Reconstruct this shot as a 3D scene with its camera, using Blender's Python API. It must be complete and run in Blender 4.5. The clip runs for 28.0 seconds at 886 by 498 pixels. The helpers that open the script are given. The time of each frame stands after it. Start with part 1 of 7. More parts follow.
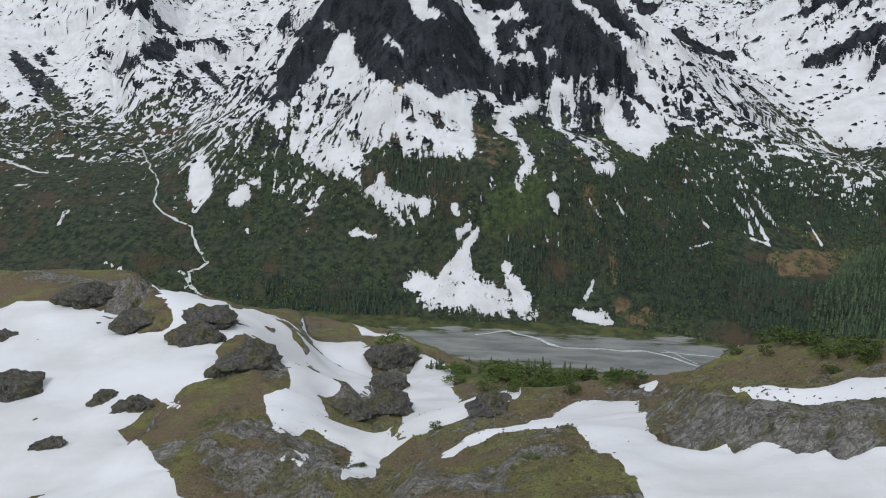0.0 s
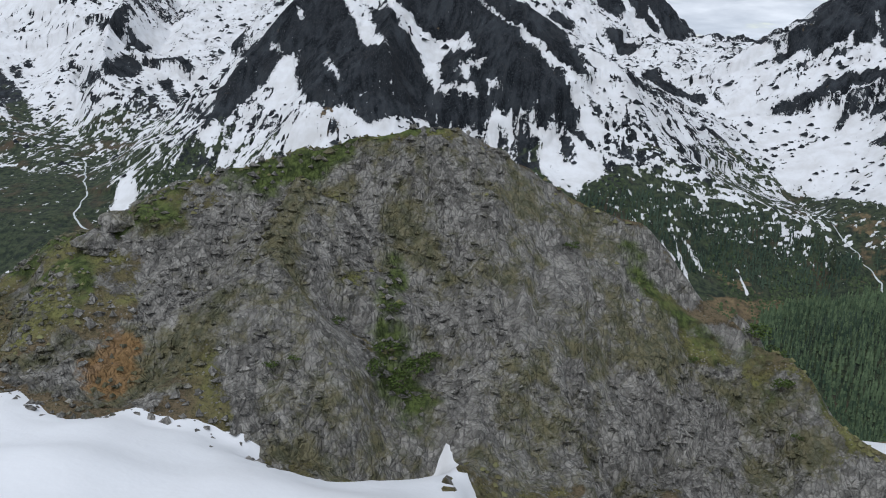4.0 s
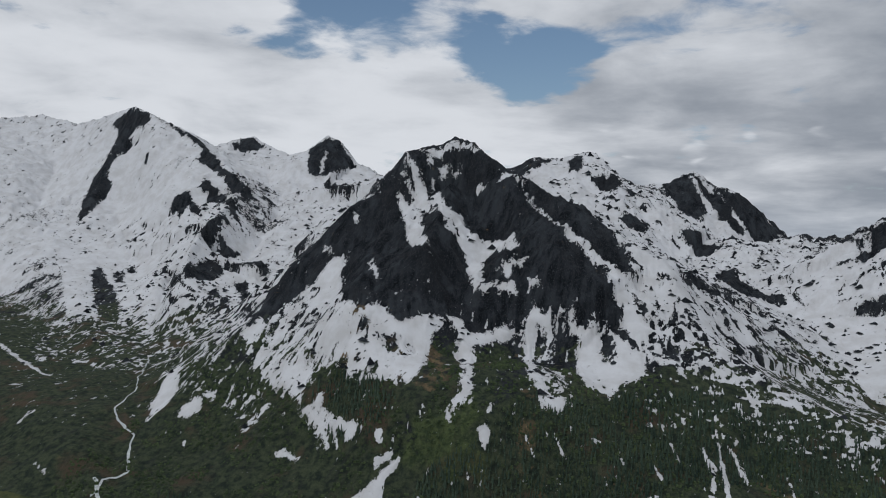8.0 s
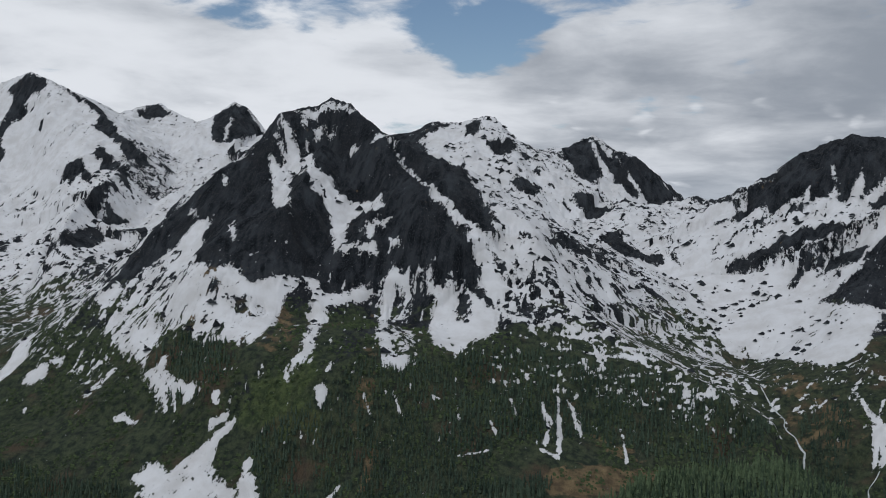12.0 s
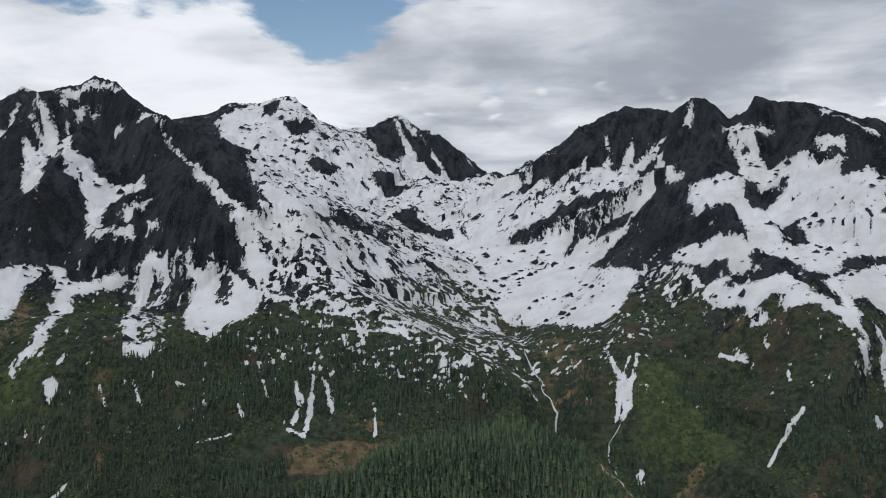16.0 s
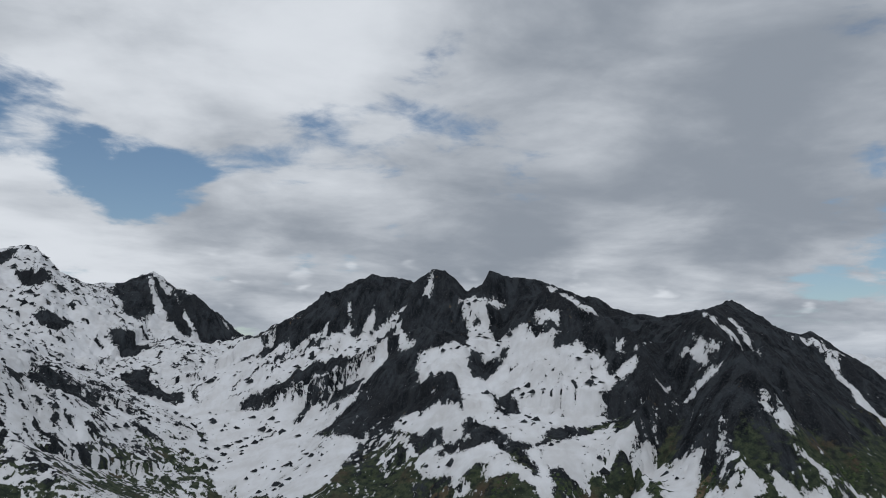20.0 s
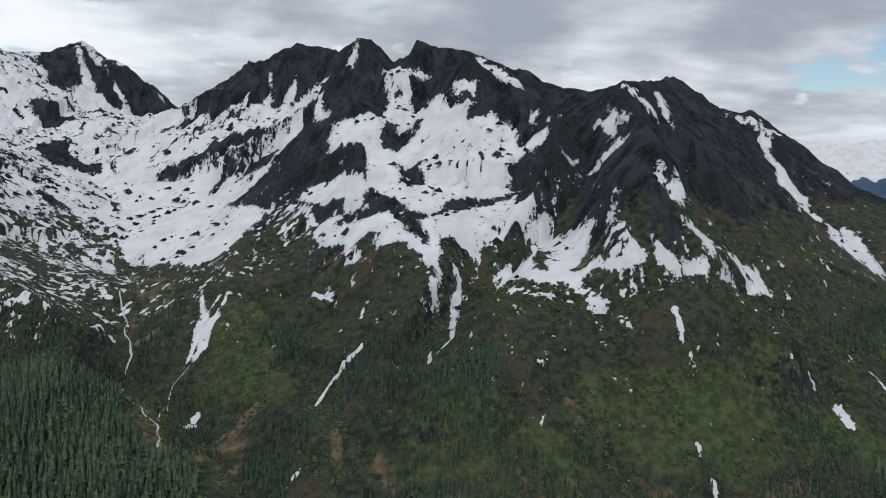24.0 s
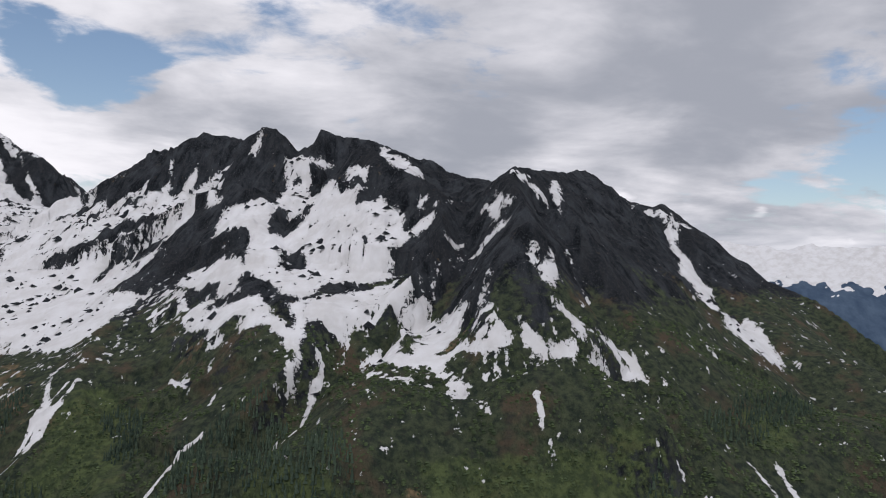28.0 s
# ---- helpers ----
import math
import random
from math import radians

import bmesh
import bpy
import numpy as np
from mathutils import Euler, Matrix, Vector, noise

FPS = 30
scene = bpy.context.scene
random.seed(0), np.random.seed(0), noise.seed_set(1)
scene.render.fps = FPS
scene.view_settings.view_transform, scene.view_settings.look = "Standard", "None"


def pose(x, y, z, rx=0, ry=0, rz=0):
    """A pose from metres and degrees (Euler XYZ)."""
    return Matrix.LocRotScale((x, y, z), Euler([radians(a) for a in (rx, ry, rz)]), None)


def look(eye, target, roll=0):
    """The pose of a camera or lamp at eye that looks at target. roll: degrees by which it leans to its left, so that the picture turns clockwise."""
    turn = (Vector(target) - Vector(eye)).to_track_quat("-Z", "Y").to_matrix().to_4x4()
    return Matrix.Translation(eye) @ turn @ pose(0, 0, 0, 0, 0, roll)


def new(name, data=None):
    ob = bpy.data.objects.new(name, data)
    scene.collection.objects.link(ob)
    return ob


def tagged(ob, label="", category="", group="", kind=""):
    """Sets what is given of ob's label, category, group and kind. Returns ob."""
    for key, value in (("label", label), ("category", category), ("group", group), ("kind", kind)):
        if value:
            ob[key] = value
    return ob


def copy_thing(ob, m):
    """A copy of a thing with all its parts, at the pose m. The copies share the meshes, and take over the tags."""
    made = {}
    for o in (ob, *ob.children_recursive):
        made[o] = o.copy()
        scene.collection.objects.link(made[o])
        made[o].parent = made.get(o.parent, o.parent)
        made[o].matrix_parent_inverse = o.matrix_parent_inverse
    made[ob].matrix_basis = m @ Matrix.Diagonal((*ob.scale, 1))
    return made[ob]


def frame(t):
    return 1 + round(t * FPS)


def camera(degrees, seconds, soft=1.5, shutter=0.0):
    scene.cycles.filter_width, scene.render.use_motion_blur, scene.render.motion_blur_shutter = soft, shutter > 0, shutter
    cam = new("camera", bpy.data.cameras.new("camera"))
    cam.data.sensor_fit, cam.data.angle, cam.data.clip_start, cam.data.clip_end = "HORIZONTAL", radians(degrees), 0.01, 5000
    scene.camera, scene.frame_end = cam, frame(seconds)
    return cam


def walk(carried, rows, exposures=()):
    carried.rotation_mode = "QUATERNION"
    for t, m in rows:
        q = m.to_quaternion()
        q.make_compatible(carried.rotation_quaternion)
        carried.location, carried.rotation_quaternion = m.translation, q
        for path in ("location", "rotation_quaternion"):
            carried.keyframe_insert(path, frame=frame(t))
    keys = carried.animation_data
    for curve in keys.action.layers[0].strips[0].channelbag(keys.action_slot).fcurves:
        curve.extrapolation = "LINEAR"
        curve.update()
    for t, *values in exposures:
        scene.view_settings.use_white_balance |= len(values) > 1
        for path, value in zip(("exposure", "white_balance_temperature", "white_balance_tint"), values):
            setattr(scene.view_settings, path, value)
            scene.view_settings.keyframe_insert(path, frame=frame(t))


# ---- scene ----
cam = camera(54.9, 28.0, soft=1.0)
# the plan is drawn in units of 0.86 m
UNIT = 0.86
PATH = [
    (0, 0.0, 0.0, 0.0, 73.94, -0.00, 2.92),
    (0.5, 18.6, 5.0, -2.2, 71.82, 0.33, 4.23),
    (1, 37.2, 10.0, -4.3, 70.08, 0.72, 4.89),
    (1.5, 55.5, 15.1, -6.2, 69.85, 0.25, 3.76),
    (2, 74.0, 20.4, -7.9, 70.75, 0.12, 2.85),
    (2.5, 92.5, 26.0, -9.6, 71.89, 0.08, 2.64),
    (3, 111.2, 31.7, -11.4, 73.81, -0.88, 3.79),
    (3.5, 129.6, 37.7, -13.0, 75.30, -1.79, 4.86),
    (4, 147.7, 43.8, -14.7, 76.35, -2.50, 5.53),
    (4.5, 165.9, 50.1, -16.3, 77.01, -2.84, 5.86),
    (6.5, 235.8, 76.4, -22.1, 77.07, -1.95, 10.29),
    (7, 252.6, 82.0, -23.7, 85.04, -1.92, 13.08),
    (7.5, 269.1, 87.7, -25.4, 87.90, -1.89, 14.00),
    (8, 285.5, 93.2, -27.1, 89.96, -1.88, 14.44),
    (8.5, 301.9, 98.6, -28.8, 91.21, -1.89, 14.54),
    (9, 318.2, 103.9, -30.6, 92.08, -1.91, 14.50),
    (9.5, 334.4, 109.3, -32.3, 92.39, -1.76, 13.82),
    (10, 350.7, 114.6, -34.2, 91.84, -1.45, 12.73),
    (10.5, 366.9, 120.0, -36.0, 91.09, -1.07, 12.29),
    (11, 383.1, 125.4, -38.0, 90.36, -1.09, 12.21),
    (11.5, 399.4, 130.7, -39.9, 89.33, -1.10, 12.14),
    (12, 415.6, 136.1, -42.0, 88.21, -1.32, 11.16),
    (12.5, 431.9, 141.5, -43.9, 84.08, -0.65, 10.22),
    (14.5, 495.8, 162.3, -52.5, 76.72, 0.35, 5.12),
    (15, 511.5, 166.2, -54.2, 80.21, 0.94, 3.71),
    (15.5, 527.0, 169.8, -55.7, 84.09, 0.84, 2.25),
    (16, 542.7, 173.2, -57.4, 87.39, 0.76, 1.54),
    (16.5, 558.2, 176.4, -58.8, 89.76, 0.76, 1.38),
    (17, 573.9, 179.4, -60.4, 91.47, 0.95, 1.30),
    (17.5, 589.5, 182.1, -62.0, 94.08, 1.58, -2.63),
    (18, 605.3, 184.6, -63.6, 95.08, 1.80, -6.10),
    (18.5, 621.0, 187.0, -65.4, 95.66, 1.92, -9.29),
    (19, 636.7, 189.4, -67.3, 98.49, 0.94, -10.53),
    (19.5, 652.5, 191.5, -69.1, 99.82, -0.24, -11.19),
    (20, 668.2, 193.8, -71.1, 98.99, -1.01, -11.45),
    (20.5, 683.9, 195.9, -73.4, 98.99, -1.65, -11.48),
    (21, 699.6, 198.0, -75.6, 95.84, -1.83, -11.61),
    (21.5, 715.2, 200.1, -77.8, 91.26, -1.80, -11.58),
    (22, 730.7, 202.4, -80.2, 88.81, -1.78, -11.58),
    (22.5, 746.4, 204.6, -82.6, 86.84, -1.75, -11.67),
    (24.5, 808.1, 213.3, -93.7, 83.74, -1.39, -12.68),
    (25, 823.4, 215.4, -97.1, 81.27, -0.41, -13.30),
    (25.5, 838.7, 217.5, -100.6, 77.01, 0.53, -14.02),
    (26, 854.0, 219.7, -104.2, 74.74, 0.78, -14.12),
    (26.5, 869.3, 221.9, -107.9, 77.51, 0.77, -14.44),
    (27, 884.6, 224.2, -111.5, 85.04, -0.05, -14.24),
    (27.5, 900.0, 226.4, -115.2, 89.92, -1.12, -14.07),
    (28, 915.2, 228.7, -118.9, 92.14, -2.04, -14.29),
]
EXPOSURES = [(0, 0.33, 6150, 10), (4.5, 0.36, 5920, 10), (6.5, 0.36, 5900, 10), (7, 0.0, 6000, 10), (8, -0.38, 6100, 10), (11, -0.38, 6100, 10), (12, -0.25, 6100, 10), (12.5, -0.02, 6100, 10), (14.5, 0.75, 6020, 13), (15, 0.68, 6020, 13), (16, 0.0, 6150, 10), (17, -0.28, 6180, 11), (20, -0.32, 6050, 9), (21, -0.25, 6050, 9), (22.5, -0.15, 6050, 9), (24.5, 0.3, 6050, 10), (25, 0.6, 5850, 12), (26, 1.05, 5780, 19), (26.7, 0.9, 5900, 18), (27.2, 0.45, 6250, 16), (28, 0.08, 6350, 16)]
walk(cam, [(t, pose(*p)) for t, *p in PATH], EXPOSURES)

# ---- world, sun ----
SUN_AZ, SUN_EL = radians(205), radians(50)


def direction(az, el):
    """A unit vector; az from north (+y) towards east, el upwards, in degrees."""
    a, e = radians(az), radians(el)
    return (math.sin(a) * math.cos(e), math.cos(a) * math.cos(e), math.sin(e))


class Nodes:
    """Short hand for node trees."""

    def __init__(self, tree):
        self.tree = tree
        tree.nodes.clear()

    def add(self, kind, **values):
        node = self.tree.nodes.new(kind)
        for key, value in values.items():
            if key == "ins":
                for slot, v in value.items():
                    if isinstance(v, bpy.types.NodeSocket):
                        self.tree.links.new(v, node.inputs[slot])
                    else:
                        node.inputs[slot].default_value = v
            elif key == "operation":
                node.operation = value
            elif key == "blend_type":
                node.blend_type = value
            elif key == "data_type":
                node.data_type = value
            elif key == "attribute_name":
                node.attribute_name = value
            elif key == "feature":
                node.feature = value
            elif key == "noise_type":
                node.noise_type = value
        return node

    def math(self, op, a, b=0.0, c=0.0, clamp=False):
        node = self.add("ShaderNodeMath", operation=op, ins={0: a, 1: b, 2: c})
        node.use_clamp = clamp
        return node.outputs[0]

    def vec(self, op, a, b=(0, 0, 0)):
        return self.add("ShaderNodeVectorMath", operation=op, ins={0: a, 1: b})

    def noise(self, vector, scale, detail=4.0, rough=0.55, distortion=0.0):
        return self.add("ShaderNodeTexNoise", ins={"Vector": vector, "Scale": scale, "Detail": detail, "Roughness": rough, "Distortion": distortion}).outputs["Fac"]

    def ramp(self, value, low, high, to_low=0.0, to_high=1.0):
        node = self.add("ShaderNodeMapRange", ins={"Value": value, "From Min": low, "From Max": high, "To Min": to_low, "To Max": to_high})
        node.interpolation_type = "SMOOTHSTEP"
        return node.outputs[0]

    def mix(self, fac, a, b, blend="MIX"):
        node = self.add("ShaderNodeMix", data_type="RGBA", blend_type=blend)
        for slot, v in ((0, fac), (6, a), (7, b)):
            if isinstance(v, bpy.types.NodeSocket):
                self.tree.links.new(v, node.inputs[slot])
            else:
                node.inputs[slot].default_value = v if slot == 0 else (*v, 1.0)[:4]
        return node.outputs[2]


def stretched(n, vector, x, y, z):
    return n.vec("MULTIPLY", vector, (x, y, z)).outputs[0]


def make_world():
    world = bpy.data.worlds.new("sky")
    scene.world = world
    world.use_nodes = True
    n = Nodes(world.node_tree)
    way = n.add("ShaderNodeTexCoord").outputs["Generated"]
    sky = n.add("ShaderNodeTexSky")
    sky.sky_type, sky.sun_disc, sky.sun_elevation, sky.sun_rotation = "NISHITA", False, SUN_EL, SUN_AZ
    sky.altitude, sky.air_density, sky.dust_density, sky.ozone_density = 400, 1.2, 0.4, 1.5
    blue = n.vec("SCALE", sky.outputs[0])
    blue.inputs[3].default_value = 0.085
    split = n.add("ShaderNodeSeparateXYZ", ins={0: way})
    up = n.math("MAXIMUM", split.outputs[2], 0.0)
    # the cloud deck seen in perspective
    flat = n.math("DIVIDE", 1.0, n.math("ADD", up, 0.16))
    deck = n.add("ShaderNodeCombineXYZ", ins={0: n.math("MULTIPLY", split.outputs[0], flat), 1: n.math("MULTIPLY", split.outputs[1], flat), 2: n.math("MULTIPLY", up, 2.0)}).outputs[0]
    body = n.noise(deck, 1.15, 8.0, 0.56, 0.35)
    cover = n.ramp(body, 0.25, 0.75, -0.28, 0.28)
    total = n.math("ADD", cover, 0.70)
    stir = n.vec("SUBTRACT", n.add("ShaderNodeTexNoise", ins={"Vector": deck, "Scale": 2.2, "Detail": 5.0}).outputs["Color"], (0.5, 0.5, 0.5))
    stir = n.vec("MULTIPLY", stir.outputs[0], (0.13, 0.13, 0.08))
    bent = n.vec("NORMALIZE", n.vec("ADD", way, stir.outputs[0]).outputs[0]).outputs[0]
    for az, el, size, depth in GAPS:
        near = n.vec("DOT_PRODUCT", bent, direction(az, el)).outputs["Value"]
        total = n.math("SUBTRACT", total, n.math("MULTIPLY", n.ramp(near, math.cos(radians(size)), 1.0), depth))
    ripple = n.noise(deck, 5.5, 6.0, 0.58, 0.3)
    total = n.math("ADD", total, n.math("MULTIPLY", n.math("SUBTRACT", ripple, 0.5), 0.5))
    mask = n.ramp(total, 0.36, 0.56)
    # light and dark folds of the clouds
    fold = n.noise(deck, 1.9, 6.0, 0.52, 0.25)
    lumps = n.vec("ADD", way, n.vec("MULTIPLY", stir.outputs[0], (0.5, 0.5, 0.5)).outputs[0]).outputs[0]
    billow = n.add("ShaderNodeTexVoronoi", feature="SMOOTH_F1", ins={"Vector": stretched(n, lumps, 1.0, 1.0, 1.5), "Scale": 17.0, "Detail": 2.0, "Roughness": 0.5, "Smoothness": 0.6}).outputs["Distance"]
    puffs = n.math("MULTIPLY", n.ramp(billow, 0.55, 0.1), n.ramp(split.outputs[2], 0.22, 0.04))
    wide = n.noise(deck, 0.7, 3.0, 0.5, 0.2)
    shade = n.math("ADD", n.math("MULTIPLY", n.math("SUBTRACT", ripple, 0.5), 0.16), n.math("MULTIPLY", puffs, 0.30))
    shade = n.math("ADD", shade, n.math("ADD", n.math("MULTIPLY", fold, 0.75), n.math("MULTIPLY", wide, 0.36)))
    for az, el, size, depth in SHADES:
        near = n.vec("DOT_PRODUCT", way, direction(az, el)).outputs["Value"]
        shade = n.math("ADD", shade, n.math("MULTIPLY", n.ramp(near, math.cos(radians(size)), 1.0), depth))
    cloud = n.mix(n.ramp(shade, 0.33, 0.85), (0.34, 0.365, 0.40), (0.90, 0.90, 0.90))
    colour = n.mix(mask, blue.outputs[0], cloud)
    low = n.ramp(split.outputs[2], -0.02, 0.10)
    colour = n.mix(n.math("MULTIPLY", n.math("SUBTRACT", 1.0, low), 0.55), colour, (0.56, 0.60, 0.65))
    below = n.ramp(split.outputs[2], -0.25, -0.05)
    colour = n.mix(below, (0.08, 0.09, 0.08), colour)
    back = n.add("ShaderNodeBackground", ins={"Color": colour, "Strength": 1.0})
    n.add("ShaderNodeOutputWorld", ins={0: back.outputs[0]})


# gaps of blue (az, el, size, depth) and brighter or darker parts of the deck
GAPS = [(-26.0, 16.5, 6.0, 0.3), (-22.0, 15.8, 6.0, 0.28), (-18.0, 15.0, 5.5, 0.28), (-14.5, 14.2, 5.0, 0.26), (-11.0, 13.2, 4.5, 0.26), (-8.0, 12.2, 4.0, 0.22), (36.0, 8.0, 4.0, 0.24), (42.0, 8.0, 5.0, 0.36), (14.0, 18.5, 8.0, 0.08), (9.0, 27.0, 8.0, 0.05)]
SHADES = [(-16.0, 8.0, 12.0, 0.2), (-12.0, 20.0, 9.0, 0.1), (3.0, 24.0, 11.0, 0.04), (26.0, 21.0, 16.0, -0.14), (38.0, 16.0, 14.0, -0.12), (14.0, 11.0, 8.0, -0.08), (-36.0, 15.0, 18.0, 0.22)]
make_world()
sun = new("sun", bpy.data.lights.new("sun", "SUN"))
sun.data.energy, sun.data.angle, sun.data.color = 1.3, radians(12), (1.0, 0.97, 0.93)
sun.matrix_world = look((0, 0, 0), [-v for v in direction(math.degrees(SUN_AZ), math.degrees(SUN_EL))])


# ---- numbers of the land ----
def hashed(ix, iy, seed):
    h = (ix.astype(np.int64) * 374761393 + iy.astype(np.int64) * 668265263 + seed * 974634777) & 0xFFFFFFFF
    h = ((h ^ (h >> 13)) * 1274126177) & 0xFFFFFFFF
    return ((h ^ (h >> 16)) & 0xFFFF) / 32767.5 - 1.0


def grain(x, y, seed=0):
    """Smooth noise from -1 to 1 with a period of about one."""
    ix, iy = np.floor(x), np.floor(y)
    u, v = x - ix, y - iy
    u, v = u * u * (3 - 2 * u), v * v * (3 - 2 * v)
    a, b = hashed(ix, iy, seed), hashed(ix + 1, iy, seed)
    c, d = hashed(ix, iy + 1, seed), hashed(ix + 1, iy + 1, seed)
    return (a + (b - a) * u) * (1 - v) + (c + (d - c) * u) * v


def fractal(x, y, octaves, seed=0, gain=0.5):
    total, size = 0.0, 1.0
    for k in range(octaves):
        total = total + size * grain(x * 2.03**k + 17.3 * k, y * 2.03**k - 9.1 * k, seed + k)
        size *= gain
    return total


def crags(x, y, octaves, seed=0):
    """Noise with sharp crests, 0 to about 1."""
    total, size = 0.0, 0.55
    for k in range(octaves):
        total = total + size * (1 - np.abs(grain(x * 2.1**k + 5.7 * k, y * 2.1**k + 3.3 * k, seed + k)) * 1.6)
        size *= 0.5
    return total


def along(points, x, y):
    """The distance to a line of points (x, y, value ...), and the value at its nearest place."""
    best, value = np.full(x.shape, 1e12), np.zeros(x.shape)
    for a, b in zip(points[:-1], points[1:]):
        dx, dy = b[0] - a[0], b[1] - a[1]
        t = np.clip(((x - a[0]) * dx + (y - a[1]) * dy) / (dx * dx + dy * dy + 1e-9), 0, 1)
        d = (x - a[0] - t * dx) ** 2 + (y - a[1] - t * dy) ** 2
        near = d < best
        best, value = np.where(near, d, best), np.where(near, a[2] + t * (b[2] - a[2]), value)
    return np.sqrt(best), value


def stripes(points, x, y):
    """The distance to a line, its half width there, and the way along and across it."""
    best, width, run, side, length = np.full(x.shape, 1e12), np.ones(x.shape), np.zeros(x.shape), np.zeros(x.shape), 0.0
    for a, b in zip(points[:-1], points[1:]):
        dx, dy = b[0] - a[0], b[1] - a[1]
        size = math.hypot(dx, dy) + 1e-9
        s, o = ((x - a[0]) * dx + (y - a[1]) * dy) / size, ((x - a[0]) * dy - (y - a[1]) * dx) / size
        t = np.clip(s / size, 0, 1)
        d = (s - t * size) ** 2 + o**2
        near = d < best
        best, width = np.where(near, d, best), np.where(near, a[2] + t * (b[2] - a[2]), width)
        run, side, length = np.where(near, length + s, run), np.where(near, o, side), length + size
    return np.sqrt(best), width, run, side


def lines_field(lines, x, y, power=2.0):
    """The height that a set of lines hands on, and the distance to the nearest, with its number."""
    weight, height, best, which = np.zeros(x.shape), np.zeros(x.shape), np.full(x.shape, 1e9), np.zeros(x.shape, int)
    for k, points in enumerate(lines.values()):
        d, z = along(points, x, y)
        w = 1.0 / (d * d + 4.0) ** power
        weight, height = weight + w, height + w * z
        which, best = np.where(d < best, k, which), np.minimum(best, d)
    return height / weight, best, which


RIDGES = {
    'central west ridge': [(-62, 1915, 195), (-108, 1917, 209), (-133, 1915, 194), (-177, 1894, 179), (-214, 1871, 169), (-252, 1824, 87), (-284, 1783, 65), (-311, 1735, 17), (-336, 1688, -30), (-356, 1633, -72), (-363, 1610, -101), (-391, 1500, -185), (-431, 1400, -270), (-471, 1342, -330)],
    'central east ridge': [(-62, 1915, 189), (24, 1850, 125), (127, 1790, 74), (334, 1690, -51), (415, 1590, -168), (556, 1490, -247), (673, 1400, -291)],
    'central face rib': [(-96, 1830, 98), (-80, 1578, -33), (47, 1440, -210)],
    'west peak left rib': [(-1677, 3037, 478), (-1689, 2930, 324), (-1647, 2750, 129), (-1457, 2450, -51), (-1132, 2100, -183), (-899, 1850, -255)],
    'west peak right rib': [(-1677, 3037, 478), (-1409, 2960, 371), (-1012, 2700, 154), (-879, 2185, -3), (-781, 1950, -93)],
    'ice field rim': [(-3401, 3500, 576), (-2639, 3500, 569), (-2257, 3450, 474), (-1677, 3037, 478)],
    'dark peak rim': [(-1677, 3037, 478), (-1482, 3313, 360), (-1407, 3383, 400), (-1340, 3390, 408), (-1272, 3374, 368), (-1169, 3349, 329), (-1061, 3302, 340), (-965, 3273, 399), (-920, 3282, 370), (-852, 3297, 299), (-747, 3268, 240), (-483, 3200, 264)],
    'north rim': [(-290, 2650, 190), (-123, 2700, 216), (-57, 2716, 249), (21, 2729, 251), (63, 2735, 264), (131, 2755, 273), (191, 2776, 201), (267, 2817, 177), (326, 2857, 189), (412, 2925, 235), (473, 2909, 194), (557, 2866, 162), (606, 2827, 112), (652, 2789, 18), (725, 2684, 42)],
    'east ridge west part': [(725, 2684, 42), (732, 2668, 15), (796, 2520, 12), (838, 2443, 36), (891, 2356, 106), (954, 2272, 147), (1002, 2211, 162), (1050, 2169, 153), (1096, 2124, 138), (1128, 2091, 170), (1152, 2083, 168), (1199, 2063, 122), (1231, 2039, 135), (1244, 2030, 160), (1289, 2019, 148), (1348, 2005, 140), (1394, 1988, 125), (1434, 1972, 105), (1461, 1960, 106), (1492, 1940, 79), (1543, 1908, 64), (1572, 1890, 56), (1587, 1880, 60), (1555, 1640, 57), (1514, 1600, 51)],
    'east ridge east part': [(1514, 1600, 51), (1656, 1800, 72), (1857, 2087, 120), (1891, 2084, 111), (1926, 2082, 32), (1958, 2072, 54), (1999, 2040, 43), (2018, 2024, 49), (2048, 2000, 25), (2090, 1950, -25), (2130, 1900, -69), (2165, 1849, -113), (2198, 1800, -134), (2222, 1742, -150), (2244, 1688, -183), (2270, 1628, -229), (2386, 1500, -366)],
    'east front rib': [(1514, 1600, 51), (1483, 1480, 0), (1446, 1337, -59), (1458, 1201, -215), (1522, 1139, -265)],
    'east outer rib': [(1570, 1500, -11), (1596, 1350, -147), (1600, 1200, -266), (1588, 1080, -346)],
    'east mid rib': [(1289, 1790, 96), (1385, 1640, 18), (1379, 1490, -73), (1281, 1431, -161), (1291, 1330, -213), (1239, 1237, -252)],
    'east left rib': [(1124, 2093, 160), (1061, 2000, 17), (1072, 1879, 20), (949, 1790, -138), (889, 1620, -223), (882, 1480, -275), (902, 1380, -320)],
    'left shoulder': [(-2168, 2200, -164), (-1466, 2000, -224), (-1083, 1800, -261), (-831, 1600, -309)],
}
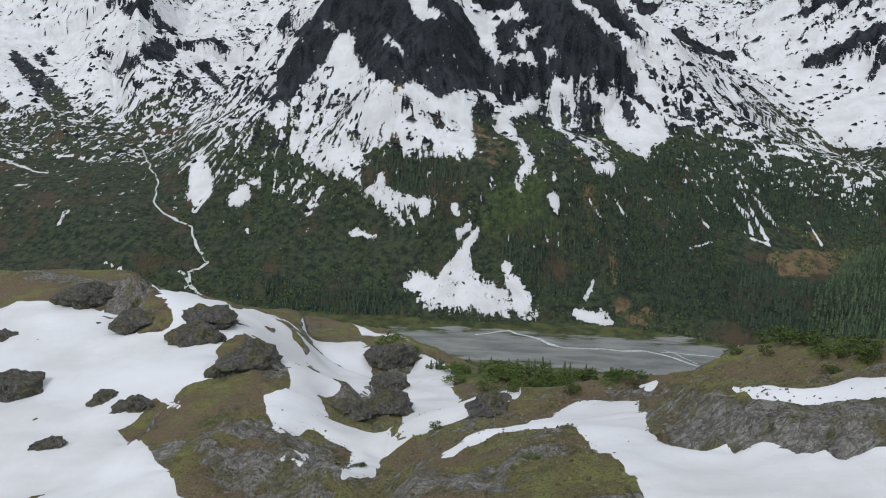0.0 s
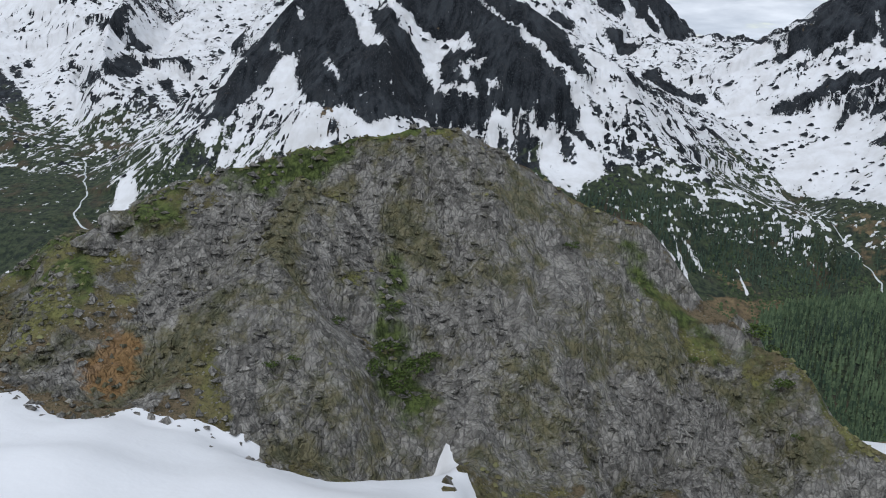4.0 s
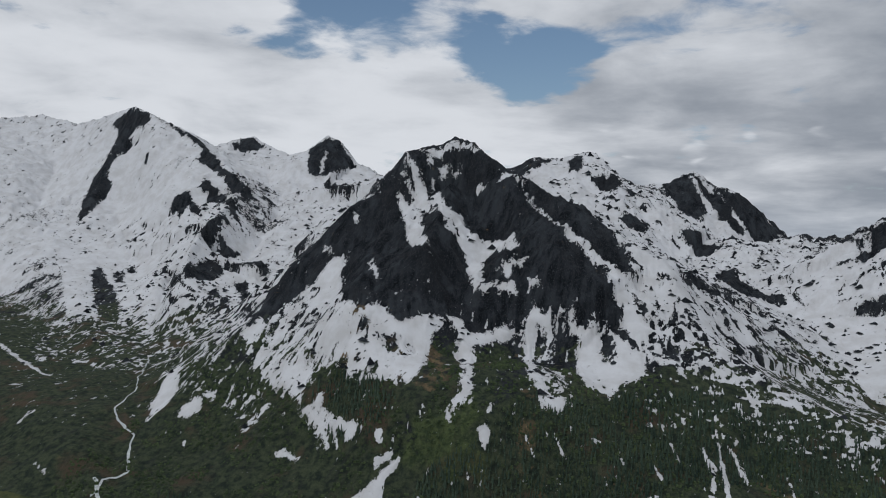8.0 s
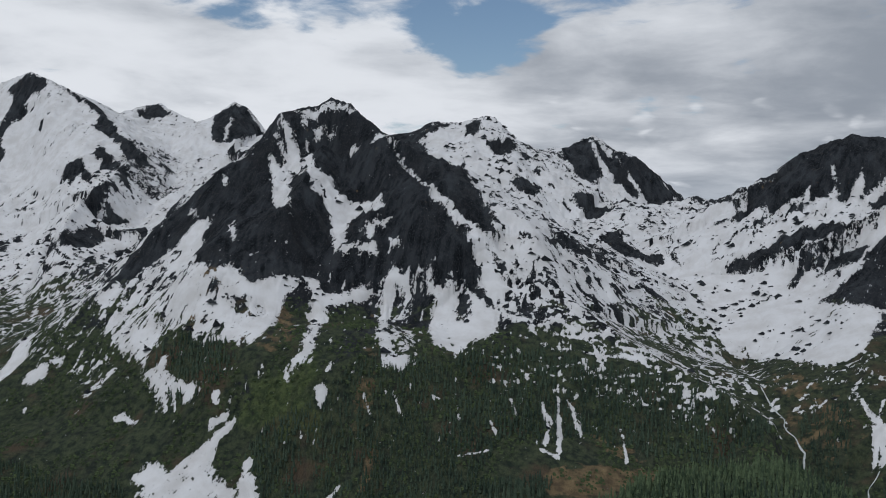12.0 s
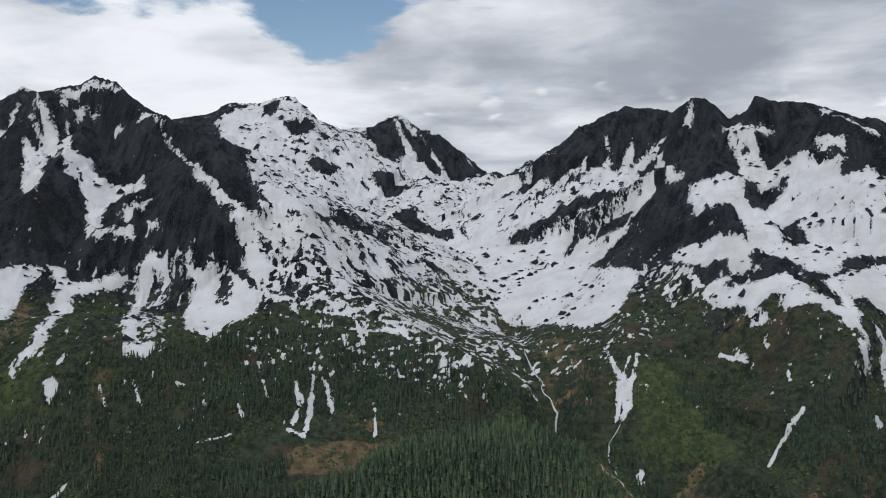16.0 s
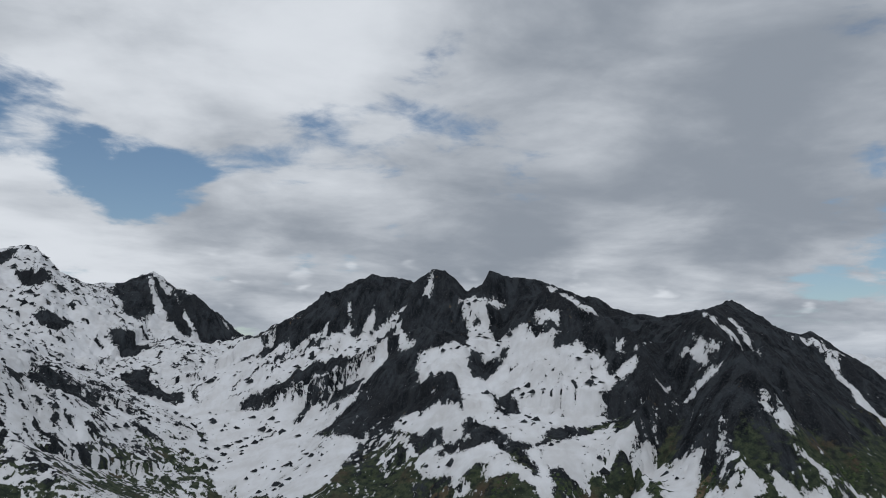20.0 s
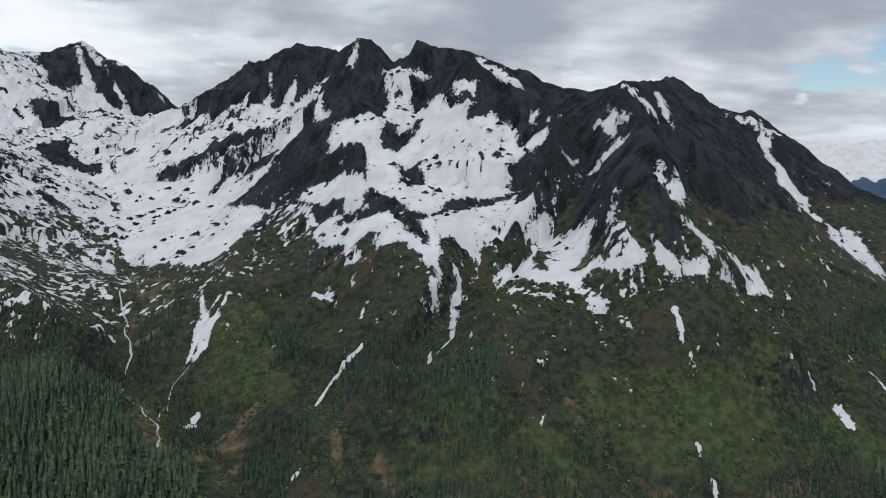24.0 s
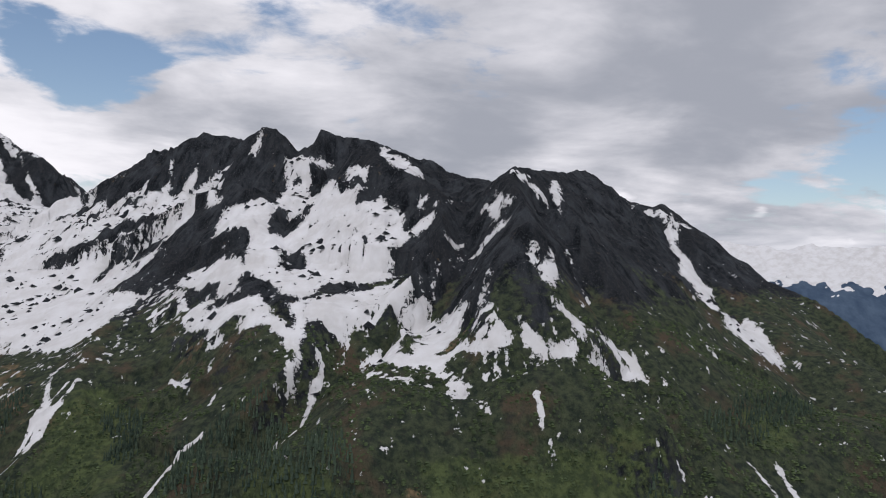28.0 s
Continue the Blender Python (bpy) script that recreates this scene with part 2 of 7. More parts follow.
CREEKS = {
    'river foot': [(-1500, 1180, -375), (-700, 1150, -395), (-360, 1102, -405), (-120, 1095, -418), (-30, 1082, -420), (60, 1092, -422), (150, 1100, -424), (230, 1080, -426), (300, 1052, -430), (401, 1028, -432), (620, 990, -440), (848, 1030, -447), (917, 1053, -449), (1100, 985, -455), (1350, 960, -460), (1650, 930, -470), (2200, 900, -480), (3000, 900, -480)],
    'river': [(-1500, 1000, -375), (-360, 1060, -409), (226, 1010, -428), (848, 960, -449), (1650, 800, -470), (3000, 700, -480)],
    'west creek': [(-360, 1102, -405), (-429, 1208, -379), (-562, 1360, -319), (-722, 1640, -284), (-817, 1850, -250), (-951, 2150, -147), (-804, 2250, -113), (-845, 2500, -15), (-958, 2850, 127), (-765, 3000, 181)],
    'ice field': [(-1845, 2300, -48), (-1767, 2600, 39), (-2086, 3100, 241)],
    'middle creek': [(917, 1053, -449), (850, 1288, -418), (752, 1360, -400), (747, 1440, -363), (720, 1590, -292), (716, 1740, -294), (670, 1971, -191), (529, 2233, -97), (627, 2380, -56), (687, 2600, 15)],
    'middle fan': [(431, 1152, -380), (620, 1300, -360), (705, 1450, -325)],
    'east bowl': [(1256, 1950, 57), (1157, 1731, -67), (1166, 1520, -148), (1166, 1439, -180), (1138, 1330, -240), (1030, 1230, -343), (993, 1220, -383)],
    'east bowl east': [(1342, 1420, -208), (1158, 1300, -301), (1110, 1220, -347)],
    'east gully': [(1955, 1880, -6), (1951, 1640, -184), (1954, 1480, -250), (1931, 1330, -333)],
    'central gully': [(13, 1720, -28), (-7, 1600, -91), (-10, 1509, -135), (24, 1440, -212)],
    'outer valley': [(2350, 1500, -478), (2450, 2000, -400), (2300, 2500, -400)],
    'behind': [(-3500, 4300, -200), (-1000, 4300, -200), (300, 3500, -200), (900, 3200, -200), (1500, 2700, -380), (2000, 2600, -480), (2600, 2300, -500), (3500, 1900, -500)],
}
NEAR_RIDGES = {
    'outcrop crest': [(104, 130, -51), (119, 141, -43), (128, 139, -39), (146, 150, -29), (156, 157, -28), (165, 159, -29), (175, 160, -34), (188, 159, -40), (196, 156, -46), (204, 151, -51), (207, 145, -55)],
    'outcrop wall': [(148, 145, -32), (147, 135, -39), (151, 127, -45)],
    'mound': [(51, 170, -79), (79, 138, -60), (98, 135, -52)],
    'mound near': [(98, 135, -52), (95, 112, -48), (88, 88, -48), (80, 72, -49)],
    'left slope': [(-271, 340, -111), (-184, 340, -112), (-123, 290, -98), (-131, 440, -163), (-68, 440, -170), (-38, 380, -155)],
    'left near rib': [(-154, 170, -112), (-69, 225, -100), (-56, 175, -94), (-33, 150, -91)],
    'cliff top': [(-80, 262, -108), (-51, 275, -132), (-35, 290, -139)],
    'centre mound': [(1, 140, -78), (13, 118, -66), (17, 100, -64)],
    'right bench': [(83, 290, -134), (97, 280, -113), (114, 245, -97), (132, 210, -81)],
    'bench': [(-11, 440, -195), (32, 480, -205), (82, 480, -219), (196, 430, -174), (272, 330, -136), (312, 280, -120)],
    'gully ridge': [(198, 200, -66), (201, 215, -79), (216, 205, -83), (236, 180, -79)],
    'west rock': [(207, 175, -52), (215, 172, -62), (226, 165, -67), (232, 160, -70)],
}
NEAR_HOLLOWS = {
    'outcrop foot': [(100, 128, -54), (106, 122, -51), (123, 117, -49), (137, 118, -51), (149, 120, -53), (160, 125, -59), (166, 128, -55), (178, 118, -61), (208, 132, -67)],
    'behind outcrop': [(95, 155, -72), (125, 174, -78), (160, 188, -78), (190, 181, -76), (212, 160, -74)],
    'snow pan': [(104, 125, -52), (116, 118, -52), (129, 92, -47), (157, 95, -50)],
    'behind bench': [(12, 290, -141), (39, 300, -143), (65, 330, -155), (96, 340, -152), (130, 320, -139)],
    'saddle': [(13, 200, -101), (31, 195, -97), (55, 190, -93), (75, 185, -87), (91, 180, -80), (107, 175, -75)],
    'saddle back': [(13, 240, -120), (40, 235, -115), (62, 235, -113), (79, 232, -108)],
    'left gully': [(-35, 160, -98), (-28, 175, -102), (-23, 230, -117), (-16, 290, -138), (-32, 350, -159)],
    'left snow': [(-98, 170, -104), (-134, 260, -112), (-123, 310, -114)],
    'near snow': [(-21, 190, -101), (14, 180, -91), (25, 140, -74), (33, 112, -68), (45, 95, -60)],
    'right snow': [(44, 140, -65), (63, 125, -58)],
    'gully snow': [(209, 187, -73), (222, 185, -78), (237, 170, -75)],
    'bench snow': [(145, 380, -162), (219, 270, -118), (251, 240, -105), (274, 210, -92)],
    'east fall': [(370, 330, -205), (400, 270, -210), (420, 200, -215), (430, 100, -215)],
    'drop': [(-600, 620, -330), (-200, 600, -330), (200, 620, -330), (500, 560, -330), (600, 400, -330), (620, 200, -300)],
    'foot': [(-700, 780, -425), (200, 780, -430), (700, 700, -440), (760, 200, -440)],
}

MASSIF_OF = {"central west ridge": "central", "central east ridge": "central", "central face rib": "central", "west peak left rib": "west", "west peak right rib": "west", "ice field rim": "west", "dark peak rim": "west", "north rim": "north", "east ridge west part": "east", "east ridge east part": "east", "east front rib": "east", "east outer rib": "east", "east mid rib": "east", "east left rib": "east", "left shoulder": "west"}
GRAVEL = [(-900, 1060, 14), (-360, 1062, 18), (-190, 1030, 34), (0, 1015, 70), (240, 1000, 84), (360, 970, 66), (440, 940, 34)]
EAST_GRAVEL = [(815, 850, 38), (845, 920, 34), (870, 1000, 26), (915, 1045, 10)]
FOREST = [[(470, 1060, 50), (560, 1120, 100), (690, 1150, 120), (790, 1110, 60)], [(560, 980, 60), (700, 1000, 70), (780, 1000, 40)], [(560, 860, 90), (700, 890, 80)], [(960, 860, 90), (1200, 850, 130), (1500, 820, 150), (1900, 780, 170)], [(1000, 740, 120), (1400, 690, 140), (1800, 650, 150)], [(960, 1010, 30), (1150, 960, 50), (1400, 930, 50), (1700, 900, 60)]]
CLEARING = (945.0, 883.0, 16)
SCREE = [[(105, 128, 8), (130, 124, 7), (150, 120, 6)], [(118, 150, 10), (135, 145, 10)], [(168, 150, 12), (190, 148, 13)], [(165, 140, 10), (185, 138, 12), (198, 142, 9)], [(140, 140, 9), (150, 146, 8)]]
FAR_SNOW = []


def stroke(kind, rough, *points):
    """A gully, patch or rib of the far snow: points of x, y, half width."""
    FAR_SNOW.append((kind, rough, points))


stroke("snow", 0.55, (690, 1850, 110), (600, 2150, 230), (480, 2450, 280), (250, 2620, 200), (60, 2720, 140))
stroke("snow", 0.5, (640, 2500, 200), (420, 2860, 160))
stroke("snow", 0.4, (330, 1900, 60), (400, 2100, 140))
stroke("snow", 0.25, (-950, 2000, 160), (-1250, 2500, 430), (-1600, 2900, 480), (-1200, 3300, 450))
stroke("snow", 0.2, (-700, 2700, 260), (-800, 3150, 300), (-500, 3200, 220))
stroke("snow", 0.25, (-1900, 2300, 400), (-2300, 3000, 600), (-2600, 3500, 500))
stroke("snow", 0.1, (-2055, 3062, 378.4), (-1237, 2589, 233.6), (-1173, 3052, 131.9), (-909, 2980, 166.2), (-293, 1732, 69.2))
stroke("snow", 0.25, (-1590, 2393, 237.4), (-1024, 2262, 168.7), (-796, 2402, 101.6))
stroke("snow", 0.1, (-2453, 2769, 306.8), (-1788, 2245, 199.4), (-1496, 2151, 104.7))
stroke("rock", 0.8, (-695, 1649, 24.8), (-689, 1720, 20.4))
stroke("rock", 0.8, (-1052, 1820, 11.7), (-983, 1791, 28.5), (-890, 1729, 27.1))
stroke("snow", 0.8, (-1067, 1678, 6.1), (-946, 1606, 4.7), (-820, 1536, 3.5))
stroke("snow", 0.8, (-987, 1687, 7.9), (-919, 1632, 5.7))
stroke("snow", 0.6, (-923, 1771, 6), (-821, 1657, 4.6))
stroke("snow", 0.8, (-685, 1293, 3), (-686, 1332, 5.4))
stroke("snow", 0.8, (-738, 1450, 4.1), (-732, 1474, 4.2))
stroke("snow", 0.8, (-569, 1195, 2.1), (-532, 1174, 2.7))
stroke("snow", 0.8, (-836, 1450, 4.3), (-814, 1453, 4.3))
stroke("snow", 0.4, (408, 1477, 3.1), (423, 1444, 3.8), (441, 1413, 2.2))
stroke("snow", 0.4, (455, 1501, 3.2), (479, 1453, 3.9), (490, 1438, 2.3))
stroke("snow", 0.4, (-172, 1323, 6.4), (-153, 1301, 8.8), (-127, 1281, 6.1), (-107, 1247, 2.4))
stroke("snow", 0.8, (-196, 1260, 5.6), (-163, 1245, 5.5))
stroke("snow", 0.4, (-202, 1308, 3.2), (-171, 1291, 3.8))
stroke("snow", 0.8, (-380, 1296, 4.1), (-371, 1282, 3.4))
stroke("snow", 0.25, (-394, 1366, 9.9), (-403, 1339, 8.4))
stroke("snow", 0.3, (-404, 1358, 10.6), (-417, 1343, 5.7))
stroke("snow", 0.5, (102, 1258, 6.9), (106, 1249, 4.3))
stroke("snow", 0.5, (-122, 1285, 6.1), (-85, 1254, 8.6))
stroke("snow", 0.5, (-138, 1272, 6.1), (-122, 1249, 3.4))
stroke("snow", 0.6, (-207, 1261, 6.1), (-180, 1255, 5.2))
stroke("rock", 0.15, (9, 1179, 7.4), (4, 1191, 6.6))
stroke("rock", 0.2, (-7, 1119, 3.9), (-1, 1133, 3.2))
stroke("rock", 0.2, (-44, 1116, 3.1), (-43, 1116, 3.1))
stroke("snow", 0.3, (-11, 1230, 2.5), (-28, 1211, 5.8), (-41, 1188, 11.5), (-58, 1156, 17.8), (-73, 1129, 14.3))
stroke("snow", 0.35, (-99, 1160, 13), (-45, 1135, 23.9), (3, 1134, 22.3), (54, 1125, 17.4))
stroke("snow", 0.25, (-27, 1202, 5.8), (-34, 1165, 16.2), (-13, 1139, 19.1))
stroke("snow", 0.3, (29, 1192, 3.3), (38, 1159, 12.1), (65, 1118, 11.1))
stroke("rock", 0.15, (9, 1182, 6.6), (2, 1194, 6.6))
stroke("snow", 0.2, (144, 1122, 8), (177, 1108, 7.2))
stroke("snow", 0.5, (157, 1276, 1.6), (170, 1259, 2.3), (187, 1250, 3.1))
stroke("snow", 0.5, (193, 1294, 1.6), (215, 1269, 2.3))
stroke("snow", 0.5, (248, 1303, 3.9), (260, 1307, 3.1))
stroke("snow", 0.4, (328, 1302, 2.3), (341, 1279, 3))
stroke("snow", 0.4, (351, 1349, 1.6), (364, 1317, 2.3))
stroke("snow", 0.4, (369, 1382, 4.1), (384, 1375, 2.4))
stroke("snow", 0.4, (402, 1412, 1.7), (417, 1368, 3.2), (422, 1314, 3.9), (426, 1261, 3.7))
stroke("snow", 0.4, (394, 1359, 3.2), (408, 1319, 5.4), (407, 1273, 3))
stroke("snow", 0.3, (429, 1372, 2.4), (441, 1355, 5.6), (451, 1310, 3.1))
stroke("snow", 0.4, (466, 1381, 1.6), (474, 1359, 2.4))
stroke("snow", 0.4, (506, 1328, 2.3), (513, 1271, 3))
stroke("snow", 0.4, (401, 1265, 4.5), (427, 1251, 4.4))
stroke("snow", 0.5, (399, 1465, 2.6), (434, 1432, 3.4))
stroke("snow", 0.5, (468, 1511, 2.7), (487, 1447, 3.4))
stroke("snow", 0.5, (515, 1455, 1.7), (528, 1400, 2.4))
stroke("snow", 0.5, (561, 1458, 2.5), (576, 1408, 2.5))
stroke("snow", 0.5, (337, 1243, 3), (299, 1220, 2.9))
stroke("snow", 0.3, (611, 1405, 5.7), (616, 1380, 2.4))
stroke("snow", 0.4, (712, 1577, 5.6), (723, 1533, 3.6))
stroke("snow", 0.25, (873, 1468, 2.6), (851, 1428, 5.1), (844, 1397, 5.8), (834, 1366, 2.5))
stroke("snow", 0.4, (1049, 1263, 2.4), (1023, 1246, 3.1), (989, 1221, 2.3))
stroke("snow", 0.4, (837, 1249, 4.5), (855, 1281, 3.1))
stroke("snow", 0.5, (141, 1145, 2.2), (158, 1179, 1.5))
stroke("snow", 0.4, (-50, 1250, 6.7), (-39, 1242, 6.6))
stroke("snow", 0.4, (-21, 1235, 3.3), (-43, 1219, 4.9))
stroke("snow", 0.6, (1016, 1430, 3.5), (1027, 1383, 2.6))
stroke("streak", 0.9, (539, 1494, 26.1), (608, 1432, 28.3), (663, 1541, 21.8))
stroke("snow", 0.3, (131, 1123, 7.4), (160, 1119, 13.2))
stroke("snow", 0.5, (157, 1178, 2.3), (142, 1141, 3))
stroke("streak", 0.9, (306, 1606, 38.3), (430, 1583, 37.1), (524, 1555, 36.1))
stroke("streak", 0.9, (447, 1719, 55.7), (583, 1793, 63.3), (695, 1688, 49.5))
stroke("streak", 1.1, (442, 1513, 35.3), (578, 1526, 44.2), (673, 1457, 33.7))
stroke("rock", 0.5, (661, 1969, 12.9), (662, 1969, 12.9))
stroke("flecks", 0.7, (388, 1611, 47.4), (507, 1722, 70.8), (645, 1776, 62.8))
stroke("rock", 0.3, (464, 1375, 40), (572, 1371, 39.5))
stroke("flecks", 0.8, (484, 1530, 44.8), (560, 1716, 60.3), (658, 1852, 43.3))
stroke("rock", 0.4, (544, 1416, 37.6), (657, 1404, 36.6), (711, 1560, 26.8))
stroke("snow", 0.4, (1181, 1354, 3.8), (1188, 1347, 3), (1179, 1328, 4.4), (1167, 1290, 4.3), (1153, 1240, 2.7), (1136, 1231, 2))
stroke("snow", 0.4, (1129, 1247, 4.8), (1122, 1218, 3.3))
stroke("snow", 0.6, (1289, 1217, 6.8), (1326, 1218, 4.8))
stroke("snow", 0.3, (1958, 1627, 9), (1955, 1585, 17.7), (1949, 1537, 10.8), (1959, 1513, 5.4), (1938, 1462, 3.1))
stroke("snow", 0.4, (1403, 1163, 2.7), (1402, 1144, 4), (1400, 1129, 2))
stroke("snow", 0.4, (1405, 1122, 2), (1407, 1113, 2))
stroke("snow", 0.3, (1382, 1052, 3.1), (1378, 1038, 1.9))
stroke("snow", 0.3, (1385, 1023, 3.1), (1380, 1005, 4.3), (1377, 993, 1.2))
stroke("snow", 0.3, (1567, 1081, 3.5), (1566, 1062, 5.5), (1565, 1043, 2.1))
stroke("snow", 0.3, (1653, 1140, 1.5), (1663, 1112, 3), (1671, 1073, 3))
stroke("snow", 0.3, (1696, 1139, 3.1), (1695, 1111, 4.6), (1697, 1091, 2.3))
stroke("snow", 0.4, (1213, 1076, 2.4), (1219, 1082, 1.8))
stroke("snow", 0.4, (1544, 1098, 2.1), (1545, 1098, 2.1))
stroke("snow", 0.3, (839, 1546, 3.5), (847, 1474, 3.3), (855, 1413, 7.9), (853, 1384, 5.4), (840, 1366, 2.3))
stroke("snow", 0.3, (885, 1472, 3.3), (870, 1429, 4), (860, 1413, 4.7))
stroke("snow", 0.5, (1051, 1317, 2.9), (1058, 1343, 2.9))
stroke("snow", 0.4, (1033, 1252, 3.4), (1012, 1235, 2))
stroke("snow", 0.5, (996, 1225, 2.7), (992, 1222, 2))
stroke("snow", 0.5, (1000, 1452, 4), (1017, 1408, 3.1))
stroke("snow", 0.5, (848, 1288, 5.8), (854, 1291, 4.3))
stroke("snow", 0.5, (964, 1100, 3), (952, 1086, 1.8))
stroke("snow", 0.8, (1336, 1208, 3.4), (1353, 1160, 2))
FAR_SHAPES = []


def lie(name, kind, rough, *corners):
    """One field of snow ("white"), face of rock ("bare"), or ground where snow and rock mix in streaks, specks or stones; corners: x, y."""
    FAR_SHAPES.append((kind, rough, list(corners)))


lie("flank snow", "white", 0.3, (-389, 1641), (-321, 1632), (-258, 1652), (-228, 1572), (-192, 1468), (-208, 1462), (-154, 1450), (-118, 1459), (-110, 1431), (-95, 1426), (-29, 1476), (-24, 1431), (-34, 1310), (-63, 1335), (-121, 1332), (-155, 1357), (-204, 1376), (-196, 1318), (-147, 1296), (-126, 1253), (-186, 1302), (-250, 1367), (-350, 1446), (-410, 1513), (-406, 1564))
lie("flank dark streaks", "streaky", 0.22, (-212, 1452), (-109, 1424), (-29, 1425), (-35, 1313), (-126, 1334), (-145, 1355), (-203, 1372), (-240, 1365), (-282, 1392), (-328, 1431), (-300, 1497), (-266, 1541))
lie("flank thin streaks", "streaky", 0.12, (-423, 1554), (-354, 1575), (-284, 1594), (-264, 1528), (-294, 1460), (-352, 1455))
lie("west flank streaks", "streaky", -0.2, (-429, 1569), (-387, 1478), (-283, 1397), (-238, 1352), (-279, 1294), (-351, 1353), (-424, 1382), (-475, 1384), (-561, 1493), (-563, 1603), (-512, 1668))
lie("flank edge", "bare", 0.12, (-426, 1537), (-394, 1476), (-349, 1439), (-281, 1385), (-226, 1334), (-176, 1294), (-138, 1265), (-126, 1248), (-146, 1260), (-193, 1290), (-244, 1329), (-300, 1383), (-355, 1419), (-397, 1456))
lie("shoulder patch", "white", 0.2, (-525, 1451), (-527, 1522), (-473, 1433), (-450, 1374), (-472, 1341), (-511, 1402))
lie("shoulder patch", "white", 0.2, (-427, 1361), (-393, 1372), (-389, 1352), (-408, 1335))
lie("face", "bare", 0.18, (-356, 1623), (-341, 1697), (-316, 1745), (-280, 1775), (-251, 1823), (-215, 1857), (-173, 1881), (-104, 1904), (-60, 1906), (16, 1852), (3, 1835), (3, 1818), (36, 1797), (63, 1790), (95, 1762), (127, 1694), (164, 1654), (188, 1643), (211, 1629), (236, 1589), (250, 1590), (266, 1575), (284, 1544), (264, 1551), (243, 1565), (231, 1554), (208, 1545), (193, 1552), (181, 1562), (163, 1555), (121, 1569), (104, 1545), (75, 1527), (46, 1501), (25, 1488), (10, 1505), (-17, 1496), (-29, 1474), (-67, 1443), (-93, 1448), (-119, 1455), (-130, 1430), (-149, 1429), (-176, 1464), (-240, 1584), (-253, 1648), (-274, 1645), (-288, 1628), (-295, 1607), (-313, 1598), (-333, 1551), (-360, 1520), (-382, 1539), (-392, 1616))
lie("north near snow", "white", 0.25, (-76, 2612), (33, 2709), (210, 2550), (332, 2688), (385, 2472), (365, 1664), (296, 1652), (246, 1719), (198, 1888), (86, 2455), (96, 2061), (-19, 2472))
lie("outer rib", "bare", 0.2, (88, 1812), (115, 1944), (156, 1937), (196, 1888), (244, 1721), (288, 1652), (288, 1640), (262, 1644), (232, 1642), (202, 1658), (186, 1679), (204, 1698), (185, 1717), (163, 1756), (132, 1775))
lie("snow band", "white", 0.2, (-1, 1839), (16, 1855), (54, 1828), (85, 1784), (118, 1744), (161, 1671), (190, 1655), (221, 1631), (243, 1595), (255, 1598), (272, 1574), (298, 1540), (337, 1503), (372, 1490), (351, 1559), (302, 1592), (275, 1622), (253, 1639), (210, 1658), (179, 1687), (142, 1721), (98, 1776), (59, 1806), (32, 1835))
lie("rocks in the band", "bare", 0.3, (109, 1779), (140, 1779), (149, 1754), (119, 1758))
lie("rocks in the band", "bare", 0.3, (214, 1632), (239, 1629), (237, 1604), (218, 1622))
lie("summit cap", "white", 0.2, (-185, 1887), (-150, 1896), (-130, 1907), (-106, 1912), (-57, 1909), (-65, 1902), (-98, 1896), (-134, 1888), (-149, 1873))
lie("summit ledge", "white", 0.2, (-171, 1877), (-141, 1873), (-108, 1879), (-92, 1879), (-109, 1876), (-141, 1867), (-160, 1863))
lie("couloir", "white", 0.2, (-208, 1859), (-195, 1858), (-168, 1841), (-151, 1827), (-130, 1789), (-143, 1786), (-165, 1810), (-183, 1824), (-200, 1842))
lie("couloir", "white", 0.2, (-213, 1843), (-199, 1836), (-174, 1818), (-151, 1801), (-161, 1801), (-183, 1815), (-199, 1824))
lie("west couloir", "white", 0.12, (-213, 1803), (-195, 1802), (-183, 1796), (-165, 1802), (-142, 1764), (-113, 1679), (-71, 1573), (-106, 1630), (-148, 1676), (-179, 1753), (-202, 1792))
lie("couloir neck", "white", 0.12, (-178, 1803), (-140, 1799), (-112, 1744), (-146, 1769))
lie("middle couloir", "white", 0.14, (-144, 1854), (-110, 1796), (-86, 1745), (-74, 1741), (-55, 1757), (-27, 1722), (-7, 1728), (19, 1734), (51, 1720), (78, 1662), (47, 1690), (17, 1697), (8, 1676), (16, 1622), (25, 1586), (18, 1572), (7, 1583), (-16, 1646), (-33, 1674), (-51, 1692), (-69, 1677), (-105, 1736), (-134, 1795))
lie("face ledge", "white", 0.2, (43, 1631), (64, 1639), (94, 1641), (93, 1630), (72, 1631), (67, 1610), (57, 1627))
lie("face ledge", "white", 0.25, (18, 1578), (34, 1594), (60, 1596), (81, 1601), (87, 1575), (59, 1578), (38, 1580), (31, 1566))
lie("face patch", "white", 0.2, (103, 1603), (124, 1598), (122, 1590), (113, 1590))
lie("face patch", "white", 0.15, (-192, 1588), (-181, 1587), (-148, 1526), (-145, 1515), (-160, 1523))
lie("face patch", "white", 0.15, (-281, 1755), (-275, 1760), (-265, 1732), (-277, 1740))
lie("face patch", "white", 0.15, (-314, 1679), (-302, 1675), (-289, 1649), (-302, 1661))
lie("face patch", "white", 0.2, (-46, 1851), (-27, 1837), (-32, 1832), (-50, 1847))
lie("face foot snow", "white", 0.25, (-18, 1499), (1, 1503), (12, 1503), (27, 1487), (47, 1499), (75, 1525), (108, 1543), (100, 1536), (80, 1501), (46, 1466), (48, 1429), (76, 1302), (51, 1265), (47, 1266), (57, 1297), (53, 1340), (14, 1455), (-4, 1486))
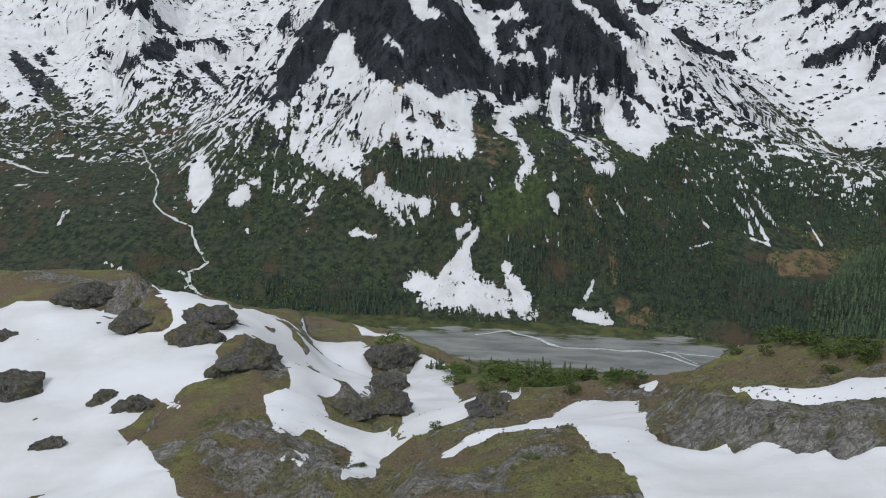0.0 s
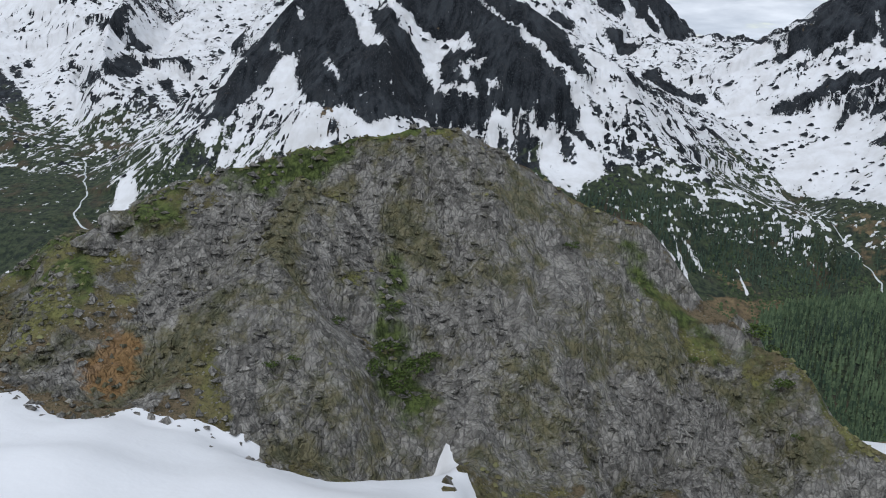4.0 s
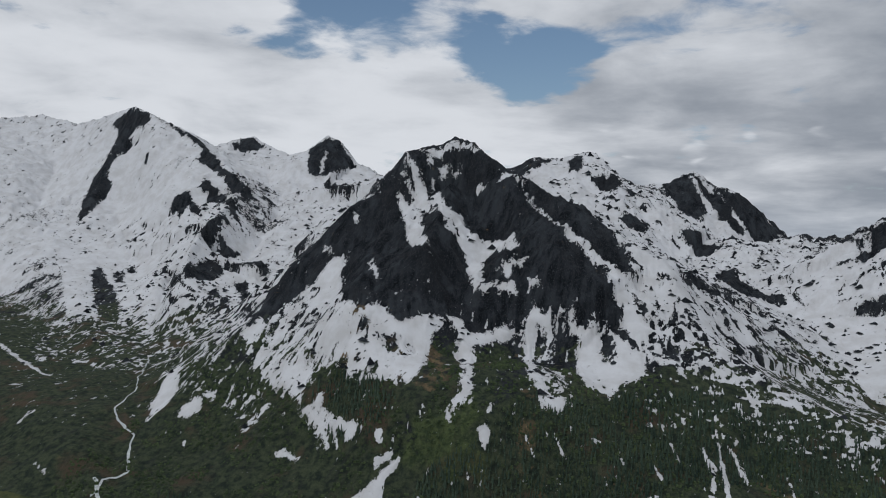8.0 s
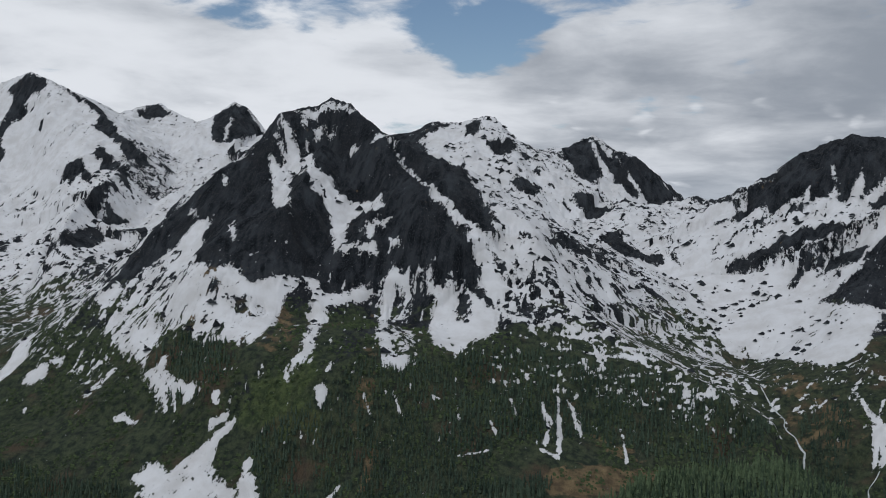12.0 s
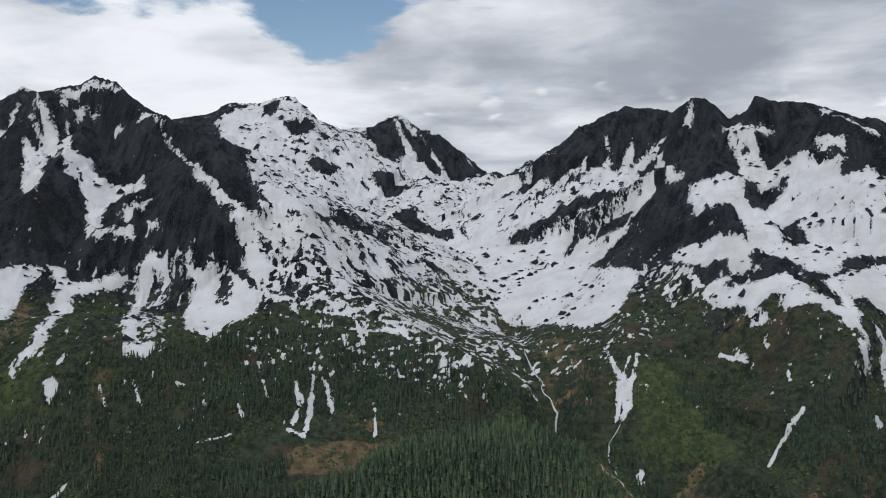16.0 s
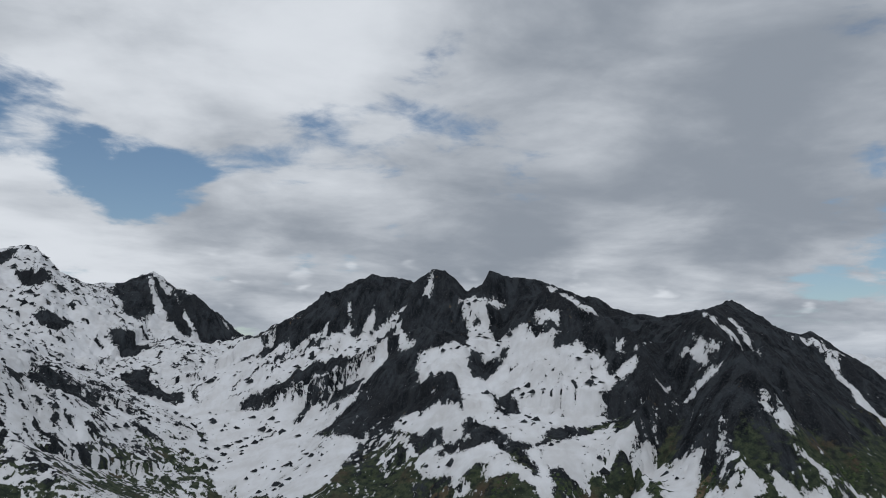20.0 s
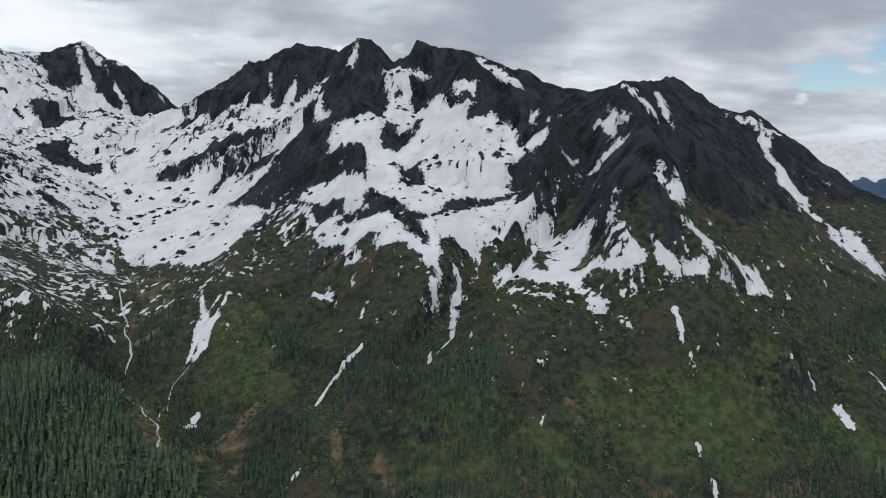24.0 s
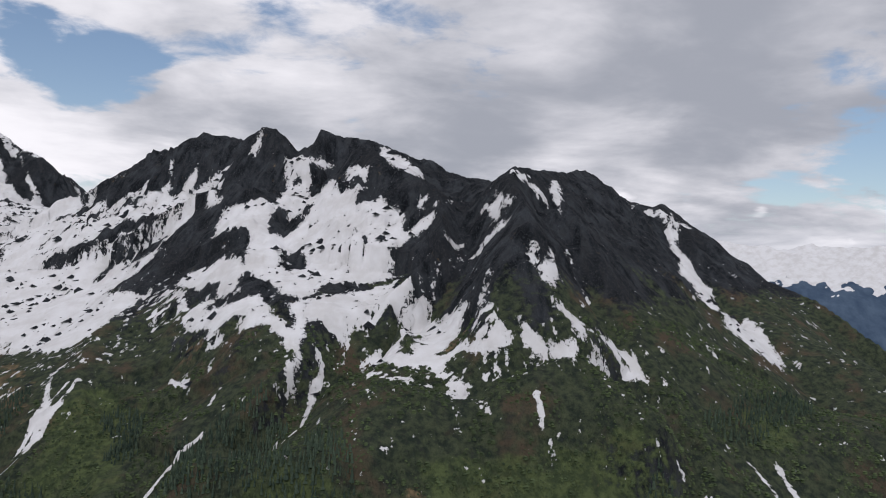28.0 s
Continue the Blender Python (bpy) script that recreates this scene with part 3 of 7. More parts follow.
lie("face foot snow", "white", 0.25, (-148, 1427), (-121, 1454), (-97, 1445), (-82, 1437), (-16, 1493), (-31, 1427), (-81, 1406), (-110, 1407))
lie("face foot snow", "white", 0.25, (-32, 1308), (-59, 1353), (-45, 1412), (-23, 1431), (-9, 1327), (-17, 1312))
lie("green rib", "bare", 0.2, (-14, 1488), (6, 1462), (50, 1338), (42, 1291), (8, 1270), (-27, 1275), (-14, 1327), (-23, 1431))
lie("east couloirs", "white", 0.25, (108, 1543), (122, 1568), (164, 1554), (181, 1559), (195, 1552), (209, 1543), (232, 1557), (244, 1564), (264, 1549), (284, 1542), (308, 1530), (313, 1465), (274, 1432), (260, 1407), (226, 1405), (203, 1467), (198, 1526), (184, 1549), (164, 1552), (163, 1537), (168, 1484), (187, 1431), (208, 1362), (198, 1325), (171, 1318), (142, 1392), (114, 1521))
lie("east couloir scrub", "streaky", -0.1, (122, 1544), (164, 1552), (162, 1518), (208, 1362), (178, 1341), (148, 1428))
lie("rib between", "bare", 0.2, (157, 1549), (183, 1552), (200, 1525), (204, 1468), (226, 1402), (188, 1432), (164, 1505))
lie("rocks", "bare", 0.35, (233, 1553), (249, 1563), (263, 1511), (248, 1500))
lie("west snow", "white", 0.3, (-1606, 2515), (-1464, 2660), (-908, 2455), (-794, 2561), (-350, 1633), (-399, 1629), (-390, 1554), (-435, 1517), (-684, 1733), (-843, 1818), (-968, 1883), (-1009, 1824))
lie("lower west stones", "speckled", 0.1, (-1082, 1908), (-939, 1945), (-740, 1852), (-648, 1933), (-390, 1554), (-407, 1473), (-631, 1657), (-778, 1646), (-864, 1653))
lie("west specks", "speckled", -0.4, (-1086, 1858), (-942, 1911), (-822, 1844), (-612, 1750), (-561, 1560), (-678, 1575), (-748, 1583), (-848, 1677), (-973, 1648))
lie("left rib", "bare", 0.42, (-1680, 3026), (-1766, 3050), (-1774, 3029), (-1710, 2967), (-1682, 2907), (-1679, 2858), (-1695, 2822), (-1679, 2760), (-1607, 2639), (-1549, 2543), (-1553, 2584), (-1565, 2648), (-1605, 2743), (-1598, 2780), (-1612, 2806), (-1653, 2835), (-1664, 2873), (-1648, 2914), (-1611, 2926), (-1643, 2949), (-1631, 2964), (-1592, 2962), (-1582, 2994), (-1609, 3014))
lie("right rib", "bare", 0.42, (-1411, 2949), (-1326, 2920), (-1311, 2933), (-1214, 2835), (-1136, 2759), (-1067, 2735), (-980, 2656), (-937, 2653), (-959, 2643), (-953, 2566), (-1021, 2633), (-1090, 2697), (-1132, 2731), (-1176, 2749), (-1263, 2790), (-1285, 2869), (-1314, 2886), (-1366, 2916))
lie("right rib foot", "bare", 0.25, (-1155, 2614), (-1161, 2675), (-1109, 2660), (-1049, 2616), (-927, 2461), (-888, 2416), (-917, 2407), (-1051, 2580), (-1095, 2574), (-1116, 2626))
lie("top rocks", "bare", 0.25, (-1553, 3002), (-1491, 2982), (-1411, 2949), (-1373, 2920), (-1408, 2930), (-1490, 2980))
lie("buttress", "bare", 0.2, (-1232, 2579), (-1200, 2594), (-1158, 2595), (-1089, 2540), (-1047, 2454), (-1156, 2563), (-1134, 2489), (-1213, 2557))
lie("island rock", "bare", 0.2, (-992, 2325), (-956, 2313), (-883, 2274), (-880, 2259), (-865, 2165))
lie("island rock", "bare", 0.2, (-898, 2268), (-909, 2362), (-894, 2368), (-883, 2291))
lie("island rock", "bare", 0.25, (-1045, 2371), (-979, 2330), (-980, 2322), (-1026, 2348))
lie("slab", "bare", 0.2, (-785, 1945), (-792, 2015), (-799, 2082), (-763, 2088), (-737, 2059), (-736, 2003), (-749, 1951), (-771, 1932))
lie("slab", "bare", 0.25, (-764, 2088), (-714, 2093), (-669, 2131), (-617, 2063), (-702, 2074), (-749, 2074))
lie("slab", "bare", 0.2, (-871, 2247), (-858, 2282), (-837, 2322), (-761, 2118), (-782, 2115))
lie("slab", "bare", 0.2, (-694, 2020), (-675, 2059), (-438, 1651), (-654, 1981))
lie("slab", "bare", 0.2, (-711, 1925), (-702, 1951), (-667, 1921), (-684, 1902))
lie("slab", "bare", 0.2, (-947, 2118), (-777, 1927), (-770, 1913), (-828, 1957))
lie("slab", "bare", 0.2, (-1210, 2274), (-1206, 2311), (-1136, 2213), (-1148, 2192))
lie("slab", "bare", 0.25, (-1210, 2326), (-1201, 2355), (-1158, 2312), (-1177, 2303))
lie("dark rocks", "bare", 0.35, (-1253, 2232), (-1275, 2300), (-1156, 2180), (-1036, 2056), (-946, 1928), (-980, 1905), (-1127, 2068))
lie("dark peak", "bare", 0.18, (-953, 3047), (-994, 3154), (-977, 3196), (-957, 3257), (-927, 3275), (-895, 3259), (-840, 3279), (-859, 3178), (-857, 3096), (-908, 3027))
lie("dark peak gully", "white", 0.2, (-911, 3048), (-922, 3100), (-936, 3190), (-901, 3084), (-899, 3052))
lie("peak foot", "bare", 0.2, (-870, 3015), (-845, 3062), (-666, 2759), (-697, 2773), (-754, 2782))
lie("rim rocks", "bare", 0.25, (-1429, 3346), (-1391, 3379), (-1328, 3364), (-1282, 3361), (-1309, 3279), (-1333, 3232))
lie("slabs and stones", "stony", 0, (-1090, 2143), (-788, 1921), (-447, 1652), (-347, 1618), (-337, 1601), (-363, 1507), (-657, 1772), (-843, 1818))
lie("thin stones", "stony", 0.35, (-1648, 2614), (-1236, 2574), (-892, 2430), (-758, 2490), (-347, 1618), (-447, 1652), (-1090, 2143), (-1142, 1997))
lie("rim rocks", "bare", 0.2, (55, 2663), (65, 2720), (88, 2719), (98, 2620), (85, 2592), (63, 2605))
lie("rim rocks", "bare", 0.25, (123, 2577), (156, 2600), (209, 2578), (198, 2524), (166, 2518))
lie("rim rocks", "bare", 0.3, (-78, 2632), (-36, 2710), (-9, 2715), (-30, 2620))
lie("horn", "bare", 0.15, (324, 2852), (377, 2903), (412, 2918), (450, 2884), (485, 2877), (517, 2808), (540, 2759), (562, 2720), (534, 2693), (495, 2731), (463, 2741), (429, 2653), (381, 2651), (363, 2749), (337, 2771))
lie("horn ridge", "bare", 0.18, (472, 2916), (532, 2852), (608, 2925), (636, 2854), (694, 2934), (617, 2656), (576, 2739), (552, 2767), (520, 2800))
lie("horn gully", "white", 0.12, (405, 2908), (419, 2908), (447, 2840), (487, 2748), (524, 2642), (509, 2659), (462, 2720), (430, 2816))
lie("shelf rocks", "bare", 0.3, (375, 2492), (429, 2555), (493, 2538), (458, 2462), (400, 2471))
lie("shelf rocks", "bare", 0.25, (452, 2187), (469, 2311), (498, 2321), (516, 2256), (544, 2187), (593, 2166), (603, 2143), (563, 2126), (518, 2110), (491, 2158))
lie("shelf rocks", "bare", 0.3, (222, 2424), (296, 2493), (285, 2377), (240, 2393))
lie("bowl stones", "stony", 0.15, (150, 2518), (330, 2743), (599, 2615), (703, 2486), (658, 2121), (497, 2023), (328, 1628), (271, 1658), (228, 1920))
lie("bowl streaks", "streaky", 0.2, (271, 1658), (345, 1657), (434, 1768), (554, 2005), (646, 2021), (635, 1929), (433, 1614), (322, 1586))
lie("bowl streaks", "speckled", -0.02, (322, 1586), (433, 1614), (632, 1900), (619, 1795), (475, 1500), (372, 1501), (307, 1540))
lie("bowl snow", "white", 0.2, (608, 2570), (754, 2219), (842, 2110), (946, 2038), (1005, 1887), (984, 1758), (932, 1695), (880, 1591), (815, 1597), (711, 1814), (678, 1842), (640, 2168))
lie("west crest", "bare", 0.2, (746, 2312), (803, 2218), (840, 2216), (889, 2224), (954, 2259), (1002, 2203), (1049, 2163), (1092, 2092), (1127, 2084), (1156, 2071), (1173, 2040), (1167, 1966), (1172, 1924), (1143, 1825), (1113, 1819), (1072, 1830), (1044, 1850), (1024, 1877), (1004, 1903), (994, 2052), (959, 2063), (923, 2063), (889, 2082), (854, 2094), (819, 2111), (768, 2075), (737, 2088), (806, 2131), (841, 2143), (756, 2178), (710, 2199), (791, 2200))
lie("diagonal streaks", "streaky", 0.45, (757, 2175), (854, 2102), (993, 2048), (1005, 1876), (947, 1924), (883, 1958), (789, 2005), (703, 2058), (686, 2114))
lie("scree tongue", "bare", 0.12, (698, 2049), (787, 2038), (857, 2058), (945, 2016), (948, 1935), (868, 1984), (800, 1998))
lie("scree tongue", "bare", 0.12, (792, 2004), (877, 1967), (941, 1931), (985, 1912), (990, 1910), (944, 1930), (880, 1962))
lie("snow tongue", "white", 0.12, (740, 2078), (819, 2103), (900, 2050), (982, 2018), (983, 1915), (913, 2008), (827, 2041))
lie("scree tongue", "bare", 0.12, (755, 2113), (818, 2125), (860, 2109), (877, 2096), (825, 2107))
lie("snow tongue", "white", 0.12, (854, 2080), (900, 2078), (947, 2082), (954, 2074), (912, 2058), (868, 2027))
lie("snow tongue", "white", 0.12, (802, 2115), (841, 2124), (886, 2119), (891, 2112), (851, 2102))
lie("streaks", "streaky", 0.15, (919, 1861), (999, 1837), (1017, 1795), (975, 1765), (933, 1710), (896, 1763))
lie("gully", "white", 0.15, (1097, 2055), (1120, 2085), (1130, 2074), (1110, 2043))
lie("gully", "white", 0.15, (939, 2124), (948, 2120), (955, 2087), (947, 2092))
lie("gully", "white", 0.15, (980, 2083), (1000, 2096), (1000, 2075), (970, 2018), (942, 2001), (968, 2073))
lie("gully", "white", 0.15, (934, 2085), (947, 2086), (943, 2055), (928, 2058))
lie("gully", "white", 0.15, (1038, 2048), (1051, 2043), (1043, 1894), (1052, 1858), (1033, 1862), (1025, 1896))
lie("gully", "white", 0.15, (886, 2113), (900, 2121), (896, 2084), (886, 2091))
lie("gully", "white", 0.15, (994, 2056), (1042, 2067), (1068, 2069), (1041, 2052), (999, 2043))
lie("slab", "bare", 0.2, (828, 1948), (856, 1973), (877, 1964), (891, 1956), (926, 1944), (963, 1888), (940, 1876), (899, 1917), (876, 1935), (902, 1947), (867, 1954), (835, 1936))
lie("mid rib", "bare", 0.22, (865, 1844), (898, 1861), (939, 1855), (1008, 1885), (1070, 1812), (1059, 1774), (1100, 1695), (1091, 1640), (1071, 1691), (1023, 1733), (995, 1750), (973, 1743), (933, 1707), (905, 1737), (882, 1777))
lie("rib patch", "white", 0.2, (1054, 1836), (1076, 1822), (1062, 1749), (1046, 1716), (1046, 1799))
lie("upper bowl", "white", 0.14, (1169, 2017), (1192, 2009), (1204, 2006), (1220, 1979), (1216, 1935), (1209, 1887), (1225, 1806), (1249, 1719), (1282, 1692), (1271, 1667), (1311, 1660), (1319, 1631), (1341, 1613), (1330, 1573), (1377, 1575), (1461, 1686), (1370, 1554), (1332, 1556), (1307, 1535), (1315, 1523), (1264, 1517), (1220, 1521), (1170, 1467), (1138, 1480), (1124, 1537), (1097, 1584), (1093, 1627), (1101, 1691), (1068, 1723), (1050, 1818), (1071, 1826), (1118, 1818), (1142, 1820), (1172, 1920))
lie("arrow rock", "bare", 0.1, (1148, 1813), (1160, 1790), (1172, 1759), (1185, 1726), (1196, 1737), (1208, 1741), (1190, 1718), (1171, 1722), (1159, 1713), (1131, 1706), (1131, 1743))
lie("bowl rock", "bare", 0.2, (1182, 1931), (1197, 1928), (1196, 1923), (1182, 1924))
lie("bowl rock", "bare", 0.2, (1151, 1641), (1172, 1658), (1183, 1610), (1182, 1596), (1159, 1576), (1144, 1593))
lie("bowl rocks", "bare", 0.3, (1096, 2020), (1115, 2026), (1121, 1980), (1090, 1846))
lie("bowl streaks", "streaky", 0.62, (1240, 1601), (1306, 1629), (1341, 1611), (1324, 1560), (1267, 1556), (1223, 1534))
lie("strip", "white", 0.15, (1217, 1974), (1280, 1986), (1267, 1981), (1227, 1941))
lie("lower snow", "white", 0.28, (1010, 1722), (1052, 1668), (1092, 1609), (1129, 1602), (1105, 1575), (1082, 1579), (1083, 1526), (1064, 1551), (1053, 1603), (1002, 1637), (988, 1707))
lie("lower snow", "white", 0.3, (1004, 1582), (1051, 1569), (1039, 1547), (1075, 1503), (1115, 1487), (1128, 1426), (1159, 1382), (1156, 1336), (1138, 1366), (1115, 1408), (1086, 1424), (1079, 1458), (1051, 1459), (1067, 1421), (1048, 1437), (1038, 1482), (1004, 1557))
lie("lower streaks", "speckled", -0.05, (972, 1726), (1002, 1637), (1014, 1576), (996, 1569), (954, 1584), (892, 1553), (931, 1675))
lie("lower snow", "white", 0.3, (1175, 1459), (1248, 1494), (1309, 1510), (1319, 1434), (1275, 1412), (1240, 1408), (1210, 1393), (1179, 1404), (1167, 1425))
lie("stripe", "white", 0.2, (1153, 1456), (1169, 1464), (1168, 1413), (1162, 1344), (1154, 1314), (1118, 1289), (1139, 1306), (1150, 1338), (1152, 1385))
lie("east face", "bare", 0.2, (1215, 2038), (1242, 2021), (1288, 2014), (1346, 1996), (1389, 1972), (1456, 1945), (1571, 1887), (1848, 2059), (1837, 1914), (2026, 2002), (2110, 1912), (2160, 1850), (1682, 1252), (1586, 1226), (1568, 1302), (1492, 1260), (1435, 1224), (1387, 1248), (1387, 1315), (1370, 1367), (1344, 1344), (1364, 1424), (1341, 1446), (1319, 1434), (1313, 1524), (1305, 1536), (1332, 1556), (1370, 1554), (1461, 1686), (1385, 1575), (1359, 1579), (1330, 1572), (1342, 1614), (1319, 1637), (1311, 1662), (1271, 1664), (1285, 1695), (1250, 1721), (1226, 1816), (1209, 1891), (1217, 1934), (1259, 1980), (1221, 1981))
lie("crest strip", "white", 0.15, (1359, 1988), (1411, 1960), (1423, 1843), (1351, 1691), (1322, 1725))
lie("crest patch", "white", 0.2, (1267, 1773), (1303, 1717), (1287, 1697), (1269, 1715), (1261, 1748))
lie("face patch", "white", 0.2, (1369, 1624), (1380, 1623), (1366, 1588), (1359, 1588))
lie("face patch", "white", 0.2, (1475, 1552), (1471, 1501), (1474, 1455), (1463, 1463), (1464, 1496), (1453, 1464), (1446, 1469), (1451, 1518), (1449, 1549), (1463, 1523))
lie("face strip", "white", 0.15, (1457, 1437), (1439, 1439), (1422, 1470), (1385, 1462), (1391, 1467), (1430, 1470), (1451, 1455))
lie("face patch", "white", 0.2, (1374, 1492), (1422, 1531), (1410, 1517), (1379, 1484))
lie("face patch", "white", 0.2, (1327, 1447), (1361, 1462), (1366, 1460), (1339, 1446))
lie("face strip", "white", 0.12, (1638, 1729), (1644, 1715), (1566, 1499), (1584, 1553), (1576, 1588))
lie("face patch", "white", 0.2, (1500, 1579), (1549, 1609), (1525, 1571), (1493, 1547))
lie("face strip", "white", 0.18, (1446, 1318), (1454, 1309), (1451, 1290), (1482, 1326), (1482, 1306), (1465, 1259), (1453, 1264), (1444, 1281), (1442, 1303))
lie("face strip", "white", 0.1, (1451, 1253), (1478, 1240), (1498, 1223), (1487, 1216), (1459, 1227), (1445, 1251))
lie("face patch", "white", 0.18, (2029, 1997), (2033, 1981), (2066, 1964), (1957, 1843), (1959, 1860))
lie("gully snow", "white", 0.15, (1865, 1884), (1998, 2037), (1970, 1964), (2015, 1991), (1963, 1871), (1940, 1805), (1949, 1777), (1936, 1712), (1957, 1702), (1921, 1644), (1841, 1493), (1974, 1622), (1980, 1576), (1966, 1542), (1933, 1462), (1896, 1428), (1870, 1450), (1845, 1462), (1850, 1490), (1820, 1518), (1886, 1658), (1845, 1626), (1907, 1746), (1924, 1811), (1975, 1929), (1965, 1949), (1867, 1862))
lie("face strip", "white", 0.15, (1534, 1581), (1546, 1579), (1561, 1565), (1558, 1497), (1561, 1550), (1542, 1553))
lie("lower fields", "white", 0.22, (1339, 1444), (1349, 1396), (1362, 1386), (1372, 1344), (1341, 1301), (1322, 1279), (1350, 1271), (1353, 1251), (1384, 1323), (1406, 1349), (1382, 1293), (1381, 1254), (1396, 1235), (1397, 1222), (1374, 1222), (1359, 1224), (1336, 1256), (1317, 1248), (1259, 1258), (1227, 1250), (1240, 1365), (1265, 1380), (1284, 1342), (1319, 1421), (1278, 1395), (1327, 1440))
lie("field rocks", "bare", 0.3, (1288, 1333), (1321, 1368), (1284, 1288), (1275, 1298))
lie("lower field", "white", 0.2, (1406, 1241), (1422, 1225), (1444, 1209), (1470, 1213), (1462, 1191), (1426, 1206), (1408, 1219))
lie("lower strip", "white", 0.18, (1475, 1221), (1496, 1216), (1519, 1221), (1478, 1184), (1486, 1212))
lie("lower strip", "white", 0.15, (1512, 1241), (1570, 1273), (1573, 1219), (1559, 1224), (1535, 1234))
lie("lower flecks", "speckled", -0.3, (1244, 1365), (1259, 1258), (1317, 1248), (1373, 1222), (1391, 1197), (1343, 1191), (1277, 1208), (1222, 1237))
lie("creek bowl flecks", "speckled", -0.6, (679, 1834), (816, 1594), (880, 1588), (931, 1675), (962, 1579), (891, 1494), (810, 1520), (707, 1590))
lie("skirt specks", "speckled", -0.5, (298, 1414), (408, 1467), (537, 1458), (678, 1700), (763, 1589), (829, 1499), (752, 1491), (619, 1342), (539, 1380), (419, 1376), (307, 1367))
lie("skirt specks", "speckled", -0.25, (544, 1482), (678, 1700), (714, 1550), (619, 1370), (563, 1403))
NEAR_SNOW = []


def drift(kind, rough, *points):
    """A snow bank of the near hill (an area of corners x, y), or a stroke of x, y, half width."""
    NEAR_SNOW.append((kind, rough, list(points)))


drift("area", 0.3, (-244.9, 300.4), (-208.5, 300.1), (-176.5, 284.4), (-175.7, 294.5), (-165.4, 295.7), (-145.9, 286.9), (-136.4, 284.2), (-131.3, 283.8), (-126.2, 269.7), (-115.5, 263.1), (-107.0, 266.4), (-107.5, 273.7), (-116.0, 284.2), (-123.8, 291.7), (-120.6, 321.8), (-92.2, 296.0), (-86.9, 384.9), (-61.9, 400.9), (-53.3, 372.2), (-41.8, 288.1), (-42.4, 228.2), (-45.5, 222.9), (-51.4, 203.8), (-55.2, 223.3), (-61.2, 231.3), (-78.9, 276.9), (-87.0, 264.7), (-86.7, 251.4), (-73.6, 218.9), (-83.1, 215.6), (-85.0, 209.5), (-76.5, 192.5), (-85.0, 206.5), (-90.3, 208.8), (-90.6, 195.9), (-94.1, 191.8), (-79.8, 175.5), (-69.1, 161.7), (-61.1, 146.9), (-73.2, 133.2), (-119.8, 151.6), (-153.1, 176.7))
drift("area", 0.3, (-56.5, 200.1), (-46.5, 216.2), (-40.3, 199.5), (-32.0, 202.8), (-18.7, 190.4), (-33.1, 298.7), (-33.9, 353.7), (-29.7, 378.9), (-20.2, 375.1), (-12.6, 358.0), (-11.5, 290.4), (2.3, 208.8), (15.7, 255.6), (6.2, 187.3), (-1.9, 189.0), (-12.8, 186.4), (-19.2, 181.5), (-24.3, 180.2), (-22.6, 160.7), (-27.9, 150.7), (-31.4, 182.7), (-35.9, 183.7), (-42.6, 189.5), (-47.0, 174.0))
drift("area", 0.25, (-78.3, 466.0), (-47.7, 429.8), (-39.3, 412.3), (-63.0, 432.7))
drift("area", 0.3, (-7.5, 139.0), (-2.5, 146.3), (5.2, 153.7), (10.0, 159.4), (19.3, 183.1), (37.2, 198.5), (31.1, 150.5), (28.2, 132.0), (32.1, 126.8), (39.4, 127.2), (40.3, 121.0), (35.6, 100.8), (23.7, 102.0), (21.0, 115.6), (19.4, 135.0), (14.1, 153.1), (5.1, 148.8), (-1.4, 145.3), (-6.4, 138.2))
drift("area", 0.25, (44.3, 140.1), (56.3, 133.9), (72.6, 145.3), (80.5, 136.9), (73.8, 124.5), (61.5, 122.2), (55.9, 126.3), (46.9, 133.2))
drift("area", 0.2, (-43.2, 163.4), (-39.0, 169.6), (-37.6, 155.3))
drift("area", 0.2, (40.0, 203.7), (45.3, 205.2), (42.4, 200.8))
drift("area", 0.3, (34.7, 98.9), (31.3, 112.8), (26.1, 127.0), (24.3, 137.1), (26.5, 154.2), (31.0, 133.1), (44.5, 120.3), (47.3, 115.2), (56.6, 109.0), (60.0, 104.2), (61.9, 99.6), (63.9, 85.8), (37.0, 95.2))
drift("area", 0.25, (61.6, 124.7), (64.1, 125.7), (70.5, 127.7), (76.8, 135.7), (80.0, 135.9), (76.0, 126.4), (70.5, 122.8), (65.9, 123.8))
drift("area", 0.25, (107.1, 126.6), (114.3, 124.8), (122.6, 119.0), (128.6, 117.3), (132.3, 115.5), (124.1, 97.2), (122.3, 104.0), (119.1, 107.8), (115.4, 115.6), (110.2, 121.7))
drift("area", 0.25, (104.5, 126.6), (105.6, 127.1), (113.4, 125.0), (122.2, 118.9), (128.1, 117.5), (131.7, 115.6), (134.5, 115.4), (137.7, 119.3), (142.8, 118.4), (149.9, 120.5), (152.6, 113.2), (157.3, 117.6), (161.5, 120.5), (166.4, 128.2), (168.2, 121.5), (170, 117.5), (172.5, 111), (159.0, 93.1), (139.3, 90.0), (130.3, 93.1), (125.2, 103.3), (119.1, 108.3), (112.1, 117.1), (106.7, 123.2))
drift("area", 0.25, (212.6, 173.0), (214.0, 179.0), (210.4, 196.6), (216.3, 190.6), (222.5, 188.1), (229.9, 184.4), (235.7, 181.6), (240.4, 171.9), (231.9, 160.3), (227.0, 167.8), (218.2, 175.4), (214.5, 174.4))
drift("area", 0.3, (206.7, 215.3), (219.6, 218.6), (177.6, 377.5), (209.1, 311.8), (226.5, 219.2), (220.4, 212.0), (217.5, 208.6), (210.3, 214.2))
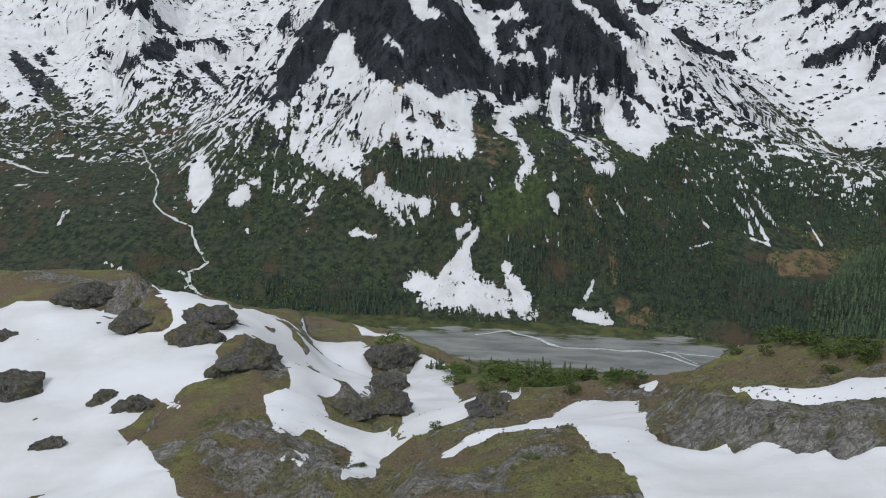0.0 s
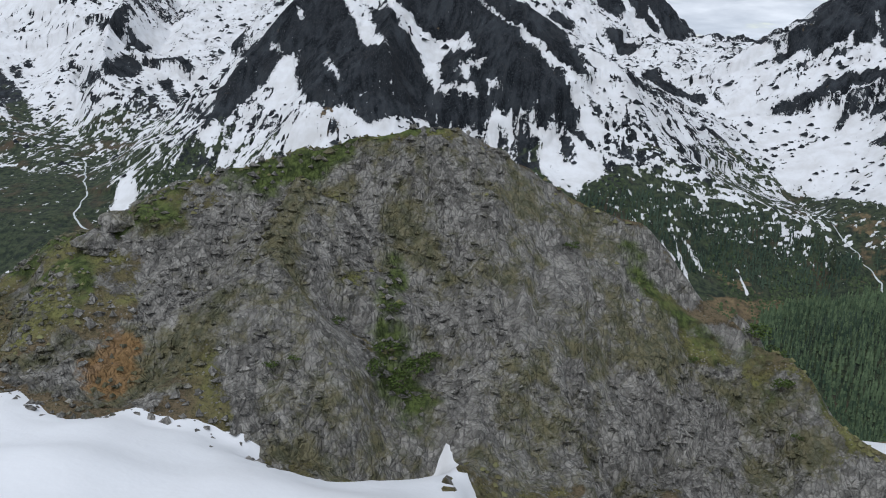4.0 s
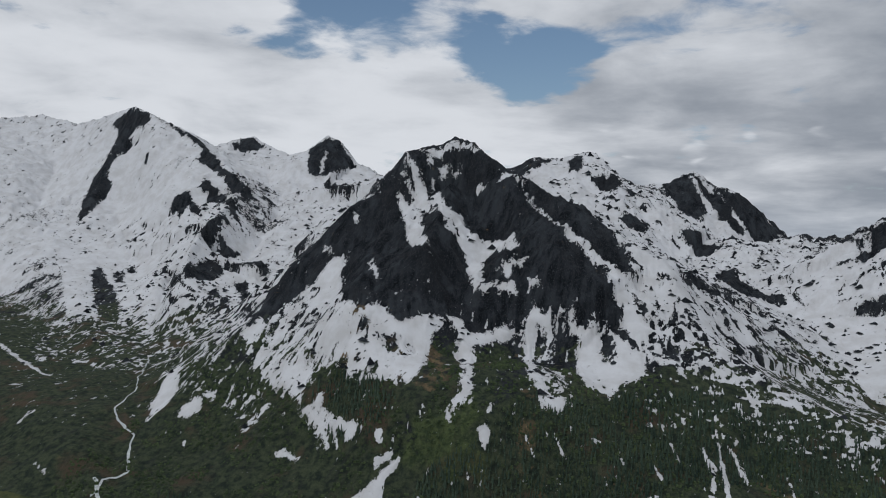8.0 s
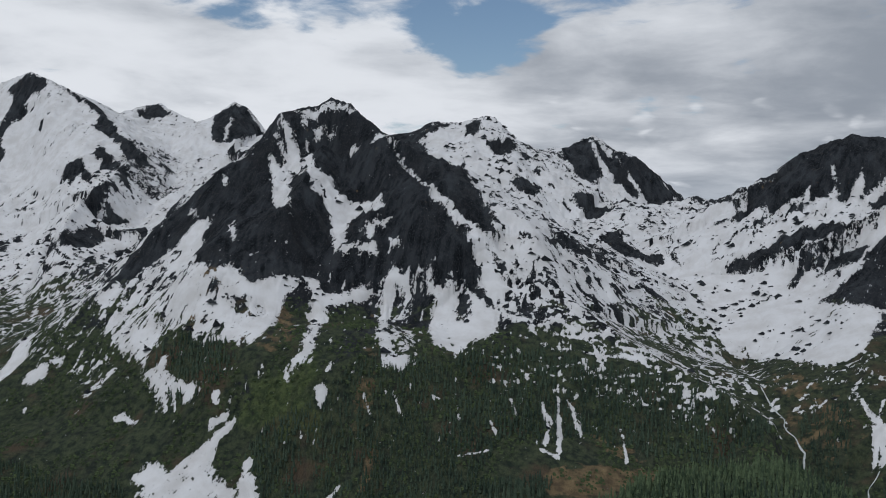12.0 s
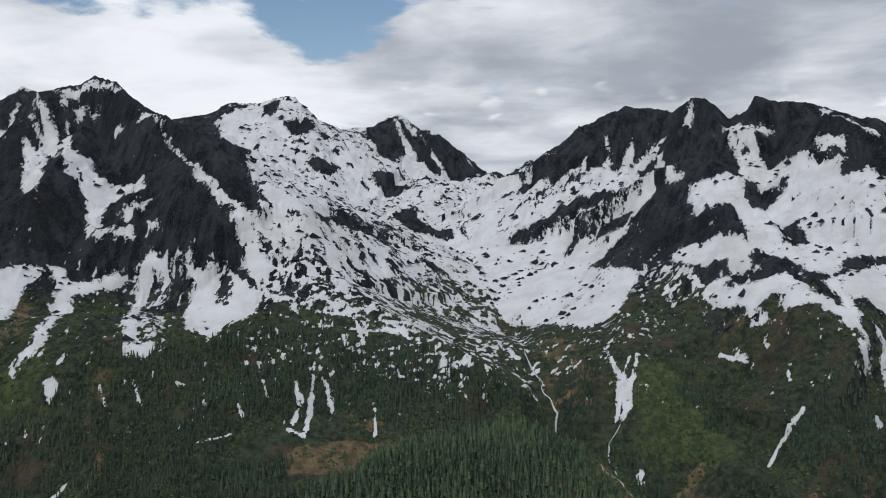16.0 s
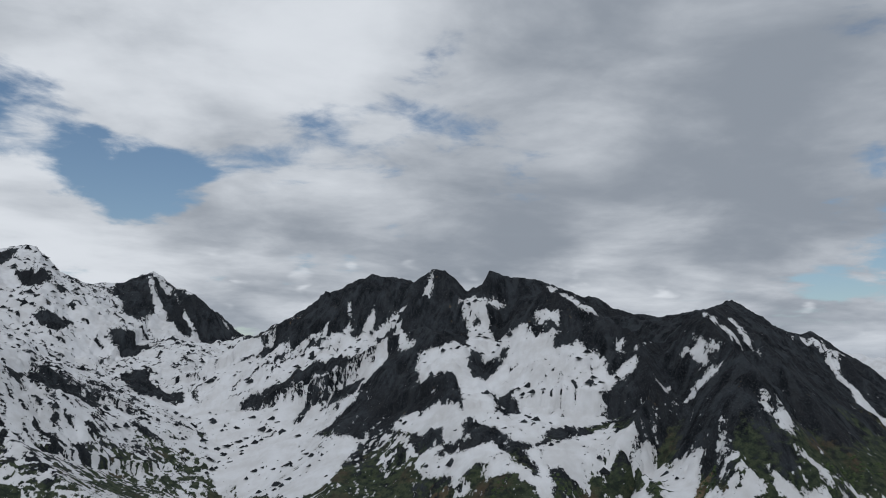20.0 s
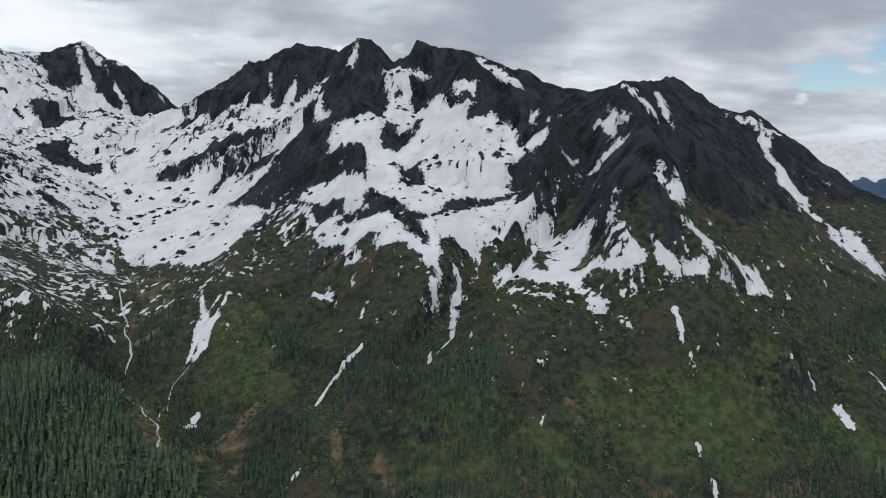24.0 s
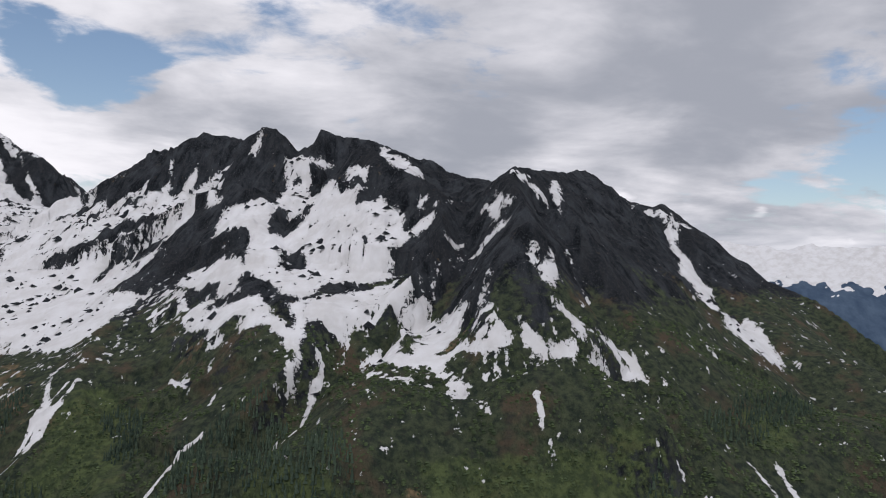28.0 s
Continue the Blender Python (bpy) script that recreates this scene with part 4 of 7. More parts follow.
drift("area", 0.3, (219.6, 207.0), (224.9, 212.8), (230.6, 219.1), (230.4, 275.2), (227.0, 368.6), (245.9, 345.7), (256.3, 293.9), (266.5, 338.8), (279.0, 345.9), (288.3, 294.7), (286.1, 221.2), (278.7, 213.7), (270.1, 212.7), (241.1, 171.8), (230.7, 189.9), (222.2, 201.4))
drift("area", 0.3, (291.4, 220.2), (308.6, 276.7), (318.0, 281.1), (357.6, 389.2), (360.2, 383.6), (290.7, 212.5))
drift("bare", 0.3, (252.9, 321.6), (266.3, 345.1), (266.2, 284.9), (259.3, 284.1))
drift("bare", 0.3, (245.9, 250.2), (253.6, 256.8), (255.6, 250.0), (250.6, 230.8))
drift("bare", 0.3, (221.9, 208.5), (226.4, 214.1), (232.9, 213.6), (229.0, 207.2))
drift("bare", 0.3, (232.9, 223.2), (221.1, 279.2), (236.4, 222.8))
drift("snow", 0.2, (100.9, 89, 0.4), (100.9, 88.8, 0.4))
drift("area", 0.3, (-7.2, 94.4), (-6.1, 97.7), (-2.7, 98.8), (0.1, 102.6), (2.5, 102.9), (3.7, 97.6), (4.7, 92.8))
drift("area", 0.3, (-64.7, 149.5), (-55.9, 146.8), (-51.9, 144.8), (-49.3, 139.8), (-48.9, 135.8), (-52.3, 131.1))
drift("area", 0.3, (-40.3, 125.0), (-42.0, 134.7), (-38.1, 136.2), (-15.1, 97.0))
drift("area", 0.3, (24.7, 101.3), (24.9, 108.4), (49.8, 105.0), (56.5, 97.4), (53.9, 85.2), (43.1, 83.0), (27.0, 88.7))
DRY = [
    (1, [(437, 1210, 17.7), (486, 1211, 21.6), (530, 1242, 13)]),
    (0.8, [(199, 1129, 14.5), (228, 1115, 9.6)]),
    (0.7, [(189, 1221, 7.7), (188, 1170, 7.4)]),
    (1, [(424, 1197, 16.9), (492, 1217, 24.2), (561, 1269, 11.9)]),
    (0.8, [(191, 1130, 14.3), (220, 1108, 9.7)]),
    (0.7, [(765, 1225, 15.9), (779, 1186, 12.6)]),
    (0.7, [(883, 1224, 14.9), (851, 1175, 10)]),
    (0.6, [(1020, 1469, 19.8), (1021, 1469, 19.8)]),
    (0.7, [(435, 1009, 9.6), (436, 1009, 9.6)]),
    (0.7, [(-19, 1424, 12.8), (32, 1322, 10.1)]),
    (0.6, [(470, 1304, 15.2), (531, 1289, 10.5)]),
    (1, [(800, 1239, 16.5), (823, 1145, 12.6)]),
    (0.9, [(864, 1179, 13), (915, 1257, 9.7)]),
    (0.8, [(1002, 1119, 4.8), (1004, 1097, 7.1)]),
    (0.7, [(1048, 1086, 11.8), (1057, 1063, 8.1)]),
    (0.8, [(1316, 1018, 15.5), (1332, 997, 9.5)]),
    (0.8, [(1259, 1086, 15.9), (1260, 1086, 15.9)]),
    (0.8, [(1391, 980, 8.5), (1472, 1010, 16.7)]),
    (0.9, [(1362, 1308, 9), (1335, 1287, 7.3)]),
]
EARTH = [
    (0.5, [(-145, 1421, 23), (-145, 1371, 25)]),
    (0.48, [(1, 1304, 23), (18, 1385, 17)]),
    (0.48, [(153, 1346, 16), (162, 1241, 12)]),
    (0.48, [(765, 1579, 39), (796, 1428, 40)]),
    (0.55, [(902, 1211, 22), (888, 1139, 21)]),
    (0.48, [(1056, 1100, 16), (1052, 1077, 19)]),
    (0.48, [(753, 1206, 20), (780, 1128, 18), (843, 1102, 22)]),
    (0.48, [(1133, 1017, 18), (1190, 1018, 25), (1339, 1001, 26)]),
    (0.55, [(433, 986, 19), (464, 976, 16)]),
    (1.1, [(440, 1214, 24), (500, 1226, 32), (560, 1260, 18)]),
]
LUSH = [
    (1, [(909, 1426, 42.9), (904, 1338, 29.1)]),
    (0.7, [(18, 1243, 32.4), (97, 1234, 23.5)]),
    (1, [(920, 1400, 51.1), (882, 1327, 40.4)]),
    (0.8, [(70, 1280, 24.2), (43, 1244, 24)]),
    (1, [(921, 1343, 44.5), (948, 1249, 20.5)]),
    (1, [(1106, 1085, 41.1), (1160, 1059, 34.9), (1215, 1042, 35)]),
    (1, [(1296, 1097, 37.4), (1412, 1061, 51.2), (1486, 1072, 40), (1560, 1032, 33.9)]),
    (1, [(1717, 1186, 32.3), (1718, 1186, 32.3)]),
]
WOODS = []
WOODS += [
    [(223, 1195, 25.2), (296, 1157, 33.2), (407, 1086, 40.6), (515, 1100, 50.7)],
    [(84, 1185, 19.8), (150, 1191, 20)],
    [(-287, 1137, 24.6), (-204, 1123, 28.9), (-131, 1119, 20.6)],
    [(251, 1182, 28.9), (341, 1129, 31.2), (429, 1082, 35.8), (516, 1098, 29.4), (604, 1143, 33), (670, 1164, 27), (716, 1106, 32.6)],
    [(107, 1206, 21.5), (108, 1206, 21.5)],
    [(925, 1142, 25.5), (970, 1135, 16.9)],
    [(1028, 1191, 20.9), (1029, 1191, 20.9)],
    [(273, 1295, 20.2), (227, 1242, 15.1)],
    [(856, 1287, 12.5), (857, 1287, 12.5)],
    [(1029, 1232, 22.8), (1043, 1141, 14.7)],
    [(1088, 1115, 23.9), (1127, 1098, 26), (1163, 1099, 17.9)],
    [(936, 1126, 22.2), (947, 1140, 16.1)],
]
WOODS += [
    [(833, 1318, 17.7), (861, 1295, 14.4)],
    [(875, 1190, 11.9), (876, 1190, 11.9)],
    [(1066, 1235, 17.4), (1097, 1261, 13.7)],
    [(1022, 1051, 17.2), (1065, 1042, 17.1), (1106, 1021, 16.8)],
    [(1249, 1053, 10.7), (1250, 1053, 10.7)],
    [(1182, 1008, 20.3), (1257, 989, 22.9), (1331, 982, 17.7)],
    [(1379, 1019, 6.1), (1381, 1036, 6.2)],
    [(1437, 995, 18.8), (1505, 989, 28.4), (1562, 975, 33)],
    [(1491, 1056, 10.6), (1498, 1031, 10.5)],
    [(745, 1387, 20.4), (739, 1203, 26.7)],
    [(1652, 1177, 23.3), (1801, 1248, 26.2)],
    [(239, 1154, 41), (356, 1132, 31), (400, 1188, 24)],
]
WOODS += [
    [(225, 1253, 44), (347, 1326, 54), (500, 1362, 50), (603, 1347, 45)],
    [(305, 1376, 33), (413, 1419, 38), (547, 1398, 47), (660, 1384, 47)],
    [(790, 1456, 35), (786, 1369, 28)],
    [(75, 1175, 56), (144, 1230, 59), (191, 1290, 41)],
    [(262, 1185, 68), (292, 1269, 51), (239, 1322, 42)],
    [(-123, 1303, 51), (-68, 1273, 40)],
    [(947, 1395, 22), (961, 1319, 21)],
    [(1066, 1243, 23), (1108, 1259, 24)],
    [(1027, 1158, 21), (1093, 1103, 47), (1153, 1105, 54), (1160, 1083, 40)],
    [(947, 1151, 29), (941, 1102, 27)],
    [(1182, 1034, 39), (1164, 1053, 20)],
    [(1294, 980, 39), (1342, 980, 27)],
]
WOODS += [
    [(1518, 1001, 37), (1537, 967, 36), (1607, 951, 45)],
    [(852, 1300, 21), (854, 1209, 19)],
    [(1506, 1065, 23), (1503, 1034, 15)],
    [(1059, 1040, 32), (1131, 1008, 25), (1221, 1005, 26)],
]
GREEN = []
GREEN += [
    (1, [(97, 282, 10), (112, 252, 10), (128, 218, 8)]),
    (0.8, [(120, 300, 10), (150, 260, 9)]),
    (0.75, [(139, 147, 3.5), (150, 153, 4), (160, 157.5, 3.2)]),
    (0.7, [(120, 139, 5), (132, 143, 5)]),
    (0.7, [(158, 146, 2.0), (159, 138, 3.4), (162, 131, 4.2)]),
    (0.6, [(186, 157, 3), (203, 150, 4), (207, 145, 3)]),
    (1, [(210.6, 207.9, 2.9), (211.6, 207.9, 2.9)]),
    (1, [(172.5, 460.5, 5.5), (216.7, 401.3, 4.6), (271.4, 337.6, 3.6), (308.1, 300.7, 3.7)]),
    (0.8, [(160.2, 134.1, 3), (158, 138.9, 1.8)]),
    (0.5, [(149.4, 125.6, 0.8), (150.4, 125.6, 0.8)]),
    (0.9, [(209.9, 174.3, 2.2), (210.9, 174.3, 2.2)]),
    (0.9, [(103.8, 273.6, 6.2), (107.8, 240.3, 4.5)]),
]
GREEN += [
    (0.5, [(-63.6, 199.1, 3.1), (-62.6, 199.1, 3.1)]),
    (0.8, [(-47.5, 402.4, 5.8), (-46.5, 402.4, 5.8)]),
    (0.7, [(-1.1, 317.4, 4.6), (21.4, 314.3, 4.6)]),
    (0.7, [(81.8, 354.3, 5.8), (82.8, 354.3, 5.8)]),
    (0.8, [(121.6, 132.8, 2.6), (130.3, 140.3, 1.3)]),
    (0.5, [(-69.3, 182.5, 3.6), (-44.8, 185.6, 2.9)]),
    (0.5, [(16.5, 111.8, 1.6), (16.2, 186.7, 2.1)]),
    (0.5, [(72.8, 135, 2.8), (81.1, 111.1, 3.1)]),
    (0.9, [(-5.9, 328.8, 7.2), (21.6, 318.4, 7.9), (33.4, 208.2, 3.7)]),
    (0.8, [(102.3, 246.9, 6.4), (103.3, 246.9, 6.4)]),
    (0.6, [(2.4, 120, 1.8), (14.7, 137, 1.7), (-10.3, 150.3, 1.8)]),
    (0.7, [(88, 136.3, 2.1), (81.3, 111.7, 2.2), (76.5, 101.7, 2.1), (74.3, 89.4, 1.9)]),
]
GREEN += [
    (0.6, [(116.8, 138.3, 2.5), (126.4, 138.9, 2.5), (128.4, 127.9, 2.3)]),
    (1, [(82.1, 141.8, 3.3), (87.2, 119.3, 3.3)]),
    (0.7, [(72.4, 115.6, 2.4), (76.1, 95.7, 2.7)]),
    (0.6, [(15.2, 117.3, 1.7), (16.9, 132.5, 1.5), (37.6, 141.9, 1.5)]),
    (0.5, [(-63.2, 187.1, 3), (-40.5, 168.1, 3.2)]),
    (0.7, [(250.7, 373.2, 4.9), (288.3, 337.8, 4.3), (315.7, 305.9, 3.8), (339.1, 292.4, 4.6)]),
    (0.6, [(223.1, 222.8, 1.6), (196.4, 429.1, 4)]),
]
CREEK_WATER = [
    [(-695, 1678, 1.3), (-640, 1569, 1.3), (-579, 1461, 1.3), (-553, 1363, 1.3), (-514, 1327, 2.0), (-468, 1295, 2.0), (-449, 1255, 2.0), (-417, 1206, 2.0), (-434, 1170, 2.0), (-420, 1143, 2.0), (-429, 1140, 1.9)],
    [(725, 1574, 1), (745, 1481, 0.9), (759, 1426, 0.9), (753, 1377, 1.2), (782, 1258, 0.8), (817, 1220, 1), (825, 1128, 0.9), (853, 1116, 0.7)],
    [(838, 1361, 0.7), (818, 1338, 0.7), (815, 1233, 0.7)],
]
BARE = [
    (1, [(139.1, 134, 4.9), (146, 141.6, 4.5), (149.1, 126.7, 4.5)]),
    (1, [(164.5, 145.8, 7.1), (177.7, 141, 9.4), (190.8, 140.7, 9.8), (200.5, 141.7, 5.5)]),
    (1, [(169.1, 133.9, 8.9), (161.5, 126.4, 4)]),
    (0.9, [(128, 121.6, 2.4), (136.9, 124.7, 3.5)]),
    (1, [(212.5, 171.8, 4.4), (223.7, 163.8, 4.6)]),
    (0.9, [(210.1, 191.4, 2.6), (230.5, 186.7, 1.6)]),
    (1, [(263.3, 253.7, 3.6), (264.3, 253.7, 3.6)]),
    (1, [(-35.2, 225, 8.4), (-40.4, 362, 9.5)]),
    (1, [(-64.6, 224.9, 6.8), (-63.599999999999994, 224.9, 6.8)]),
    (0.8, [(38.3, 134.2, 6.2), (48, 122.9, 5.8)]),
    (0.6, [(4, 112.6, 5.2), (-70.6, 169.4, 6.9), (-41, 154.4, 4.9)]),
    (0.8, [(-59.5, 176.2, 6.9), (-37.9, 173.5, 5.4)]),
    (0.8, [(-8.3, 121, 4.7), (10.1, 128.4, 3.9)]),
    (0.7, [(34.5, 137.5, 4.2), (52.9, 114.2, 3.7)]),
    (0.5, [(88.7, 101.4, 3.5), (101.1, 108.2, 3.8)]),
    (0.5, [(78.2, 91.4, 2.6), (79.2, 91.4, 2.6)]),
    (0.9, [(-53.8, 159.8, 6.6), (-27.3, 160, 7.5)]),
    (0.8, [(12.7, 103.1, 3.8), (24.8, 100.5, 2.9)]),
    (0.7, [(-133.5, 294.4, 9.2), (-131.9, 278, 6.7)]),
    (0.8, [(-210.6, 357.2, 6.8), (-167.5, 322.7, 6), (-132.9, 296.8, 3.6)]),
    (0.5, [(-91.7, 434.6, 7.6), (-90.7, 434.6, 7.6)]),
]
RIVERS = [
    [(-10, 1053, 1.5), (34, 1071, 1.8), (70, 1042, 2.1), (106, 1023, 2.4), (202, 1022, 2.0), (232, 1008, 2.2), (268, 979, 2.4), (340, 973, 2.7), (404, 920, 3.3)],
    [(222, 1019, 1.0), (291, 1017, 0.9), (331, 1008, 0.9), (345, 976, 0.9)],
    [(350, 971, 1.8), (380, 931, 1.7), (405, 917, 1.7)],
    [(232, 1026, 1.0), (268, 987, 0.9)],
    [(-546, 1075, 1.8), (-469, 1079, 1.7), (-367, 1082, 2.5), (-320, 1060, 2.0), (-250, 1025, 2.3), (-196, 983, 2.2)],
    [(-347, 1084, 1.2), (-290, 1040, 1.6), (-251, 1014, 1.5)],
    [(918, 1054, 1.7), (915, 1017, 2.2), (898, 996, 2.7), (866, 953, 3.6), (837, 919, 4.5), (806, 895, 5.4)],
    [(-450, 1172, 2.3), (-421, 1142, 2.2), (-373, 1110, 2.1), (-349, 1071, 2.0)],
]
BOULDERS = [(-135.6, 220.8, 8.4), (-107.0, 183.5, 4.4), (-105.6, 212.2, 4.8), (-93.6, 203.1, 5.2), (-96.6, 276.9, 9.3), (-97.8, 262.1, 8.0), (-68.4, 226.5, 11.9), (-37.2, 212.1, 6.4), (-31.2, 230.9, 7.3), (-43.5, 366.1, 11.2), (-120.9, 271.8, 8.4), (-148.5, 292.8, 10.3), (-163.2, 262.2, 4.8), (263.3, 286.3, 5.5), (251.5, 250.2, 3.6), (-35.8, 295.5, 8.6), (-28.4, 227.7, 7.7), (1.8, 187.4, 6.0)]
LOOSE_BOULDERS = []
LOOSE_BOULDERS += [(95.9, 83.5, 0.4), (112.2, 87.4, 0.5), (91.8, 89.6, 0.3), (88.9, 90.2, 0.4), (69.8, 94.6, 0.7), (109.7, 95.5, 0.4), (105.2, 98.6, 0.3), (116.1, 98.6, 0.9), (89.7, 99.3, 0.4), (114, 99.5, 1.1), (102, 99.9, 0.4), (86.4, 100.3, 0.3), (103.3, 100.6, 0.5), (127.5, 136, 1.1), (127, 136.4, 1.6), (126.4, 137.6, 2.2), (127.7, 138.9, 1.8), (127.9, 138.9, 1.3), (128.3, 139.4, 2), (227, 167, 0.5), (218.6, 176.5, 0.6)]
BENCH_TREES = []
BENCH_TREES += [(210.9, 215.9, 1), (221.8, 223, 1.2), (332.4, 275.2, 1.7), (272.7, 294.9, 1.5), (18.3, 320.7, 3.5), (20, 327.2, 2.6), (14.2, 328, 3.6), (28, 330, 3.1), (10.8, 330.9, 3.8), (39.2, 342.2, 2.7), (44.9, 345.6, 4), (22.6, 346.9, 3.5), (47.8, 347.1, 3.5), (38.3, 348.6, 3.5), (29.4, 349.1, 3.8), (35.9, 349.3, 4), (35.9, 349.3, 2.8), (26.4, 350.9, 4.1), (19.2, 350.9, 2.8), (-7.7, 355.7, 3.4), (-6.4, 357.2, 3.4), (-23.7, 358.8, 3.1), (42.8, 360.1, 2.9), (-1.8, 360.3, 4.2), (-19.7, 360.5, 3.7), (-21.3, 361.4, 2.9), (250.4, 361.7, 2.4), (-6.3, 362.2, 3.4), (-13, 362.5, 4.2), (5.1, 364.5, 3.7)]
BENCH_TREES += [(-1.4, 369.1, 4.3), (174.7, 452.4, 3), (162.5, 458.1, 3.9), (25.9, 480, 4.8), (16.8, 480, 4.1), (5, 480, 4.1), (42.6, 480, 3.8), (55.3, 480, 3.8), (67, 480, 3.5), (-8.6, 480, 3.2), (-15.3, 480, 2.9), (-23.7, 480, 2.9), (31.9, 480, 4.1), (11.7, 480, 3.2)]
SHRUBS = []
SHRUBS += [(93.7, 118.5, 0.5), (91.9, 120.5, 0.6), (89.7, 122.2, 0.9), (149.3, 126, 0.9), (151.4, 126.3, 0.7), (90.6, 127, 0.7), (87, 129.8, 1.1), (88.5, 130.3, 0.9), (158.3, 131.3, 1.4), (160.6, 132.3, 1.7), (154, 134.6, 0.8), (162.5, 134.7, 1.7), (159.3, 135.4, 1.6), (87.3, 136.2, 1.1), (85, 136.7, 0.7), (163.3, 137.3, 1.2), (89.2, 137.9, 1.1), (88.3, 138, 1), (159.3, 138.9, 1.1), (204.7, 142.3, 0.8), (203.7, 147, 1.4), (194, 150.2, 0.8), (178.6, 153.8, 1.1), (-26, 163.1, 1.3), (218.3, 169.3, 1.3), (209.9, 171.8, 1.8), (208.7, 175.8, 2.5), (211.3, 177.2, 2.3), (-11.4, 186.3, 1.7), (90, 187.3, 2.4)]
SHRUBS += [(214.2, 187.9, 1.3), (87.9, 188.1, 2.8), (88.9, 189, 3), (81.8, 189.5, 2.1), (90.8, 192.9, 3.8), (87.5, 198.9, 3.2), (23.5, 205.2, 2.6), (39.3, 205.7, 3.5), (35.8, 209.2, 2.8), (8.4, 209.4, 2.6), (227.1, 209.7, 1.9), (208.7, 209.7, 3.5), (22.5, 211.8, 2), (207, 219.2, 2.5), (101.1, 241, 3.3), (108.6, 242.7, 3.4), (87.4, 250.4, 2.6), (102.8, 252.6, 4.2), (101.6, 258.3, 3.5), (80.7, 258.4, 2.3), (97.2, 260, 4.9), (102.8, 276, 5), (95.5, 277.5, 4), (323.8, 279.1, 2.6), (314.7, 283.1, 2.9), (1.6, 294.4, 4.7), (307.6, 297, 3.7), (301.2, 301.2, 3.8), (13.4, 302.5, 4.7), (291.5, 304.1, 2.8)]
SHRUBS += [(25.6, 306.2, 4.3), (28.5, 307.3, 5.2), (18.2, 308, 2.9), (25.8, 309.2, 2.9), (9.8, 309.2, 4.7), (10.7, 309.6, 4.3), (-10.5, 311.1, 4.8), (25.1, 311.8, 4.6), (5.2, 312, 5.2), (10.6, 313.5, 4.8), (34.4, 315.6, 4.6), (14.7, 317.1, 5.1), (23.8, 317.8, 5.1), (5.3, 318.6, 3.9), (281.3, 319.6, 3.7), (33.4, 322.4, 5.2), (32.3, 322.6, 4), (10.9, 324.6, 4.5), (4.4, 325.9, 4.3), (43.1, 326.5, 4.3), (42.5, 326.9, 5.3), (34.4, 330.4, 3.1), (-10.8, 335.6, 4.1), (56, 340.3, 5.7), (42.4, 340.9, 4), (63.8, 342.4, 4.5), (55.3, 342.8, 4), (6.2, 348.7, 6.1), (260, 352.8, 3.8), (-12.3, 356.6, 5.2)]
SHRUBS += [(-9, 357.3, 4.1), (-19.5, 361.1, 3.7), (241, 369.6, 3.7), (222.3, 371.3, 4.2), (-33.6, 374.5, 4.9), (194.7, 379.6, 3.9), (-45.6, 385.8, 6.7), (201.9, 405.5, 4.7), (158.3, 467.9, 7), (154.1, 471.8, 8.1), (150, 475.3, 8.1), (159.8, 478, 7.5)]


def foot_of(x):
    """Where the valley floor meets the northern slopes."""
    foot = CREEKS["river foot"]
    return np.interp(x, [p[0] for p in foot], [p[1] for p in foot])


def floor_at(x):
    return -420 - 0.03 * np.clip(x, -1500, 2000)


# where the last flank in the east ends: x over y
EAST_END = ((2900, 2560, 2400, 2285, 2190, 2110, 2040, 1990, 1850, 1500), (900, 1300, 1500, 1620, 1800, 1900, 2000, 2080, 2400, 4500))


def height(x, y):
    """The far land: valley floor and the mountains north of it."""
    wx, wy = x + 8 * fractal(x / 70, y / 70, 3, 11), y + 8 * fractal(x / 70, y / 70, 3, 23)
    zr, dr, which = lines_field(RIDGES, wx, wy)
    zv, dv, _ = lines_field(CREEKS, wx, wy)
    share = dv / (dr + dv + 1e-6)
    share = share + 0.10 * np.sin(np.pi * share) * (share - 0.35)
    z = zv + (zr - zv) * share
    rise = np.clip((y - foot_of(x)) / 120, 0, 1)
    z = z + 7.0 * np.exp(-((dr / 22) ** 2)) * np.clip((z + 150) / 150, 0, 1)
    steep = np.clip((z + 250) / 250, 0.15, 1) * rise * (0.3 + 0.7 * np.clip(dr / 70, 0, 1))
    z = z + steep * (22 * (crags(x / 120, y / 150, 5, 31) - 0.6) + 16 * (crags(x / 34, y / 60, 4, 41) - 0.4) + 8.0 * (crags(x / 11, y / 18, 3, 45) - 0.5))
    flat = floor_at(x) + 1.2 * fractal(x / 60, y / 25, 4, 51)
    blend = np.clip((y - foot_of(x) + 15) / 60, 0, 1)
    blend = blend * blend * (3 - 2 * blend)
    z = flat + (np.maximum(z, flat) - flat) * blend
    past = np.clip((x - np.interp(y, EAST_END[1], EAST_END[0]) - 40) / 260, 0, 1)
    return z + (-490 - z) * past * past * (3 - 2 * past), which


def bareness(x, y):
    """Where the near hill is naked rock: 0 to 1."""
    hard = np.zeros(x.shape)
    for v, points in BARE:
        d, w = along(points, x, y)
        hard = np.maximum(hard, v * np.clip(1.5 - d / w, 0, 1))
    return hard


SWELLS = []


def swell(x, y, rise, wide):
    SWELLS.append((x, y, rise, wide))


